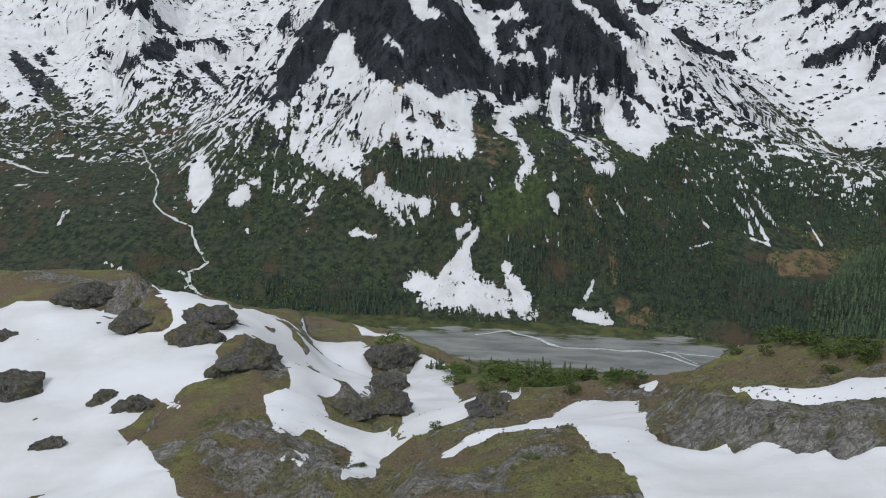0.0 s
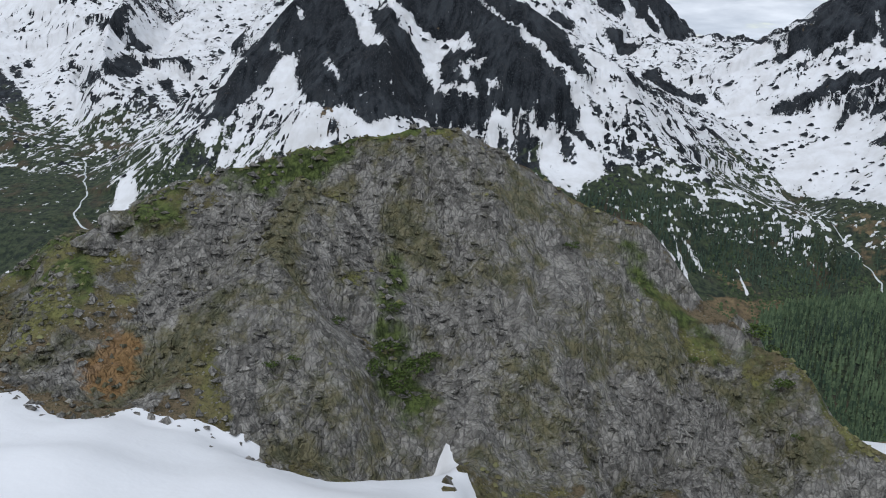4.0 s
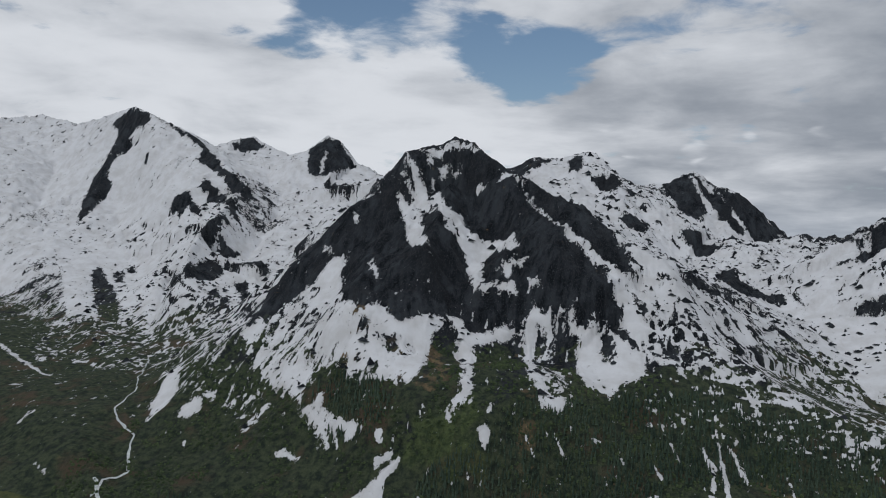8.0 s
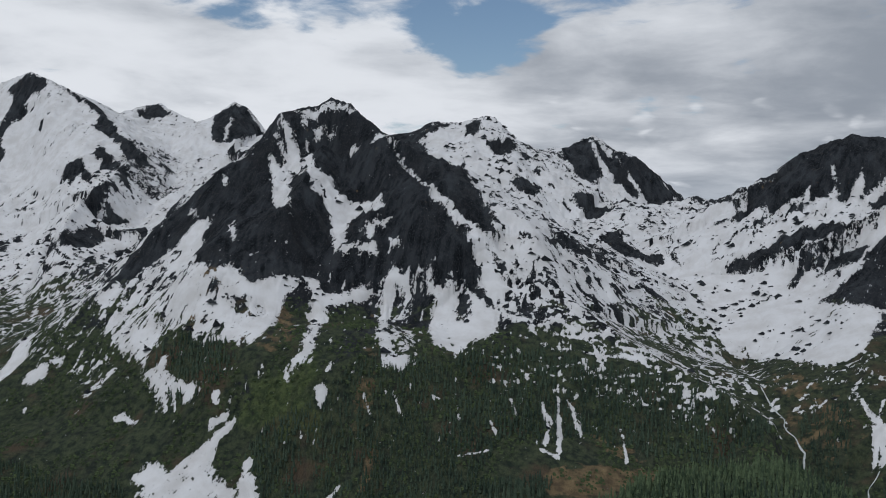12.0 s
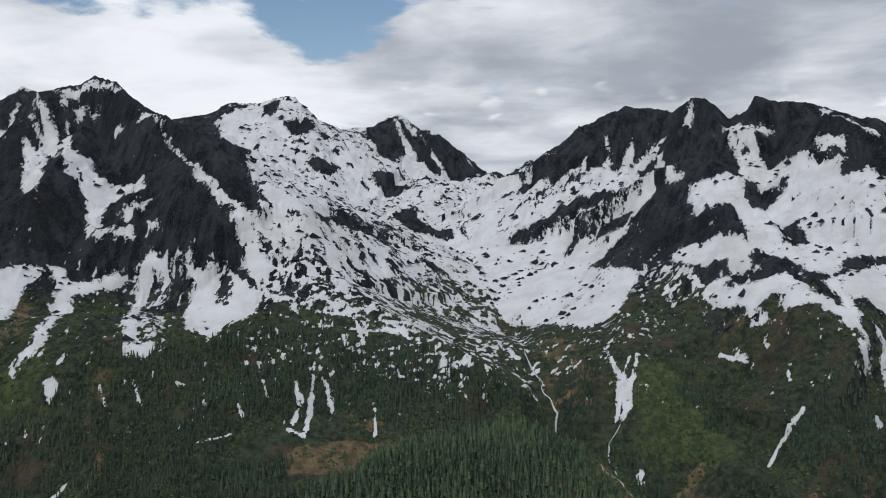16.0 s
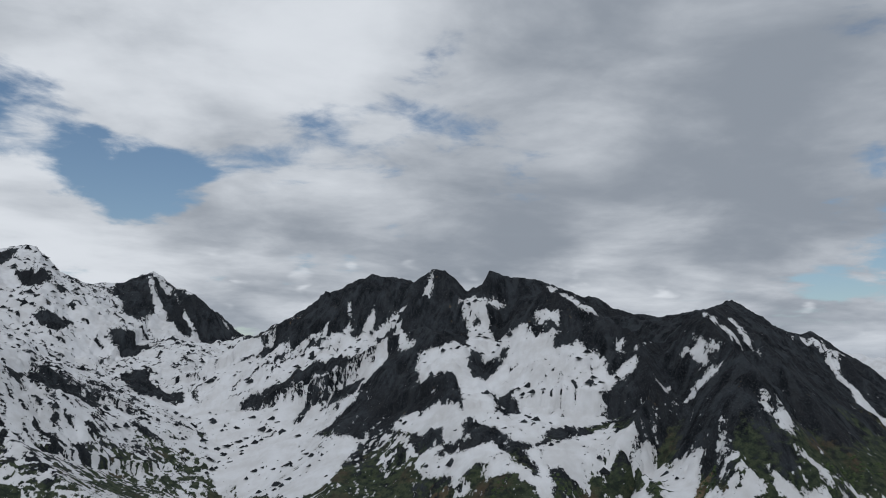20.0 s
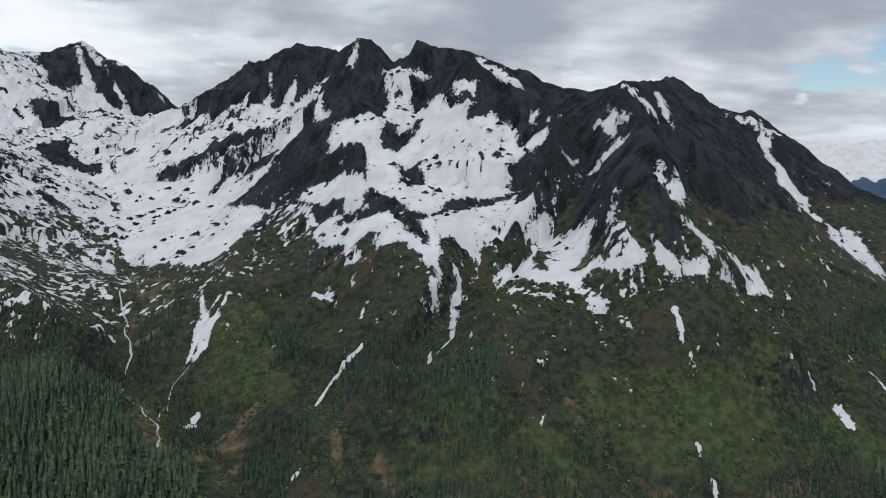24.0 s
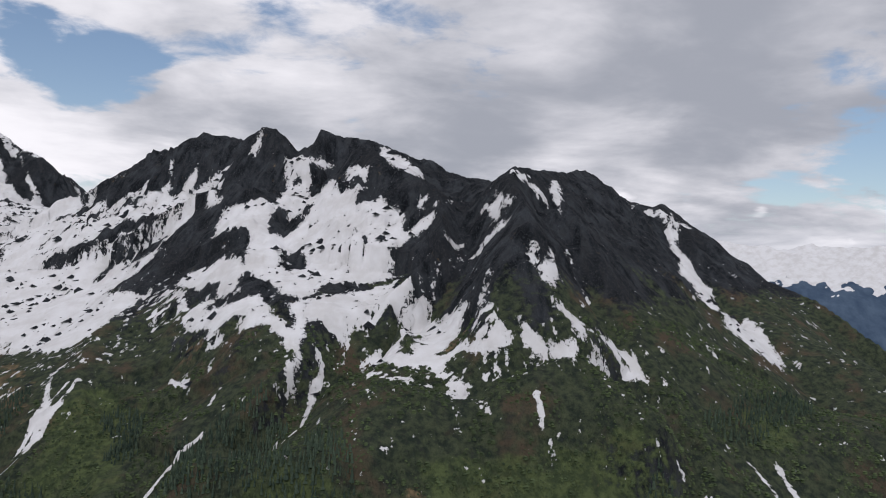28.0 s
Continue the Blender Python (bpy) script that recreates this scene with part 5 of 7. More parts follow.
swell(157.3, 117.6, -2.2, 5)
swell(168, 128, 1.2, 4)
swell(-272.5, 379.2, -4.7, 39.7)
swell(-240.4, 395.1, -5.0, 39.3)
swell(-216.2, 403.7, -4.5, 38.9)
swell(-182.4, 393.8, -6.5, 36.9)
swell(-123.7, 291.9, 2.6, 26.9)
swell(-115.8, 325.5, 2.0, 29.4)
swell(-95.4, 335.2, -7.2, 29.6)
swell(-101.2, 457.4, -3.3, 39.8)
swell(-77.3, 468.2, -1.9, 40.3)
swell(-49.9, 456.8, -5.9, 39.1)
swell(-27.4, 404.6, -4.1, 34.5)
swell(-2.2, 389, -6.4, 33.1)
swell(24.4, 386.7, -6.4, 32.9)
swell(51, 388.7, -8.2, 33.3)
swell(74.7, 375.7, -8.7, 32.6)
swell(100.3, 377.4, -7.1, 33.2)
swell(146.4, 489.1, -11.9, 43.4)
swell(175.9, 480.9, 0.8, 43.5)
swell(201.2, 465.9, -5.8, 43.1)
swell(230, 462.5, -9.0, 43.9)
swell(199.5, 200.1, 3.0, 11.4)
swell(187.8, 235.3, -4.1, 14.4)
swell(203.8, 226.9, -4.8, 13.2)
swell(221.2, 223.3, 0.5, 12.3)
swell(236.3, 421.7, -4.1, 28.5)
swell(256.6, 420.4, -5.6, 28.2)
swell(276.5, 429.8, -8.8, 29)
swell(309.6, 431, -8.5, 29.2)
swell(331.8, 435.6, -7.1, 29.9)
swell(351.7, 430.1, -16.1, 29.8)
swell(375.3, 441.1, -25.2, 31.2)
swell(89.6, 138.2, -0.4, 9.7)
swell(97.6, 139.1, -1.0, 9.9)
swell(108.3, 140.6, 1.3, 10.1)
swell(113.4, 145.7, 1.3, 10.6)
swell(128.1, 146.2, 1.1, 9.1)
swell(139.1, 148.1, 2.1, 9.2)
swell(146.7, 150.8, -1.6, 9.5)
swell(158.7, 155.3, 0.4, 10)
swell(167.4, 159.6, 2.4, 10.5)
swell(175.5, 160.4, -2.3, 10.8)
swell(183, 159.4, 3.7, 10.9)
swell(196.5, 158.1, -1.8, 9)
swell(209.8, 176.8, -0.9, 10.8)
swell(207.5, 147.9, -0.3, 8.3)
swell(217.5, 171.6, -4.1, 10.5)
swell(280.1, 335.6, -6.7, 25.4)
swell(264.1, 258.3, -4.0, 18.8)
swell(-195, 364.1, 2.7, 35.1)
swell(-173, 373.4, -2.1, 35)
swell(-108.6, 381.3, -4.2, 33.7)
swell(-32.4, 479.4, -0.7, 40.8)
swell(-2.6, 477.5, -5.3, 40.6)
swell(31.4, 497.5, -10.0, 42.4)
swell(65.2, 497.2, -3.5, 42.6)
swell(99.8, 502.2, -2.9, 43.5)
swell(102.2, 279.4, 1.5, 25.3)
swell(120.4, 242.2, -0.6, 23)
swell(205.4, 205.6, -5.0, 11.5)
swell(177.3, 406.4, 2.8, 28.2)
swell(258.5, 384.4, -0.6, 25.2)
swell(276.2, 386.3, -5.2, 25.3)
swell(305.9, 395.2, -5.1, 26.2)
swell(326.4, 403, 1.9, 27.1)
swell(318.2, 282.4, 2.1, 16.9)
swell(352.8, 394.4, 4.6, 26.8)
swell(376.9, 407.7, -10.0, 28.5)
swell(134, 145.3, -0.5, 8.7)
swell(230.2, 211.6, -2.1, 14.1)
swell(232, 199.9, -1.4, 13.2)
swell(240.8, 201.4, -1.6, 13.6)
swell(20.6, 326.9, -3.2, 27.8)
swell(55.1, 419.9, -3.0, 36)
swell(79.9, 402.1, -1.6, 34.8)
swell(78.8, 263.5, 3.7, 23.4)
swell(181.8, 245.6, -1.3, 15.5)
swell(254.7, 456.3, -0.7, 31.3)
swell(276.7, 456.8, -4.0, 31.3)
swell(312.2, 456.4, -1.5, 31.4)
swell(308.4, 295, 1.7, 17.8)
swell(431.6, 637.2, -3.5, 48.5)
swell(291.1, 366.7, -3.2, 28.2)
swell(289.2, 319.3, -2.5, 24.4)
swell(-132.4, 465, -1.5, 41.1)
swell(22, 349.3, -1.8, 29.8)
swell(41.9, 210.9, -0.9, 18.3)
swell(67.6, 254.2, -3.3, 22.4)
swell(113.2, 262.1, -0.3, 24.3)
swell(249.2, 271.6, -3.3, 19.4)
swell(111.9, 420.9, -1.6, 37)
swell(-223.2, 366.9, -0.6, 36.5)
swell(263.6, 289, -0.8, 21.2)
swell(93.6, 270.1, -1.0, 21)


def near_height(x, y):
    """The hill under the start of the flight."""
    wx, wy = x + 2.5 * fractal(x / 14, y / 14, 3, 61), y + 2.5 * fractal(x / 14, y / 14, 3, 67)
    zr, dr, _ = lines_field(NEAR_RIDGES, wx, wy)
    zv, dv, _ = lines_field(NEAR_HOLLOWS, wx, wy)
    share = dv / (dr + dv + 1e-6)
    share = share * share * (3 - 2 * share) * 0.5 + share * 0.5
    z = zv + (zr - zv) * share
    hard = bareness(x, y)
    flute = crags((x + 3 * grain(x / 25, y / 25, 73)) / 7.5, y / 40, 3, 75) - 0.5
    z = z + 3.6 * hard * flute
    for sx, sy, rise, wide in SWELLS:
        z = z + rise * np.exp(-((x - sx) ** 2 + (y - sy) ** 2) / (wide * wide))
    return z + (2.0 + 1.2 * hard) * (crags(x / 18, y / 18, 4, 71) - 0.6) + (0.6 + 1.3 * hard) * (crags(x / 4.5, y / 4.5, 3, 77) - 0.5)


def mesh_of(name, verts, faces, material, values=None, smooth=True):
    """One mesh from arrays of places and of quads or triangles."""
    mesh = bpy.data.meshes.new(name)
    verts, faces = np.asarray(verts, np.float32) * UNIT, np.asarray(faces, np.int32)
    used = np.unique(faces)
    back = np.zeros(len(verts), np.int32)
    back[used] = np.arange(len(used))
    verts, faces = verts[used], back[faces]
    side = faces.shape[1]
    mesh.vertices.add(len(verts))
    mesh.vertices.foreach_set("co", verts.ravel())
    mesh.loops.add(faces.size)
    mesh.loops.foreach_set("vertex_index", faces.ravel())
    mesh.polygons.add(len(faces))
    mesh.polygons.foreach_set("loop_start", np.arange(len(faces), dtype=np.int32) * side)
    mesh.polygons.foreach_set("loop_total", np.full(len(faces), side, np.int32))
    mesh.update(calc_edges=True)
    mesh.polygons.foreach_set("use_smooth", np.full(len(faces), smooth))
    for key, value in (values or {}).items():
        mesh.attributes.new(key, "FLOAT", "POINT").data.foreach_set("value", np.asarray(value, np.float32).ravel()[used])
    mesh.materials.append(material)
    return mesh


def grid_faces(rows, columns):
    a = (np.arange(rows - 1)[:, None] * columns + np.arange(columns - 1)[None, :]).ravel()
    return np.stack([a, a + 1, a + columns + 1, a + columns], 1)


def inside(corners, x, y):
    """The distance to the rim of an area: positive within it."""
    rim, within = np.full(x.shape, 1e12), np.zeros(x.shape, bool)
    for (ax, ay), (bx, by) in zip(corners, corners[1:] + corners[:1]):
        dx, dy = bx - ax, by - ay
        t = np.clip(((x - ax) * dx + (y - ay) * dy) / (dx * dx + dy * dy + 1e-9), 0, 1)
        rim = np.minimum(rim, (x - ax - t * dx) ** 2 + (y - ay - t * dy) ** 2)
        within ^= ((ay > y) != (by > y)) & (x < (bx - ax) * (y - ay) / (by - ay + 1e-12) + ax)
    return np.where(within, 1, -1) * np.sqrt(rim)


def far_snow(x, y, ribs=0.0):
    """The snow of the mountains: strokes first, then the larger fields and faces, about 1 for each 7 units from an edge."""
    s = np.clip(snow_amount(x, y, FAR_SNOW, 26.0), -1, 1)
    warp_x, warp_y = x + 5 * fractal(x / 19, y / 19, 3, 201), y + 5 * fractal(x / 19, y / 19, 3, 205)
    rough = 0.7 * fractal(x / 16, y / 22, 3, 209) + 0.55 * fractal(x / 5, y / 8, 2, 213)
    ribs = ribs + np.zeros(x.shape)
    stones = fractal(x / 17, y / 11, 4, 217, 0.6) + 0.5 * grain(x / 70, y / 70, 219)
    specks = 0.8 * fractal(x / 9, y / 6.5, 3, 223, 0.6) + 0.35 * ribs
    for kind, amount, corners in FAR_SHAPES:
        xs, ys = [p[0] for p in corners], [p[1] for p in corners]
        k = np.nonzero((x > min(xs) - 16) & (x < max(xs) + 16) & (y > min(ys) - 16) & (y < max(ys) + 16))[0]
        if not len(k):
            continue
        depth = inside(corners, warp_x[k] * 0.5 + x[k] * 0.5, warp_y[k] * 0.5 + y[k] * 0.5) / 7.0
        if kind in ("white", "bare"):
            value = np.clip(depth + 2.2 * amount * rough[k] + 0.12 * ribs[k], -1, 1)
            s[k] = np.maximum(s[k], value) if kind == "white" else np.minimum(s[k], -value)
            continue
        edge = np.clip(depth + 0.5, 0, 1)
        if kind == "streaky":
            value = np.clip(amount * 2.4 + 1.05 * ribs[k] + 0.75 * rough[k] + 0.35 * (0.2 - stones[k]), -1, 1)
        elif kind == "speckled":
            value = np.clip((amount + specks[k]) * 2.4, -1, 1)
        else:
            value = np.minimum(s[k], np.clip((0.62 + amount - stones[k]) * 2.6, -1, 1))
        s[k] = s[k] + (value - s[k]) * edge
    return s


def snow_amount(x, y, strokes, grit):
    """How much snow lies: above 0 the ground is covered. strokes: (kind, roughness, points of x, y, half width)."""
    s = np.full(x.shape, -1.0)
    rough = 0.55 * fractal(x / grit, y / (1.8 * grit), 3, 83) + 0.5 * fractal(x / (0.34 * grit), y / (0.7 * grit), 3, 89) + 0.25 * grain(x / (0.12 * grit), y / (0.2 * grit), 93)
    for kind, amount, points in strokes:
        widest = 12.0 if kind in ("area", "bare") else max(p[2] for p in points) * 1.9
        xs, ys = [p[0] for p in points], [p[1] for p in points]
        k = np.nonzero((x > min(xs) - widest) & (x < max(xs) + widest) & (y > min(ys) - widest) & (y < max(ys) + widest))[0]
        if not len(k):
            continue
        if kind in ("area", "bare"):
            value = np.clip(inside(points, x[k], y[k]) / 3.0, -1, 1) + amount * 1.1 * rough[k]
            s[k] = np.maximum(s[k], value) if kind == "area" else np.minimum(s[k], -value)
            continue
        d, w, run, side = stripes(points, x[k], y[k])
        total = sum(math.dist(a[:2], b[:2]) for a, b in zip(points[:-1], points[1:]))
        if kind != "flecks" and total > 2 * points[0][2] and max(p[2] for p in points) < 13:
            w = w * np.clip(np.minimum(run, total - run) / (1.6 * w) + 0.4, 0.3, 1)
        if kind == "flecks":
            islands = fractal(x[k] / (0.62 * grit), y[k] / (0.42 * grit), 3, 131, 0.6)
            s[k] = np.minimum(s[k], (1.05 - 0.95 * amount - islands) * 2.6 + 6 * np.clip(d / w - 0.75, 0, 1))
            continue
        w = np.maximum(w * (1 + 0.35 * grain(run / (1.1 * grit), run * 0 + points[0][0], 95)), 0.5)
        value = np.clip((1 - d / w) * 1.6, -2, 1)
        if kind == "streak":
            comb = fractal(side / (0.26 * grit), run / (2.8 * grit), 3, 107)
            value = np.minimum(value, 0.0) + amount * (0.95 * comb + 0.4 * rough[k])
        else:
            scale = min(0.4 * grit, 1.5 + 0.45 * max(p[2] for p in points))
            comb = fractal(side / scale, run / (3.6 * scale), 3, 109)
            value = value - 0.22 * amount + (amount * 0.7 + 0.12) * rough[k] + (amount * 0.9 + 0.12) * comb
        s[k] = np.where(value > 0, np.minimum(s[k], -value), s[k]) if kind == "rock" else np.maximum(s[k], value)
    return s


# ---- materials ----
def surface(name, rough=0.9, specular=0.25):
    material = bpy.data.materials.new(name)
    material.use_nodes = True
    n = Nodes(material.node_tree)
    shader = n.add("ShaderNodeBsdfPrincipled", ins={"Roughness": rough, "Specular IOR Level": specular})
    n.add("ShaderNodeOutputMaterial", ins={0: shader.outputs[0]})
    return material, n, shader


def place(n):
    return n.add("ShaderNodeNewGeometry").outputs["Position"]


def attribute(n, name):
    return n.add("ShaderNodeAttribute", attribute_name=name).outputs["Fac"]


def relief(n, shader, height, distance, strength=1.0):
    bump = n.add("ShaderNodeBump", ins={"Height": height, "Distance": distance, "Strength": strength})
    n.tree.links.new(bump.outputs[0], shader.inputs["Normal"])


def snow_colour(n, p):
    dirt = n.noise(p, 0.03, 7, 0.6)
    streak = n.noise(stretched(n, p, 1.0, 0.25, 0.25), 0.12, 5, 0.6)
    colour = n.mix(n.ramp(dirt, 0.35, 0.7), (0.65, 0.66, 0.68), (0.54, 0.54, 0.545))
    return n.mix(n.math("MULTIPLY", n.ramp(streak, 0.58, 0.8), 0.35), colour, (0.46, 0.44, 0.41))


def mountain_material():
    m, n, shader = surface("mountain_ground", 0.95, 0.15)
    p = place(n)
    long = stretched(n, p, 1.0, 0.45, 0.45)
    rock_n = n.noise(long, 0.045, 8, 0.62)
    fine = n.noise(stretched(n, p, 1.0, 0.5, 0.5), 0.55, 6, 0.7)
    rock = n.mix(n.ramp(n.math("ADD", rock_n, n.math("MULTIPLY", attribute(n, "ribs"), 0.12)), 0.33, 0.67), (0.008, 0.0105, 0.0145), (0.052, 0.060, 0.070))
    rock = n.mix(n.ramp(n.noise(p, 0.012, 4), 0.45, 0.7), rock, (0.022, 0.025, 0.030))
    rock = n.mix(n.math("MULTIPLY", n.ramp(fine, 0.5, 0.66), 0.65), rock, (0.074, 0.081, 0.090))
    scrub_n = n.noise(p, 0.11, 7, 0.62)
    scrub = n.mix(n.ramp(scrub_n, 0.35, 0.65), (0.027, 0.040, 0.030), (0.084, 0.104, 0.060))
    scrub = n.mix(n.ramp(n.noise(p, 0.016, 7, 0.62), 0.52, 0.68), scrub, (0.110, 0.084, 0.058))
    scrub = n.mix(n.math("MULTIPLY", n.ramp(n.noise(p, 0.7, 4), 0.5, 0.8), 0.6), scrub, (0.016, 0.024, 0.017))
    scrub = n.mix(n.math("MULTIPLY", n.ramp(n.math("ADD", attribute(n, "lush"), n.math("MULTIPLY", n.math("SUBTRACT", n.noise(p, 0.025, 6, 0.6), 0.5), 2.2)), 0.35, 0.75), 0.7), scrub, n.mix(n.ramp(scrub_n, 0.35, 0.65), (0.062, 0.090, 0.040), (0.130, 0.172, 0.066)))
    brown = n.mix(n.ramp(n.noise(p, 0.09, 6), 0.35, 0.7), (0.14, 0.105, 0.066), (0.31, 0.225, 0.125))
    veg = n.math("ADD", attribute(n, "veg"), n.math("MULTIPLY", n.math("SUBTRACT", scrub_n, 0.5), 1.1))
    colour = n.mix(n.ramp(veg, 0.35, 0.65), rock, scrub)
    dry = n.math("ADD", attribute(n, "dry"), n.math("MULTIPLY", n.math("SUBTRACT", n.noise(p, 0.05, 7, 0.62), 0.5), 2.6))
    colour = n.mix(n.math("MULTIPLY", n.ramp(dry, 0.4, 0.75), 0.85), colour, brown)
    colour = n.mix(n.math("MULTIPLY", n.ramp(attribute(n, "ribs"), 0.1, 0.9), 0.25), colour, (0.048, 0.049, 0.050))
    # thin snow at the edges of the fields
    ragged = n.math("SUBTRACT", n.noise(stretched(n, p, 1.0, 0.6, 0.6), 0.11, 8, 0.74), 0.5)
    specks = n.math("SUBTRACT", n.noise(p, 0.22, 5, 0.7), 0.5)
    fibres = n.math("SUBTRACT", n.noise(stretched(n, p, 1.0, 0.3, 0.3), 0.3, 5, 0.65), 0.5)
    grit = n.math("ADD", n.math("ADD", n.math("MULTIPLY", ragged, 4.0), n.math("MULTIPLY", fibres, 2.2)), n.math("MULTIPLY", specks, 2.4))
    thin = n.math("ADD", attribute(n, "snow"), grit)
    laid = n.ramp(thin, 0.0, 0.05)
    colour = n.mix(laid, colour, snow_colour(n, p))
    n.tree.links.new(colour, shader.inputs["Base Color"])
    blocks = n.add("ShaderNodeTexVoronoi", ins={"Vector": stretched(n, p, 1.0, 0.5, 0.35), "Scale": 0.16, "Randomness": 1.0}).outputs["Distance"]
    height = n.math("ADD", n.math("MULTIPLY", rock_n, 16.0), n.math("ADD", n.math("MULTIPLY", fine, 5.0), n.math("ADD", n.math("MULTIPLY", scrub_n, 4.0), n.math("MULTIPLY", blocks, 3.5))))
    height = n.math("MULTIPLY", height, n.math("SUBTRACT", 1.0, n.math("MULTIPLY", laid, 0.85)))
    relief(n, shader, height, 1.0, 1.0)
    return m


def snow_material():
    m, n, shader = surface("old_snow", 0.75, 0.3)
    p = place(n)
    dirt = n.noise(p, 0.06, 6, 0.6)
    colour = snow_colour(n, p)
    n.tree.links.new(colour, shader.inputs["Base Color"])
    relief(n, shader, n.math("ADD", n.math("MULTIPLY", dirt, 2.0), n.math("MULTIPLY", n.noise(p, 0.5, 5), 0.25)), 1.0, 0.25)
    return m


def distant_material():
    """Spruce woods and slate on the range over the bay, tinted blue for haze, with old snow on top."""
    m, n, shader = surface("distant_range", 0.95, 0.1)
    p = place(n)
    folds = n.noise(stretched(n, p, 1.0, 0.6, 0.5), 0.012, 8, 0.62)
    # both tones are blue: distance haze is painted into the base colour
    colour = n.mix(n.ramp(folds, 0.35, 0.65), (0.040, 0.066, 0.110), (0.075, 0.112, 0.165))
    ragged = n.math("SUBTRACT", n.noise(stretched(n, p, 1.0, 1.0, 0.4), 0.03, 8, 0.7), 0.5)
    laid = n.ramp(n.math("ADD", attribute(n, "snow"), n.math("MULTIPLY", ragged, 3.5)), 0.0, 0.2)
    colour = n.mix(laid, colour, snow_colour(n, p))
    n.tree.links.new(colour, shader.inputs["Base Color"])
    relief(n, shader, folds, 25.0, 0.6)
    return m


def floor_material():
    m, n, shader = surface("valley_ground", 0.95, 0.2)
    p = place(n)
    long = stretched(n, p, 0.35, 1.4, 1.0)
    bars = n.noise(long, 0.05, 6, 0.6)
    gravel = n.mix(n.ramp(bars, 0.35, 0.65), (0.125, 0.135, 0.13), (0.21, 0.215, 0.205))
    gravel = n.mix(n.math("MULTIPLY", n.ramp(n.noise(p, 1.2, 3), 0.5, 0.8), 0.4), gravel, (0.30, 0.30, 0.29))
    grass_n = n.noise(p, 0.06, 7, 0.62)
    grass = n.mix(n.ramp(grass_n, 0.35, 0.65), (0.030, 0.042, 0.018), (0.085, 0.090, 0.035))
    grass = n.mix(n.math("MULTIPLY", n.ramp(n.noise(p, 0.5, 5), 0.5, 0.75), 0.6), grass, (0.018, 0.026, 0.014))
    edge = n.math("ADD", attribute(n, "gravel"), n.math("MULTIPLY", n.math("SUBTRACT", bars, 0.5), 1.5))
    colour = n.mix(n.ramp(edge, 0.4, 0.6), grass, gravel)
    n.tree.links.new(colour, shader.inputs["Base Color"])
    relief(n, shader, n.math("ADD", n.math("MULTIPLY", grass_n, 1.5), n.math("MULTIPLY", bars, 0.6)), 1.0, 0.7)
    return m


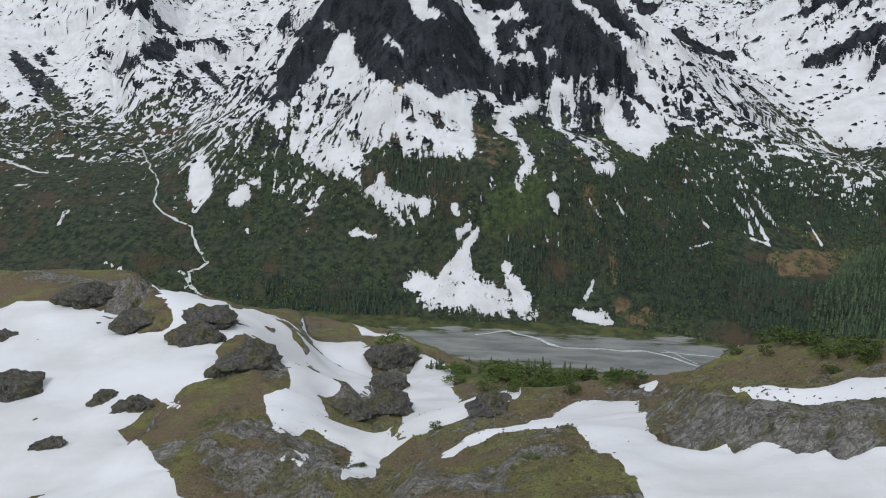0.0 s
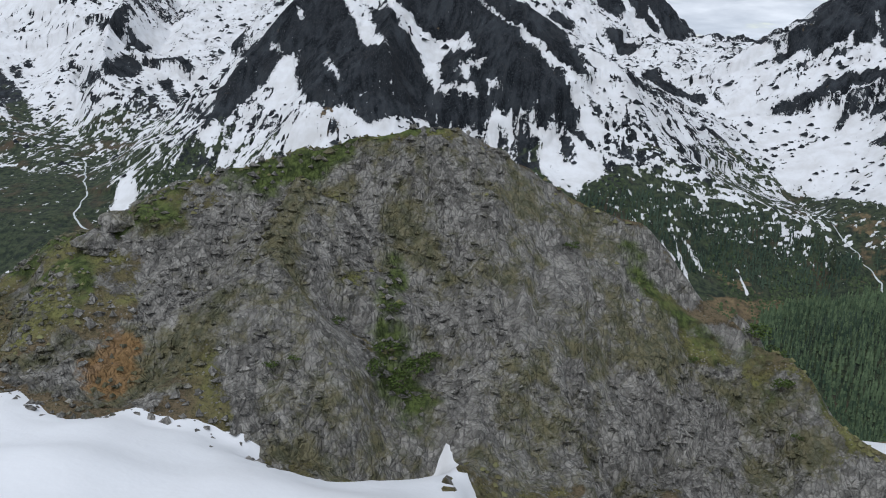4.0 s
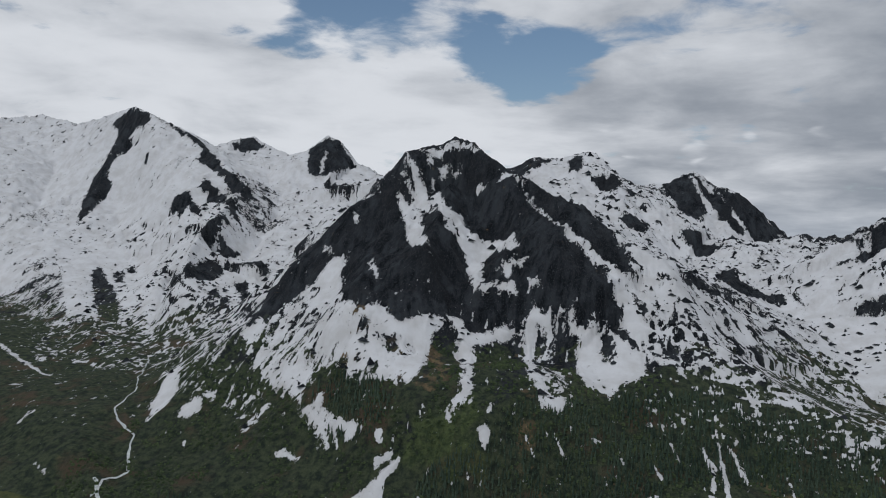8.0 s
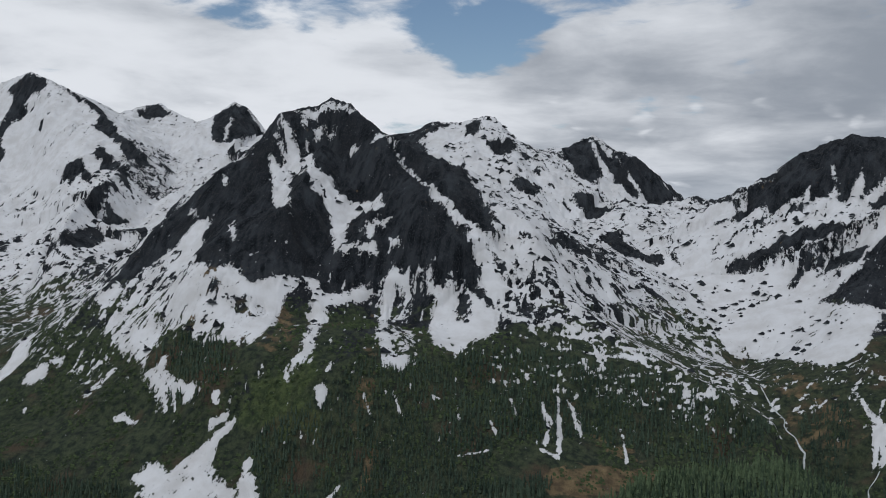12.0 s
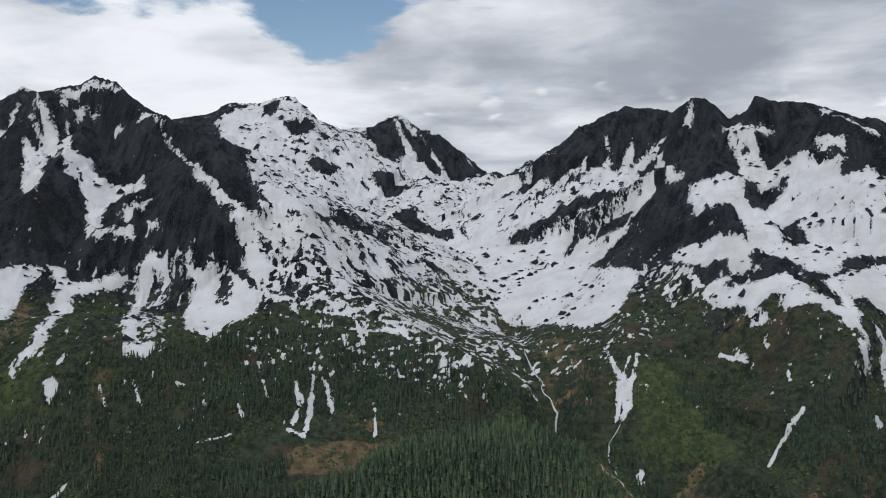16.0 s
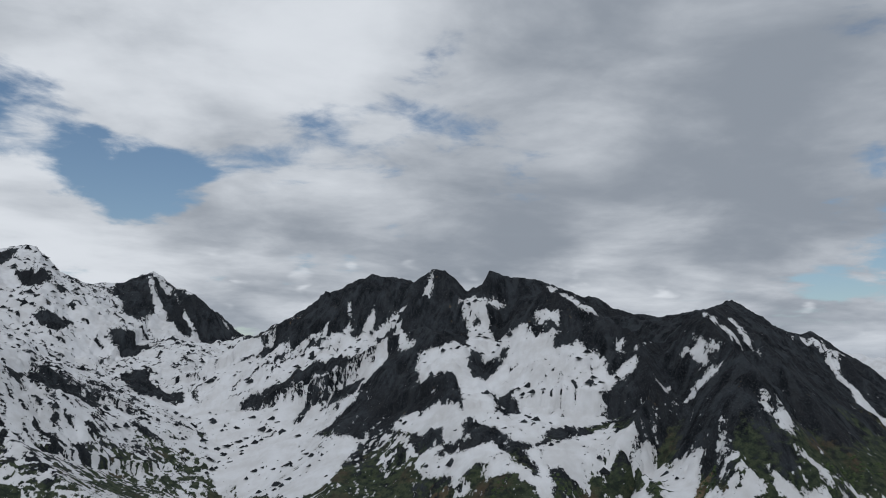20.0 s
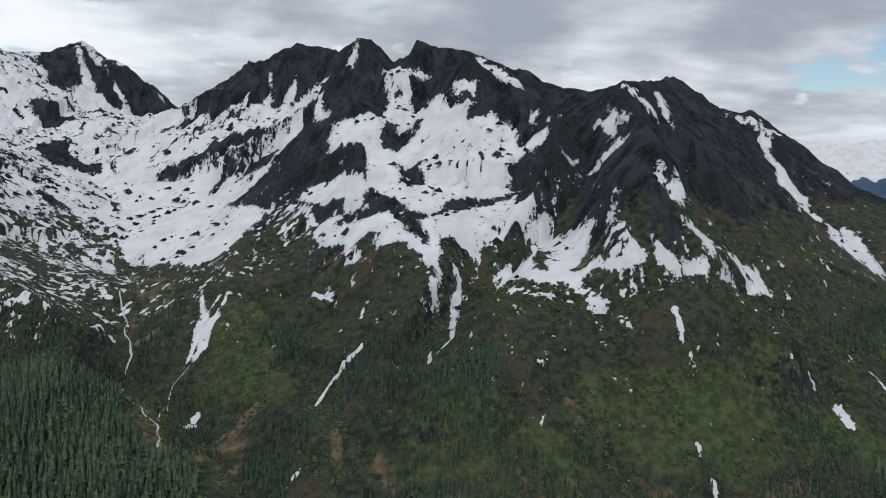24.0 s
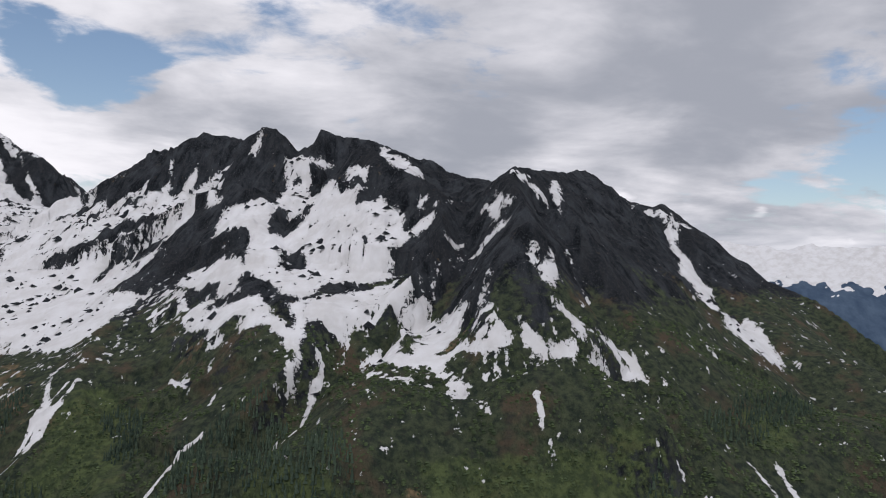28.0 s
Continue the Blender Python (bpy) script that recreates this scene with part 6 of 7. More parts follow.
def hill_material(name="hill_ground", tone=1.0):
    m, n, shader = surface(name, 0.95, 0.15)
    p = place(n)
    warp = n.vec("ADD", p, n.vec("SCALE", n.add("ShaderNodeTexNoise", ins={"Vector": p, "Scale": 0.25, "Detail": 3.0}).outputs["Color"]).outputs[0])
    warp.inputs[1].node.inputs[3].default_value = 1.3
    q = warp.outputs[0]
    crack = n.add("ShaderNodeTexVoronoi", feature="DISTANCE_TO_EDGE", ins={"Vector": stretched(n, q, 1.0, 1.0, 0.22), "Scale": 0.5}).outputs["Distance"]
    crack2 = n.add("ShaderNodeTexVoronoi", feature="DISTANCE_TO_EDGE", ins={"Vector": stretched(n, q, 1.0, 1.0, 0.5), "Scale": 1.9}).outputs["Distance"]
    rock_n = n.noise(p, 0.35, 9, 0.65)
    fine = n.noise(p, 2.6, 6, 0.7)
    rock = n.mix(n.ramp(rock_n, 0.3, 0.7), tuple(tone * v for v in (0.14, 0.133, 0.118)), tuple(tone * v for v in (0.35, 0.335, 0.295)))
    for scale, squash, share in ((0.55, 0.45, 0.45), (1.7, 0.7, 0.6)):
        block = n.add("ShaderNodeTexVoronoi", ins={"Vector": stretched(n, q, 1.0, 1.0, squash), "Scale": scale, "Randomness": 1.0})
        tint = n.add("ShaderNodeSeparateColor", ins={0: block.outputs["Color"]}).outputs[0]
        rock = n.mix(share, rock, n.mix(tint, tuple(tone * v for v in (0.085, 0.082, 0.076)), tuple(tone * v for v in (0.44, 0.425, 0.39))))
    rock = n.mix(n.math("MULTIPLY", n.ramp(fine, 0.5, 0.8), 0.5), rock, tuple(tone * v for v in (0.46, 0.455, 0.44)))
    rock = n.mix(n.math("MULTIPLY", n.ramp(crack, 0.05, 0.0), 0.5), rock, (0.081, 0.076, 0.073))
    rock = n.mix(n.math("MULTIPLY", n.ramp(crack2, 0.09, 0.0), 0.45), rock, (0.100, 0.094, 0.089))
    streaks = n.noise(stretched(n, q, 1.0, 0.18, 0.18), 0.8, 6, 0.62)
    rock = n.mix(n.math("MULTIPLY", n.ramp(streaks, 0.52, 0.7), 0.5), rock, (0.075, 0.072, 0.066))
    moss = n.math("MULTIPLY", n.ramp(n.noise(p, 0.13, 9, 0.72), 0.47, 0.6), 0.8)
    rock = n.mix(moss, rock, n.mix(n.ramp(n.noise(p, 0.9, 5), 0.4, 0.6), (0.085, 0.088, 0.038), (0.17, 0.155, 0.075)))
    turf_n = n.noise(p, 0.22, 8, 0.62)
    turf = n.mix(n.ramp(turf_n, 0.35, 0.65), (0.150, 0.128, 0.066), (0.200, 0.205, 0.072))
    turf = n.mix(n.ramp(n.noise(p, 0.05, 6, 0.6), 0.45, 0.55), turf, (0.170, 0.132, 0.082))
    turf = n.mix(n.math("MULTIPLY", n.ramp(fine, 0.48, 0.62), 0.75), turf, (0.070, 0.066, 0.038))
    stones = n.add("ShaderNodeTexVoronoi", ins={"Vector": p, "Scale": 2.3, "Randomness": 1.0})
    speck = n.math("MULTIPLY", n.ramp(stones.outputs["Distance"], 0.26, 0.2), n.ramp(n.noise(p, 0.12, 4), 0.42, 0.58))
    turf = n.mix(n.math("MULTIPLY", speck, 0.5), turf, (0.380, 0.362, 0.325))
    bush = n.mix(n.ramp(n.noise(p, 1.4, 5), 0.35, 0.65), (0.045, 0.062, 0.022), (0.120, 0.155, 0.048))
    veg = n.math("ADD", attribute(n, "veg"), n.math("MULTIPLY", n.math("SUBTRACT", n.noise(p, 0.16, 9, 0.7), 0.5), 2.6))
    colour = n.mix(n.ramp(veg, 0.42, 0.6), rock, turf)
    green = n.math("ADD", attribute(n, "green"), n.math("MULTIPLY", n.math("SUBTRACT", n.noise(p, 0.2, 6, 0.6), 0.5), 1.3))
    colour = n.mix(n.ramp(green, 0.45, 0.75), colour, bush)
    rusty = n.math("ADD", attribute(n, "rust"), n.math("MULTIPLY", n.math("SUBTRACT", n.noise(p, 0.5, 6, 0.65), 0.5), 1.5))
    colour = n.mix(n.math("MULTIPLY", n.ramp(rusty, 0.5, 0.8), 0.8), colour, (0.30, 0.175, 0.075))
    n.tree.links.new(colour, shader.inputs["Base Color"])
    deep = n.math("ADD", n.math("MULTIPLY", n.math("MINIMUM", crack, 0.25), 3.5), n.math("MULTIPLY", n.math("MINIMUM", crack2, 0.2), 1.6))
    deep = n.math("MULTIPLY", deep, n.ramp(veg, 0.7, 0.4))
    relief(n, shader, n.math("ADD", deep, n.math("ADD", n.math("MULTIPLY", rock_n, 2.4), n.math("ADD", n.math("MULTIPLY", fine, 0.45), n.math("MULTIPLY", speck, 0.2)))), 1.0, 0.9)
    return m


def leaf_material(name, dark, light, rough=0.85):
    m, n, shader = surface(name, rough, 0.2)
    info = n.add("ShaderNodeNewGeometry")
    tone = info.outputs["Random Per Island"]
    colour = n.mix(tone, dark, light)
    colour = n.mix(n.math("MULTIPLY", n.ramp(n.noise(info.outputs["Position"], 0.9, 4), 0.45, 0.7), 0.6), colour, tuple(v * 0.35 for v in dark))
    wide = n.ramp(n.noise(info.outputs["Position"], 0.012, 3), 0.4, 0.65)
    colour = n.mix(n.math("MULTIPLY", wide, 0.35), colour, tuple(v * 1.25 for v in light))
    n.tree.links.new(colour, shader.inputs["Base Color"])
    relief(n, shader, n.noise(info.outputs["Position"], 1.6, 4), 1.0, 0.6)
    return m


def water_material():
    m, n, shader = surface("silty_water", 0.25, 0.5)
    p = place(n)
    foam = n.noise(p, 0.35, 6, 0.6)
    colour = n.mix(n.ramp(foam, 0.35, 0.7), (0.33, 0.37, 0.37), (0.60, 0.62, 0.61))
    n.tree.links.new(colour, shader.inputs["Base Color"])
    relief(n, shader, foam, 0.3, 0.4)
    return m


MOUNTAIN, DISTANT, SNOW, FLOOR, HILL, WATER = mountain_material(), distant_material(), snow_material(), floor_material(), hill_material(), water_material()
SPRUCE = leaf_material("spruce_needles", (0.030, 0.055, 0.035), (0.116, 0.162, 0.086))
DARK_SPRUCE = leaf_material("dark_spruce_needles", (0.022, 0.040, 0.031), (0.072, 0.104, 0.070))
KNOB = hill_material("dark_lichen_rock", 0.5)
TUFT = leaf_material("tussock_grass", (0.080, 0.070, 0.036), (0.20, 0.20, 0.09))
BUSH = leaf_material("alder_bushes", (0.034, 0.054, 0.028), (0.088, 0.122, 0.054))
SHRUB = leaf_material("alder_leaves", (0.030, 0.048, 0.012), (0.10, 0.145, 0.035))

# ---- the land north of the flight: one sheet, cut into floor and mountains ----
CENTRE, COLUMNS, ROWS = (530.0, 130.0), 1060, 760
bearing = np.radians(np.linspace(-52, 57, COLUMNS))
reach = 430 * (4500 / 430) ** (np.linspace(0, 1, ROWS) ** 0.75)
gx = (CENTRE[0] + reach[:, None] * np.sin(bearing)[None, :]).ravel()
gy = (CENTRE[1] + reach[:, None] * np.cos(bearing)[None, :]).ravel()
gz, group = height(gx, gy)
# the way down the slopes, along which scree, gullies and snow run in ribs
shape = (ROWS, COLUMNS)
fall = gz.reshape(shape)
for turn in range(3):
    fall = (np.roll(fall, 3, 0) + np.roll(fall, -3, 0) + np.roll(fall, 3, 1) + np.roll(fall, -3, 1) + fall) / 5
by_row, by_column = np.gradient(fall)
by_row, by_column = by_row / np.gradient(reach)[:, None], by_column / (reach[:, None] * (bearing[1] - bearing[0]))
down_x = -(by_row * np.sin(bearing)[None, :] + by_column * np.cos(bearing)[None, :]).ravel()
down_y = -(by_row * np.cos(bearing)[None, :] - by_column * np.sin(bearing)[None, :]).ravel()
size = np.hypot(down_x, down_y) + 1e-6
steepness = size
down_x, down_y = down_x / size, down_y / size
ribs = np.zeros(gx.shape)
for step in range(-3, 4):
    ribs += grain((gx + down_x * step * 4) / 4.2, (gy + down_y * step * 4) / 4.2, 171) + 0.7 * grain((gx + down_x * step * 5) / 11, (gy + down_y * step * 5) / 11, 173)
ribs *= 0.5 / ribs.std()
cover = far_snow(gx, gy, ribs)
# stray flecks of snow under the snow line, and stones that stand out of the fields
fleck = fractal(gx / 6, gy / 15, 3, 151)
belt = np.clip(1 - np.abs(gz + 215) / 130, 0, 1) * np.clip((gy - foot_of(gx)) / 150, 0, 1)
cover = np.maximum(cover, np.where(belt > 0, (fleck - 1.14 + 0.3 * belt) * 2, -1))
stone = fractal(gx / 9, gy / 8, 3, 157) + 0.45 * grain(gx / 60, gy / 60, 159)
cover = np.where(cover > 0, np.minimum(cover, (1.1 - stone) * 2.2), cover)
knob = (gz.reshape(shape) - fall).ravel()
cover = cover - 0.5 * np.clip(knob / 6, -0.4, 0.5) * np.clip(1.2 - np.abs(cover), 0.1, 1) + 0.12 * ribs * np.clip(1.2 - np.abs(cover), 0, 1)
rim = grain(gx / 40, gy / 40, 97)
veg = np.clip((-150 + 60 * np.clip((gx - 1100) / 350, 0, 1) - gz) / 110 + 0.35 * rim, 0, 1) - np.clip((steepness - 1.2) * 1.2, 0, 0.5)
dry = np.full(gx.shape, -0.2)
lush = np.full(gx.shape, 0.0)
for target, strokes in ((dry, DRY + EARTH), (lush, LUSH)):
    for v, points in strokes:
        d, w = along(points, gx, gy)
        np.maximum(target, v * np.clip(1.5 - d / w, 0, 1), out=target)
bar_d, bar_w = along(GRAVEL, gx, gy)
gravel = np.clip(1.2 - bar_d / np.maximum(bar_w, 1), -1, 1)
bar_d, bar_w = along(EAST_GRAVEL, gx, gy)
gravel = np.maximum(gravel, np.clip(1.2 - bar_d / np.maximum(bar_w, 1), -1, 1))
faces = grid_faces(ROWS, COLUMNS)
is_floor = (gy < foot_of(gx) + 6)[faces[:, 0]]
verts = np.stack([gx, gy, gz], 1)
sheet = {"veg": veg, "lush": lush, "dry": dry, "snow": cover, "ribs": ribs, "gravel": gravel}
names = list(RIDGES)
MASSIFS = {"central": "steep dark pyramid mountain of rock and scrub", "west": "broad snow-laden mountain with dark rock ribs", "north": "snowy back range with scattered dark rock", "east": "long dark rocky mountain with a snowy bowl"}
owner = np.array([list(MASSIFS).index(MASSIF_OF[k]) for k in names])[group][faces[:, 0]]
ground = tagged(new("ground", mesh_of("ground", verts, faces[is_floor], FLOOR, sheet)), "flat valley floor of scrub, grass and grey gravel bars", "valley floor", kind="structure")
depth = (np.clip(cover, -1.2, 1) - 0.85) * 2.6
fill = np.clip(fall.ravel() - gz, 0, 5) * np.clip(cover - 0.5, 0, 0.5) * 2
snowy = np.stack([gx, gy, gz + depth + fill], 1)
white = (cover[faces] > 0.8).any(1)
for k, (side, text) in enumerate(MASSIFS.items()):
    mine = (owner == k) & ~is_floor
    tagged(new("mountain_" + side, mesh_of("mountain_" + side, verts, faces[mine], MOUNTAIN, sheet)), text, "mountain", kind="structure")
    tagged(new("snow_field", mesh_of("snow_field", snowy, faces[mine & white], SNOW)), "old white snow patches and gullies on the %s mountain" % side, "snow", "snow on the mountains", "stuff")

# ---- rocks that stand out of the snow ----
def snow_rocks(name, label, seed):
    r = np.random.default_rng(seed)
    x, y = np.meshgrid(np.arange(-1100, 1900, 13), np.arange(1300, 2950, 13))
    x, y = (v.ravel() + r.uniform(-6, 6, v.size) for v in (x, y))
    lie = fractal(x / 60, y / 40, 3, seed) + 0.5 * r.normal(0, 0.5, x.size)
    x, y = x[lie > 0.3], y[lie > 0.3]
    deep = far_snow(x, y)
    x, y = x[deep > 0.15], y[deep > 0.15]
    z, _ = height(x, y)
    count = len(x)
    base = np.array([(1, 0, 0), (0, 1, 0), (-1, 0, 0), (0, -1, 0), (0, 0, 1)], float)
    tris = np.array([(0, 1, 4), (1, 2, 4), (2, 3, 4), (3, 0, 4)])
    big = 1.2 + 5.6 * r.uniform(0, 1, count) ** 2.5
    jig = base[None] * r.uniform(0.6, 1.4, (count, 5, 1)) + r.normal(0, 0.2, (count, 5, 3))
    place_at = np.stack([x[:, None] + jig[..., 0] * 1.7 * big[:, None], y[:, None] + jig[..., 1] * big[:, None], z[:, None] + (jig[..., 2] * 1.1 - 0.1) * big[:, None]], 2)
    f = (np.arange(count)[:, None, None] * 5 + tris[None]).reshape(-1, 3)
    bare = {"snow": np.full(count * 5, -3.0), "veg": np.zeros(count * 5), "dry": np.full(count * 5, -1.0), "lush": np.zeros(count * 5), "ribs": np.zeros(count * 5)}
    return tagged(new(name, mesh_of(name, place_at.reshape(-1, 3), f, MOUNTAIN, bare, smooth=False)), label, "rocks", kind="stuff")


snow_rocks("snow_field_rocks", "small dark rocks melting out of the snow fields", 191)

# ---- the near hill ----
def spread(*parts):
    return np.concatenate([np.arange(a, b, step) for a, b, step in parts])


nx = spread((-330, 60, 1.9), (60, 235, 0.85), (235, 560, 2.6))
ny = spread((-240, 25, 8), (25, 60, 1.4), (60, 200, 0.9), (200, 320, 1.7), (320, 640, 3.0), (640, 790, 6))
hx, hy = (a.ravel() for a in np.meshgrid(nx, ny))
hz = near_height(hx, hy)
near_cover = snow_amount(hx, hy, NEAR_SNOW, 9.0)
gap = 1.2
slope = np.hypot(near_height(hx + gap, hy) - near_height(hx - gap, hy), near_height(hx, hy + gap) - near_height(hx, hy - gap)) / (2 * gap)
turf = np.clip(1.0 - slope * 0.6 + 0.3 * fractal(hx / 20, hy / 20, 3, 103) - 0.75 * bareness(hx, hy), 0, 1)
green = np.full(hx.shape, 0.0)
for v, points in GREEN:
    d, w = along(points, hx, hy)
    green = np.maximum(green, v * np.clip(1.4 - d / w, 0, 1))
green = np.maximum(green, np.clip((-255 - hz) / 60, 0, 0.75))
rust = np.clip(1.4 - np.hypot((hx - 134) / 3.2, (hy - 124.5) / 4.5), 0, 1)
hill_faces = grid_faces(len(ny), len(nx))
hill = tagged(new("hill", mesh_of("hill", np.stack([hx, hy, hz], 1), hill_faces, HILL, {"veg": turf, "green": green, "rust": rust})), "near alpine hill of grey rock, brown turf and grass", "hill", kind="structure")
thick = np.clip(near_cover, -1.2, 1) * 0.7 + 0.1
level = hz.reshape(len(ny), len(nx))
for turn in range(8):
    level = (np.roll(level, 1, 0) + np.roll(level, -1, 0) + np.roll(level, 1, 1) + np.roll(level, -1, 1) + level) / 5
thick = thick + np.clip(level.ravel() - hz, -1.5, 4) * np.clip(near_cover * 1.4, 0, 1)
white = (near_cover[hill_faces] > -0.2).any(1)
tagged(new("snow_field", mesh_of("snow_field", np.stack([hx, hy, hz + thick], 1), hill_faces[white], SNOW)), "smooth white snow lying in hollows of the near hill", "snow", "snow on the near hill", "stuff")

# ---- forest ----
def conifers(name, spots, label, sides=6, tiers=3, seed=5, needles=None):
    """Spires of stacked, ragged skirts of branches; spots: x, y, z, height."""
    rng = np.random.default_rng(seed)
    spots = np.asarray(spots)
    count = len(spots)
    verts, faces = [], []
    per = sides + 1
    turn = rng.uniform(0, 6.28, count)
    wide = rng.uniform(0.135, 0.20, count)
    leanx, leany = rng.normal(0, 0.02, (2, count))
    for tier in range(tiers):
        low, top = 0.06 + 0.9 / tiers * tier, min(1.0, 0.06 + 0.9 / tiers * (tier + 1.5))
        if tier == tiers - 1:
            top = 1.0
        radius = wide * (1 - 0.8 / tiers * tier)
        block = np.zeros((count, per, 3))
        for k in range(sides):
            a = turn + 6.283 * k / sides + tier * 0.5
            r = radius * spots[:, 3] * rng.uniform(0.75, 1.2, count)
            drop = rng.uniform(-0.04, 0.04, count)
            block[:, k] = np.stack([spots[:, 0] + r * np.cos(a), spots[:, 1] + r * np.sin(a), spots[:, 2] + spots[:, 3] * (low + drop)], 1)
        block[:, sides] = np.stack([spots[:, 0] + leanx * spots[:, 3], spots[:, 1] + leany * spots[:, 3], spots[:, 2] + spots[:, 3] * top], 1)
        base = tier * count * per + np.arange(count)[:, None] * per
        verts.append(block.reshape(-1, 3))
        for k in range(sides):
            faces.append(np.concatenate([base + k, base + (k + 1) % sides, base + sides], 1))
    mesh = mesh_of(name, np.concatenate(verts), np.concatenate(faces), needles or SPRUCE, smooth=False)
    return tagged(new(name, mesh), label, "forest", kind="stuff")


def scatter(areas, spacing, seed, keep=0.0):
    """Places inside ellipse-ended strips (points of x, y, half width), about spacing apart."""
    rng = np.random.default_rng(seed)
    xs = [p[0] + s * p[2] for area in areas for p in area for s in (-1, 1)]
    ys = [p[1] + s * p[2] for area in areas for p in area for s in (-1, 1)]
    x, y = np.meshgrid(np.arange(min(xs), max(xs), spacing), np.arange(min(ys), max(ys), spacing))
    x, y = (v.ravel() + rng.uniform(-0.45, 0.45, v.size) * spacing for v in (x, y))
    ok = np.zeros(x.shape, bool)
    edge = 0.35 * fractal(x / 45, y / 45, 3, seed)
    for area in areas:
        d, w = along(area, x, y)
        ok |= d < w * (1 + edge)
    ok &= grain(x / 22, y / 22, seed + 9) > keep - 1
    return x[ok], y[ok], rng


def wood(name, areas, spacing, tall, label, seed, sides=6, tiers=3, keep=0.0):
    x, y, rng = scatter(areas, spacing, seed, keep)
    z, _ = height(x, y)
    ok = np.ones(x.shape, bool)
    for bar in (GRAVEL, EAST_GRAVEL):
        d, w = along(bar, x, y)
        ok &= d > w * 0.95
    if areas is WOODS:
        ok &= far_snow(x, y) < -0.2
        ok &= ((x - 492) / 85) ** 2 + ((y - 1225) / 38) ** 2 > 1
    ok &= np.abs(x - CLEARING[0]) / 22 + np.abs(y - CLEARING[1]) / 9 > 1
    tall = tall * rng.uniform(0.5, 1.3, len(x)) * (1 + 0.2 * grain(x / 60, y / 60, seed))
    return conifers(name, np.stack([x, y, z - 0.3, tall], 1)[ok], label, sides, tiers, seed, DARK_SPRUCE if areas is WOODS else SPRUCE)


def thicket(name, label, seed):
    """Low rounded bushes all over the lower slopes."""
    rng = np.random.default_rng(seed)
    x, y = np.meshgrid(np.arange(-500, 2000, 5.4), np.arange(900, 1480, 5.4))
    x, y = (v.ravel() + rng.uniform(-4, 4, v.size) for v in (x, y))
    z, _ = height(x, y)
    far_in = y - foot_of(x)
    ok = (far_in > 8) & (far_in < 420) & (z < -190 + 40 * grain(x / 50, y / 50, seed)) & (fractal(x / 38, y / 38, 3, seed) > -0.15)
    ok &= far_snow(x, y) < -0.25
    x, y, z = x[ok], y[ok], z[ok]
    size = 0.9 + 2.6 * rng.uniform(0, 1, len(x)) ** 1.8
    turn = rng.uniform(0, 6.28, len(x))
    verts, faces = [], []
    for k in range(5):
        for radius, up in ((1.0, -0.1), (0.75, 0.75)):
            a = turn + 1.2566 * k + up
            r = size * radius * rng.uniform(0.7, 1.25, len(x))
            verts.append(np.stack([x + r * np.cos(a), y + r * np.sin(a), z + size * up * rng.uniform(0.8, 1.1, len(x))], 1))
    verts.append(np.stack([x, y, z + size * 1.15], 1))
    count = len(x)
    base = np.arange(count)
    for k in range(5):
        a, b, c, d = (2 * k) * count + base, (2 * ((k + 1) % 5)) * count + base, (2 * ((k + 1) % 5) + 1) * count + base, (2 * k + 1) * count + base
        faces += [np.stack([a, b, c], 1), np.stack([a, c, d], 1), np.stack([d, c, 10 * count + base], 1)]
    mesh = mesh_of(name, np.concatenate(verts), np.concatenate(faces), BUSH, smooth=False)
    return tagged(new(name, mesh), label, "bushes", kind="stuff")


thicket("alder_thicket", "dark green alder bushes on the lower mountain slopes", 29)
wood("spruce_forest", FOREST, 5.9, 17.0, "dense dark green spruce forest on the valley floor", 7, 7, 4, keep=0.12)
wood("slope_forest", WOODS, 6.0, 12.0, "dark conifer stands on the lower mountain slopes", 8, 5, 3, keep=0.35)

# ---- rivers and creeks ----
def ribbon(name, points, label, lift=0.5, seed=3):
    """A stream as a strip that follows the ground; points: x, y, half width."""
    line = []
    for a, b in zip(points[:-1], points[1:]):
        steps = max(2, int(math.hypot(b[0] - a[0], b[1] - a[1]) / 5))
        line += [[a[i] + (b[i] - a[i]) * k / steps for i in range(3)] for k in range(steps)]
    line = np.array(line + [list(points[-1])[:3]], float)
    line[:, 0] += 3.0 * fractal(line[:, 0] / 22, line[:, 1] / 22, 3, seed)
    line[:, 1] += 2.0 * fractal(line[:, 0] / 22, line[:, 1] / 22, 3, seed + 5)
    way = np.gradient(line[:, :2], axis=0)
    way /= np.linalg.norm(way, axis=1)[:, None] + 1e-9
    wide = line[:, 2] * (1 + 0.45 * fractal(line[:, 0] / 12, line[:, 1] / 12, 2, seed + 9))
    rows = []
    for f in (-1, -0.35, 0.35, 1):
        x, y = line[:, 0] - way[:, 1] * wide * f, line[:, 1] + way[:, 0] * wide * f
        rows.append(np.stack([x, y, height(x, y)[0] + lift - 0.25 * abs(f)], 1))
    count = len(line)
    mesh = mesh_of(name, np.stack(rows, 1).reshape(-1, 3), grid_faces(count, 4), WATER)
    return tagged(new(name, mesh), label, "river", kind="structure")


for points in RIVERS:
    ribbon("river", points, "braided milky glacial river channel on grey gravel")
for points in CREEK_WATER:
    ribbon("creek", points, "white tumbling mountain creek in its stony bed", 0.9, 8)

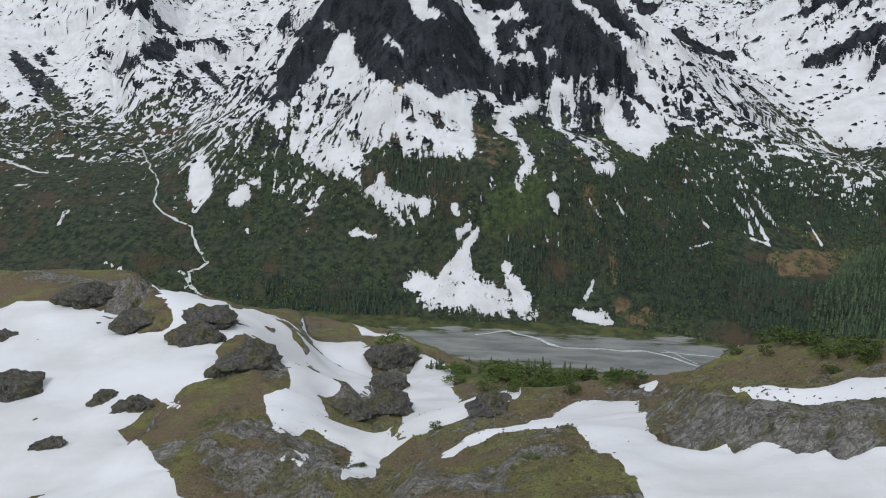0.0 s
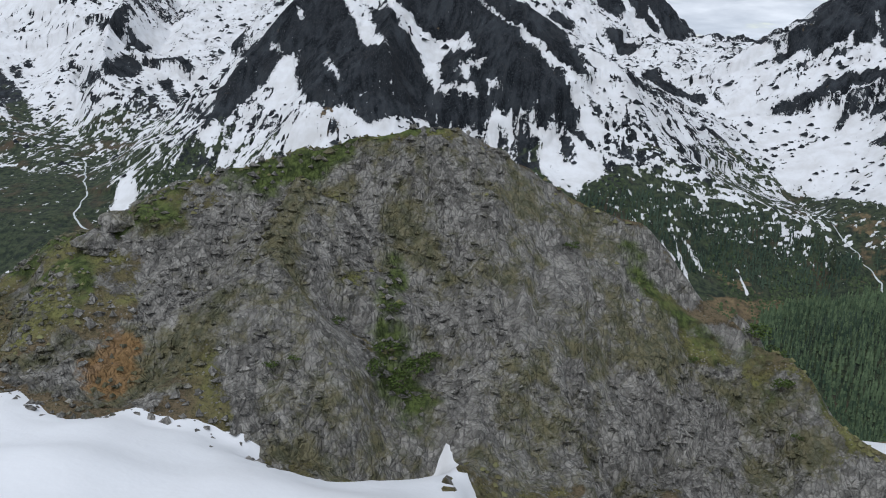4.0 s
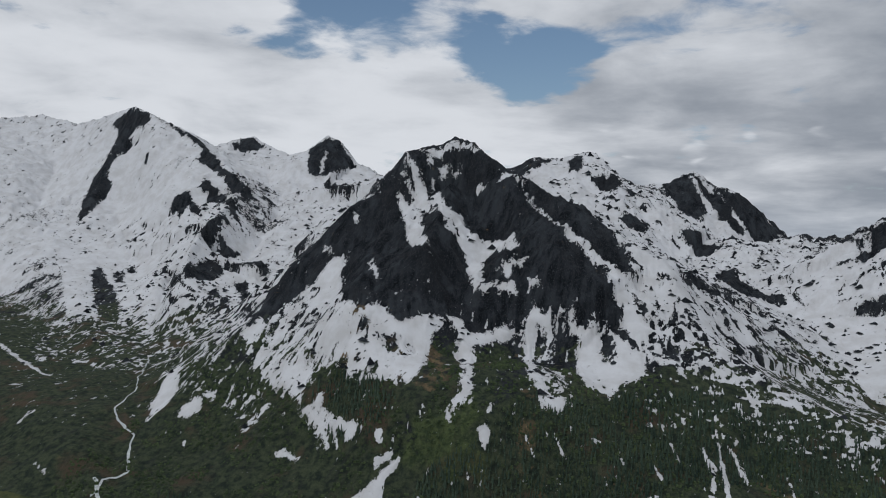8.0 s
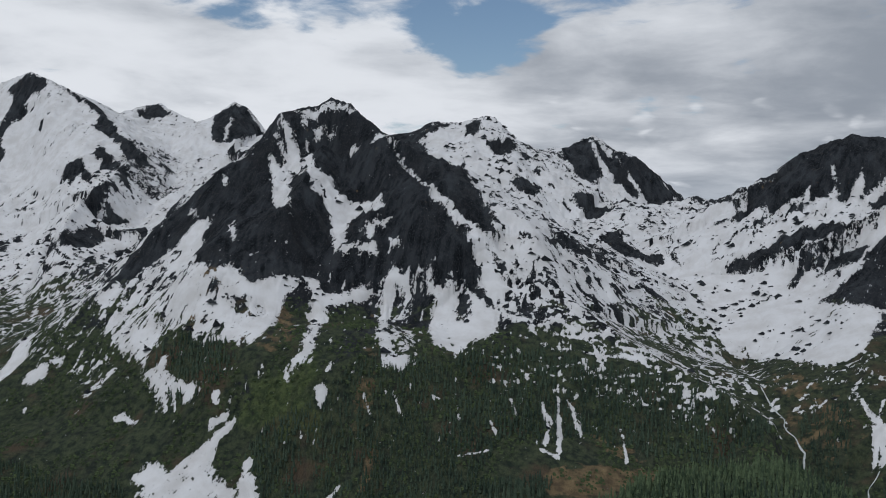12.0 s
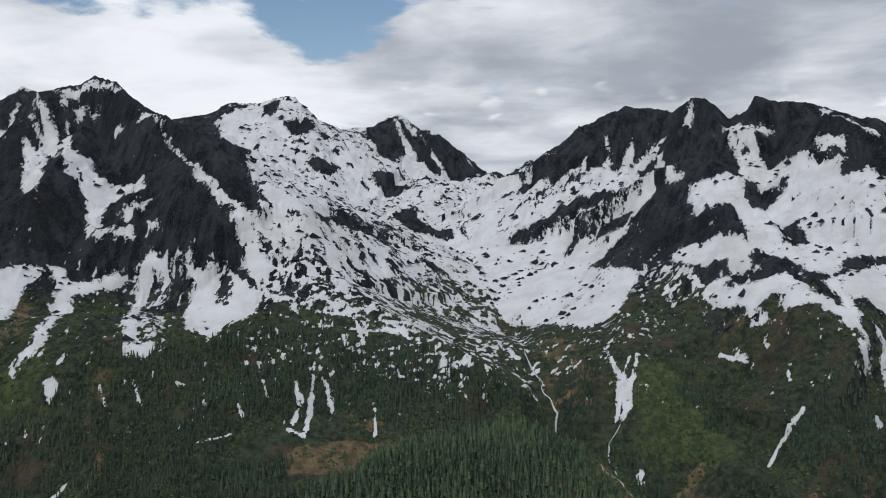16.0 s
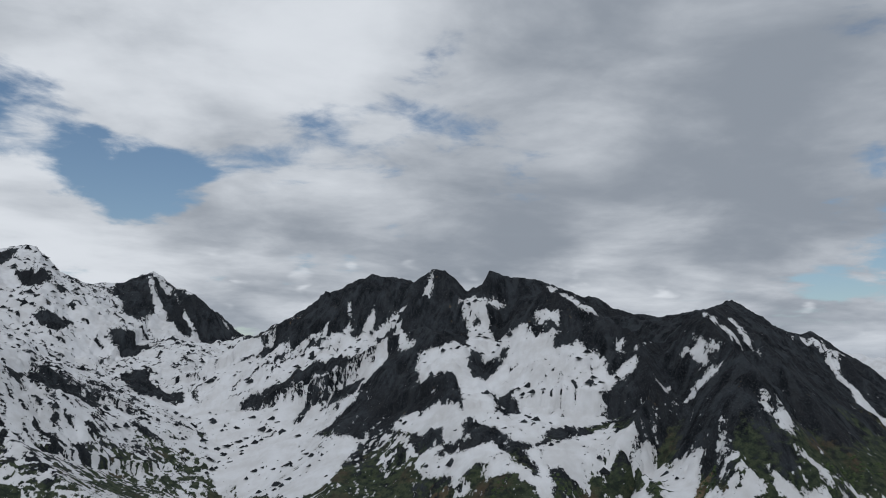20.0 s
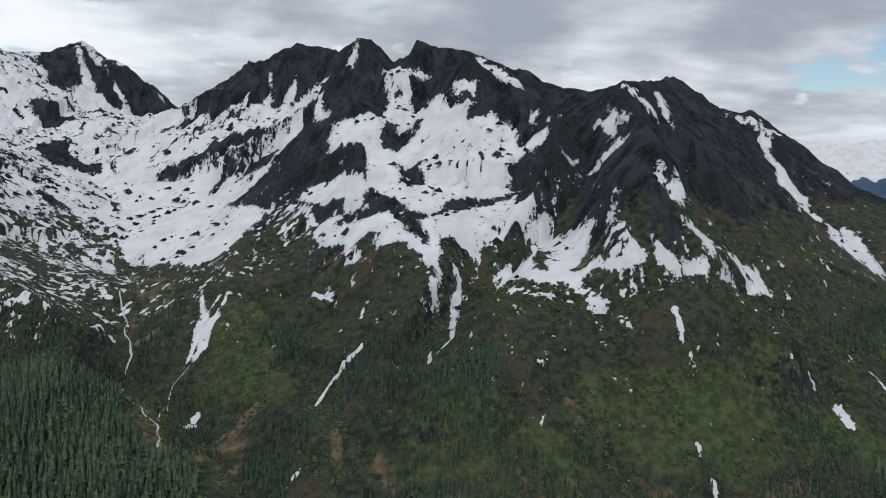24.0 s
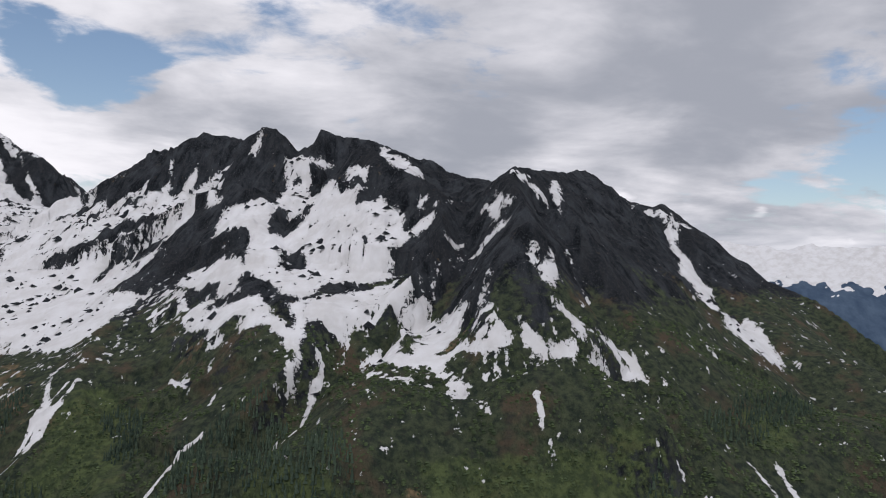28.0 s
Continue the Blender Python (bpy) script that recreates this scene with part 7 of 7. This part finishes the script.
# ---- the far bay and the range behind it ----
fan = np.radians(np.linspace(28, 62, 60))
out = np.linspace(2600, 5700, 40)
bx, by = CENTRE[0] + out[:, None] * np.sin(fan), CENTRE[1] + out[:, None] * np.cos(fan)
tagged(new("bay", mesh_of("bay", np.stack([bx.ravel(), by.ravel(), np.full(bx.size, -486.0)], 1), grid_faces(40, 60), WATER)), "pale far bay at the mouth of the valley", "water", kind="structure")
fan = np.radians(np.linspace(33, 62, 260))
out = np.linspace(4700, 5600, 90)
bx, by = (CENTRE[0] + out[:, None] * np.sin(fan)).ravel(), (CENTRE[1] + out[:, None] * np.cos(fan)).ravel()
rise = np.clip((np.hypot(bx - CENTRE[0], by - CENTRE[1]) - 4720) / 700, 0, 1)
bz = -490 + 615 * rise**0.8 + rise * (25 * fractal(bx / 420, by / 420, 4, 131) + 45 * (crags(bx / 260, by / 260, 5, 137) - 0.6))
far_cover = np.clip((bz + 105) / 75, -1.2, 1.2) + 0.7 * fractal(bx / 34, by / 50, 4, 139)
far_sheet = {"veg": np.clip((-120 - bz) / 80, 0, 1), "dry": np.full(bx.shape, -0.3), "lush": np.zeros(bx.shape), "snow": far_cover - 0.4, "ribs": 0.4 * fractal(bx / 60, by / 60, 3, 141)}
tagged(new("far_range", mesh_of("far_range", np.stack([bx, by, bz], 1), grid_faces(90, 260), DISTANT, far_sheet)), "distant haze-blue mountain range with snowy tops", "mountain", kind="structure")
white = (far_cover[grid_faces(90, 260)] > -0.2).any(1)
tagged(new("snow_field", mesh_of("snow_field", np.stack([bx, by, bz + np.clip(far_cover, -1, 1) * 4], 1), grid_faces(90, 260)[white], SNOW)), "snow on the tops of the distant range", "snow", "snow on the mountains", "stuff")

# ---- the valley floor south of the flight, out to the horizon ----
wx, wy = (v.ravel() for v in np.meshgrid(np.linspace(-4500, 5500, 120), np.linspace(-3800, 900, 90)))
wz = floor_at(wx) - 6 + 2.5 * fractal(wx / 220, wy / 220, 3, 221)
plain = {"gravel": np.full(wx.shape, -1.0)}
tagged(new("valley_plain", mesh_of("valley_plain", np.stack([wx, wy, wz], 1), grid_faces(90, 120), FLOOR, plain)), "wide valley floor of scrub and grass behind the hill", "valley floor", kind="structure")

# ---- things on the near hill ----
ROCK_FACE, DARK_FACE = HILL, KNOB


def part(name, bm, material, parent=None, label=""):
    mesh = bpy.data.meshes.new(name)
    bm.to_mesh(mesh)
    bm.free()
    mesh.materials.append(material)
    ob = new(name, mesh)
    ob.parent = parent
    return tagged(ob, label)


def boulder_mesh(seed, fine=3):
    """An angular block, flattened below, about one unit in half width."""
    bm = bmesh.new()
    bmesh.ops.create_icosphere(bm, subdivisions=fine, radius=1.0)
    rng = random.Random(seed)
    cuts = [(Vector((rng.uniform(-1, 1), rng.uniform(-1, 1), rng.uniform(-0.4, 1))).normalized(), rng.uniform(0.55, 0.85)) for _ in range(9)]
    shift = Vector((rng.uniform(0, 50), rng.uniform(0, 50), 0))
    for v in bm.verts:
        for normal, reach_out in cuts:
            over = v.co.dot(normal) - reach_out
            if over > 0:
                v.co -= normal * over * 0.92
        v.co += v.normal * (0.13 if fine < 4 else 0.22) * noise.fractal(v.co * 2.6 + shift, 0.9, 2.2, 4)
        v.co.z = max(v.co.z, -0.45) * 0.75
    for face in bm.faces:
        face.smooth = False
    return bm


def leaf_cloud(bm, middle, radius, count, size, rng):
    """Small leaves, each a bent pair of triangles, through a flattened ball."""
    for _ in range(count):
        d = Vector((rng.gauss(0, 1), rng.gauss(0, 1), rng.gauss(0, 1))).normalized() * radius * rng.uniform(0.55, 1.05)
        c = middle + Vector((d.x, d.y, d.z * 0.75))
        a = Vector((rng.gauss(0, 1), rng.gauss(0, 1), rng.gauss(0, 0.6))).normalized() * size * rng.uniform(0.7, 1.4)
        b = a.cross(Vector((rng.gauss(0, 1), rng.gauss(0, 1), rng.gauss(0, 1)))).normalized() * size * rng.uniform(0.6, 1.1)
        vs = [bm.verts.new(c + w) for w in (a, b * 0.8, -a, -b)]
        bm.faces.new(vs)


def tube(bm, a, b, ra, rb, sides=6):
    """A tapered round bar from a to b."""
    a, b = Vector(a), Vector(b)
    turn = (b - a).to_track_quat("Z", "Y")
    rings = []
    for c, r in ((a, ra), (b, rb)):
        rings.append([bm.verts.new(c + turn @ Vector((r * math.cos(6.283 * k / sides), r * math.sin(6.283 * k / sides), 0))) for k in range(sides)])
    for k in range(sides):
        bm.faces.new((rings[0][k], rings[0][(k + 1) % sides], rings[1][(k + 1) % sides], rings[1][k]))
    bm.faces.new(rings[1])


def bark_material():
    m, n, shader = surface("bark", 0.9, 0.2)
    p = place(n)
    grain_n = n.noise(stretched(n, p, 3.0, 3.0, 0.5), 1.5, 6, 0.6)
    n.tree.links.new(n.mix(n.ramp(grain_n, 0.3, 0.7), (0.05, 0.04, 0.032), (0.17, 0.15, 0.125)), shader.inputs["Base Color"])
    relief(n, shader, grain_n, 0.1, 0.8)
    return m


def dead_wood_material():
    m, n, shader = surface("grey_dead_wood", 0.85, 0.25)
    p = place(n)
    grain_n = n.noise(stretched(n, p, 0.6, 3.0, 3.0), 1.2, 6, 0.6)
    n.tree.links.new(n.mix(n.ramp(grain_n, 0.3, 0.7), (0.24, 0.21, 0.18), (0.52, 0.49, 0.45)), shader.inputs["Base Color"])
    relief(n, shader, grain_n, 0.1, 0.7)
    return m


BARK, DEAD_WOOD = bark_material(), dead_wood_material()


def on_hill(x, y):
    return float(near_height(np.array([float(x)]), np.array([float(y)]))[0])


def standing(x, y, z, size, turn):
    return Matrix.LocRotScale((x * UNIT, y * UNIT, z * UNIT), Euler((0, 0, turn)), (size * UNIT,) * 3)


rng = random.Random(12)
blocks = []
for k in range(5):
    bm = boulder_mesh(k)
    mesh = bpy.data.meshes.new("boulder")
    bm.to_mesh(mesh)
    bm.free()
    mesh.materials.append(ROCK_FACE)
    blocks.append(mesh)
knobs = []
for k in range(5):
    bm = boulder_mesh(20 + k, 4)
    mesh = bpy.data.meshes.new("rock_outcrop")
    bm.to_mesh(mesh)
    bm.free()
    mesh.materials.append(DARK_FACE)
    knobs.append(mesh)
for k, (x, y, half) in enumerate(BOULDERS + LOOSE_BOULDERS):
    ob = new("boulder" if half < 3 else "rock_outcrop", (blocks if half < 3 else knobs)[k % 5])
    ob.matrix_world = standing(x, y, on_hill(x, y) + 0.1 * half, half * rng.uniform(0.9, 1.15), rng.uniform(0, 6.28)) @ Matrix.Diagonal((1.15, 0.95, rng.uniform(0.7, 1.0), 1))
    if half < 3:
        tagged(ob, "loose grey lichen-flecked boulder lying on the turf", "boulder", "boulders on the hill")
    else:
        tagged(ob, "dark grey rock knob standing out of the snow", "rock", "rock knobs in the snow")


def shrub(seed):
    """A low alder bush: stems from one root and clumps of leaves, one unit in half width."""
    r = random.Random(seed)
    bush = new("alder_shrub")
    leaves = bmesh.new()
    for k in range(7):
        stem = bmesh.new()
        a = k * 0.9 + r.uniform(-0.3, 0.3)
        tip = Vector((math.cos(a) * r.uniform(0.3, 0.75), math.sin(a) * r.uniform(0.3, 0.75), r.uniform(0.45, 0.95)))
        tube(stem, (0, 0, -0.15), tip, 0.035, 0.012, 5)
        part("stem", stem, BARK, bush)
        leaf_cloud(leaves, tip, r.uniform(0.28, 0.44), 60, 0.075, r)
    part("foliage", leaves, SHRUB, bush, "fresh green alder leaves")
    return bush


SHRUB_TEXT = "low bushy green alder shrub on the rocky hill"
kinds = [tagged(shrub(40 + k), SHRUB_TEXT, "shrub", "shrubs on the hill") for k in range(3)]
for k, (x, y, half) in enumerate(SHRUBS):
    m = standing(x, y, on_hill(x, y), 1.0, rng.uniform(0, 6.28))
    ob = kinds[k] if k < 3 else copy_thing(kinds[k % 3], m)
    ob.matrix_world = m @ Matrix.Diagonal((half * UNIT * 1.15, half * UNIT * 1.15, half * UNIT * rng.uniform(0.7, 0.95), 1)) @ Matrix.Diagonal((1 / UNIT,) * 3 + (1,))


def conifer(seed):
    """A young spruce, one unit tall: a trunk and ragged whorls of boughs."""
    r = random.Random(seed)
    tree = new("spruce_tree")
    trunk, crown = bmesh.new(), bmesh.new()
    tube(trunk, (0, 0, -0.03), (0, 0, 0.97), 0.022, 0.004, 7)
    for level in range(15):
        z = 0.08 + 0.06 * level
        spread_out = 0.21 * (1 - z) ** 0.85 + 0.015
        for k in range(8):
            a = k * 0.785 + level * 0.4 + r.uniform(-0.2, 0.2)
            out = spread_out * r.uniform(0.7, 1.15)
            root, tip = Vector((0, 0, z + 0.02)), Vector((math.cos(a) * out, math.sin(a) * out, z - 0.025 - 0.1 * out))
            side = Vector((-math.sin(a), math.cos(a), 0)) * (0.03 + 0.22 * out)
            mid = root.lerp(tip, 0.55)
            vs = [crown.verts.new(v) for v in (root, mid + side + Vector((0, 0, -0.012)), tip, mid - side + Vector((0, 0, -0.012)), mid + Vector((0, 0, 0.02)))]
            for i, j in ((0, 1), (1, 2), (2, 3), (3, 0)):
                crown.faces.new((vs[i], vs[j], vs[4]))
    part("trunk", trunk, BARK, tree)
    part("crown", crown, SPRUCE, tree, "dark green needle boughs")
    return tree


spruces = [tagged(conifer(60 + k), "small dark spruce tree on the edge of the hill", "tree", "spruces on the bench") for k in range(2)]
for k, (x, y, tall) in enumerate(BENCH_TREES):
    m = standing(x, y, on_hill(x, y), 1.0, rng.uniform(0, 6.28))
    ob = spruces[k] if k < 2 else copy_thing(spruces[k % 2], m)
    size = max(tall, 2.5) * rng.uniform(1.5, 2.1)
    ob.matrix_world = m @ Matrix.Diagonal((size, size, size, 1))

# loose stones on the scree under the outcrop and on the mound
def stones(name, areas, spacing, size, label, seed):
    x, y, r = scatter(areas, spacing, seed, 0.4)
    z = near_height(x, y)
    count = len(x)
    base = np.array([(1, 0, 0), (0, 1, 0), (-1, 0, 0), (0, -1, 0), (0, 0, 1), (0, 0, -1)], float)
    tris = np.array([(0, 1, 4), (1, 2, 4), (2, 3, 4), (3, 0, 4), (1, 0, 5), (2, 1, 5), (3, 2, 5), (0, 3, 5)])
    scale = size * r.uniform(0.35, 1.3, count) ** 1.5
    jig = base[None] * r.uniform(0.6, 1.3, (count, 6, 1)) + r.normal(0, 0.22, (count, 6, 3))
    turn = r.uniform(0, 6.28, count)
    c, s = np.cos(turn)[:, None], np.sin(turn)[:, None]
    px, py = jig[..., 0] * c - jig[..., 1] * s, jig[..., 0] * s + jig[..., 1] * c
    v = np.stack([x[:, None] + px * scale[:, None], y[:, None] + py * scale[:, None], z[:, None] + (jig[..., 2] * 0.7 + 0.15) * scale[:, None]], 2)
    f = (np.arange(count)[:, None, None] * 6 + tris[None]).reshape(-1, 3)
    return tagged(new(name, mesh_of(name, v.reshape(-1, 3), f, HILL, smooth=False)), label, "stones", kind="stuff")


def tussocks(name, label, seed):
    """Low grass clumps on the turf of the mound and the slopes about it."""
    r = np.random.default_rng(seed)
    x, y = np.meshgrid(np.arange(-60, 215, 1.35), np.arange(62, 215, 1.35))
    x, y = (v.ravel() + r.uniform(-0.65, 0.65, v.size) for v in (x, y))
    lie = fractal(x / 9, y / 9, 3, seed) + 0.5 * fractal(x / 30, y / 30, 2, seed + 5)
    ok = (lie > 0.05) & (bareness(x, y) < 0.5)
    x, y = x[ok], y[ok]
    ok = snow_amount(x, y, NEAR_SNOW, 9.0) < -0.35
    x, y = x[ok], y[ok]
    steep = np.hypot(near_height(x + 1, y) - near_height(x - 1, y), near_height(x, y + 1) - near_height(x, y - 1)) / 2
    x, y = x[steep < 0.85], y[steep < 0.85]
    z, count = near_height(x, y), len(x)
    size, turn = r.uniform(0.22, 0.5, count), r.uniform(0, 6.28, count)
    verts = [np.stack([x + size * np.cos(turn + 1.257 * k) * r.uniform(0.7, 1.3, count), y + size * np.sin(turn + 1.257 * k) * r.uniform(0.7, 1.3, count), z - 0.05], 1) for k in range(5)]
    verts.append(np.stack([x + r.normal(0, 0.08, count), y + r.normal(0, 0.08, count), z + size * r.uniform(0.35, 0.9, count)], 1))
    base = np.arange(count)
    f = np.concatenate([np.stack([k * count + base, ((k + 1) % 5) * count + base, 5 * count + base], 1) for k in range(5)])
    return tagged(new(name, mesh_of(name, np.concatenate(verts), f, TUFT, smooth=False)), label, "grass", kind="stuff")


tussocks("tussock_grass", "short olive and brown tussock grass on the hill", 211)
stones("turf_stones", [[(40, 160, 22), (80, 130, 24), (100, 110, 30)], [(20, 150, 30), (-20, 190, 30)], [(110, 135, 16), (130, 140, 10)]], 1.15, 0.27, "small pale grey stones lying on the turf", 23)
stones("scree", SCREE, 1.0, 0.48, "angular grey stones strewn on turf and scree", 19)

# a fallen tree with its root plate in a clearing of the forest
log = new("fallen_tree")
stem, root = bmesh.new(), bmesh.new()
tube(stem, (-9, 0, 0.7), (3, 0.6, 1.0), 0.35, 0.6, 9)
tube(stem, (3, 0.6, 1.0), (6, 0.9, 1.3), 0.6, 0.75, 9)
r = random.Random(77)
for k in range(11):
    a = k * 0.57
    tube(root, (6, 0.9, 1.3), (6.6 + r.uniform(0, 0.8), 0.9 + 2.2 * math.cos(a), 1.4 + 1.6 * math.sin(a)), 0.28, 0.06, 5)
part("trunk", stem, DEAD_WOOD, log)
part("root_plate", root, BARK, log, "torn dark root plate")
lx, ly = CLEARING[0], CLEARING[1]
log.matrix_world = standing(lx, ly, float(height(np.array([lx]), np.array([ly]))[0][0]), 1.0, 0.1)
tagged(log, "grey fallen tree with torn roots in a forest clearing", "fallen tree")
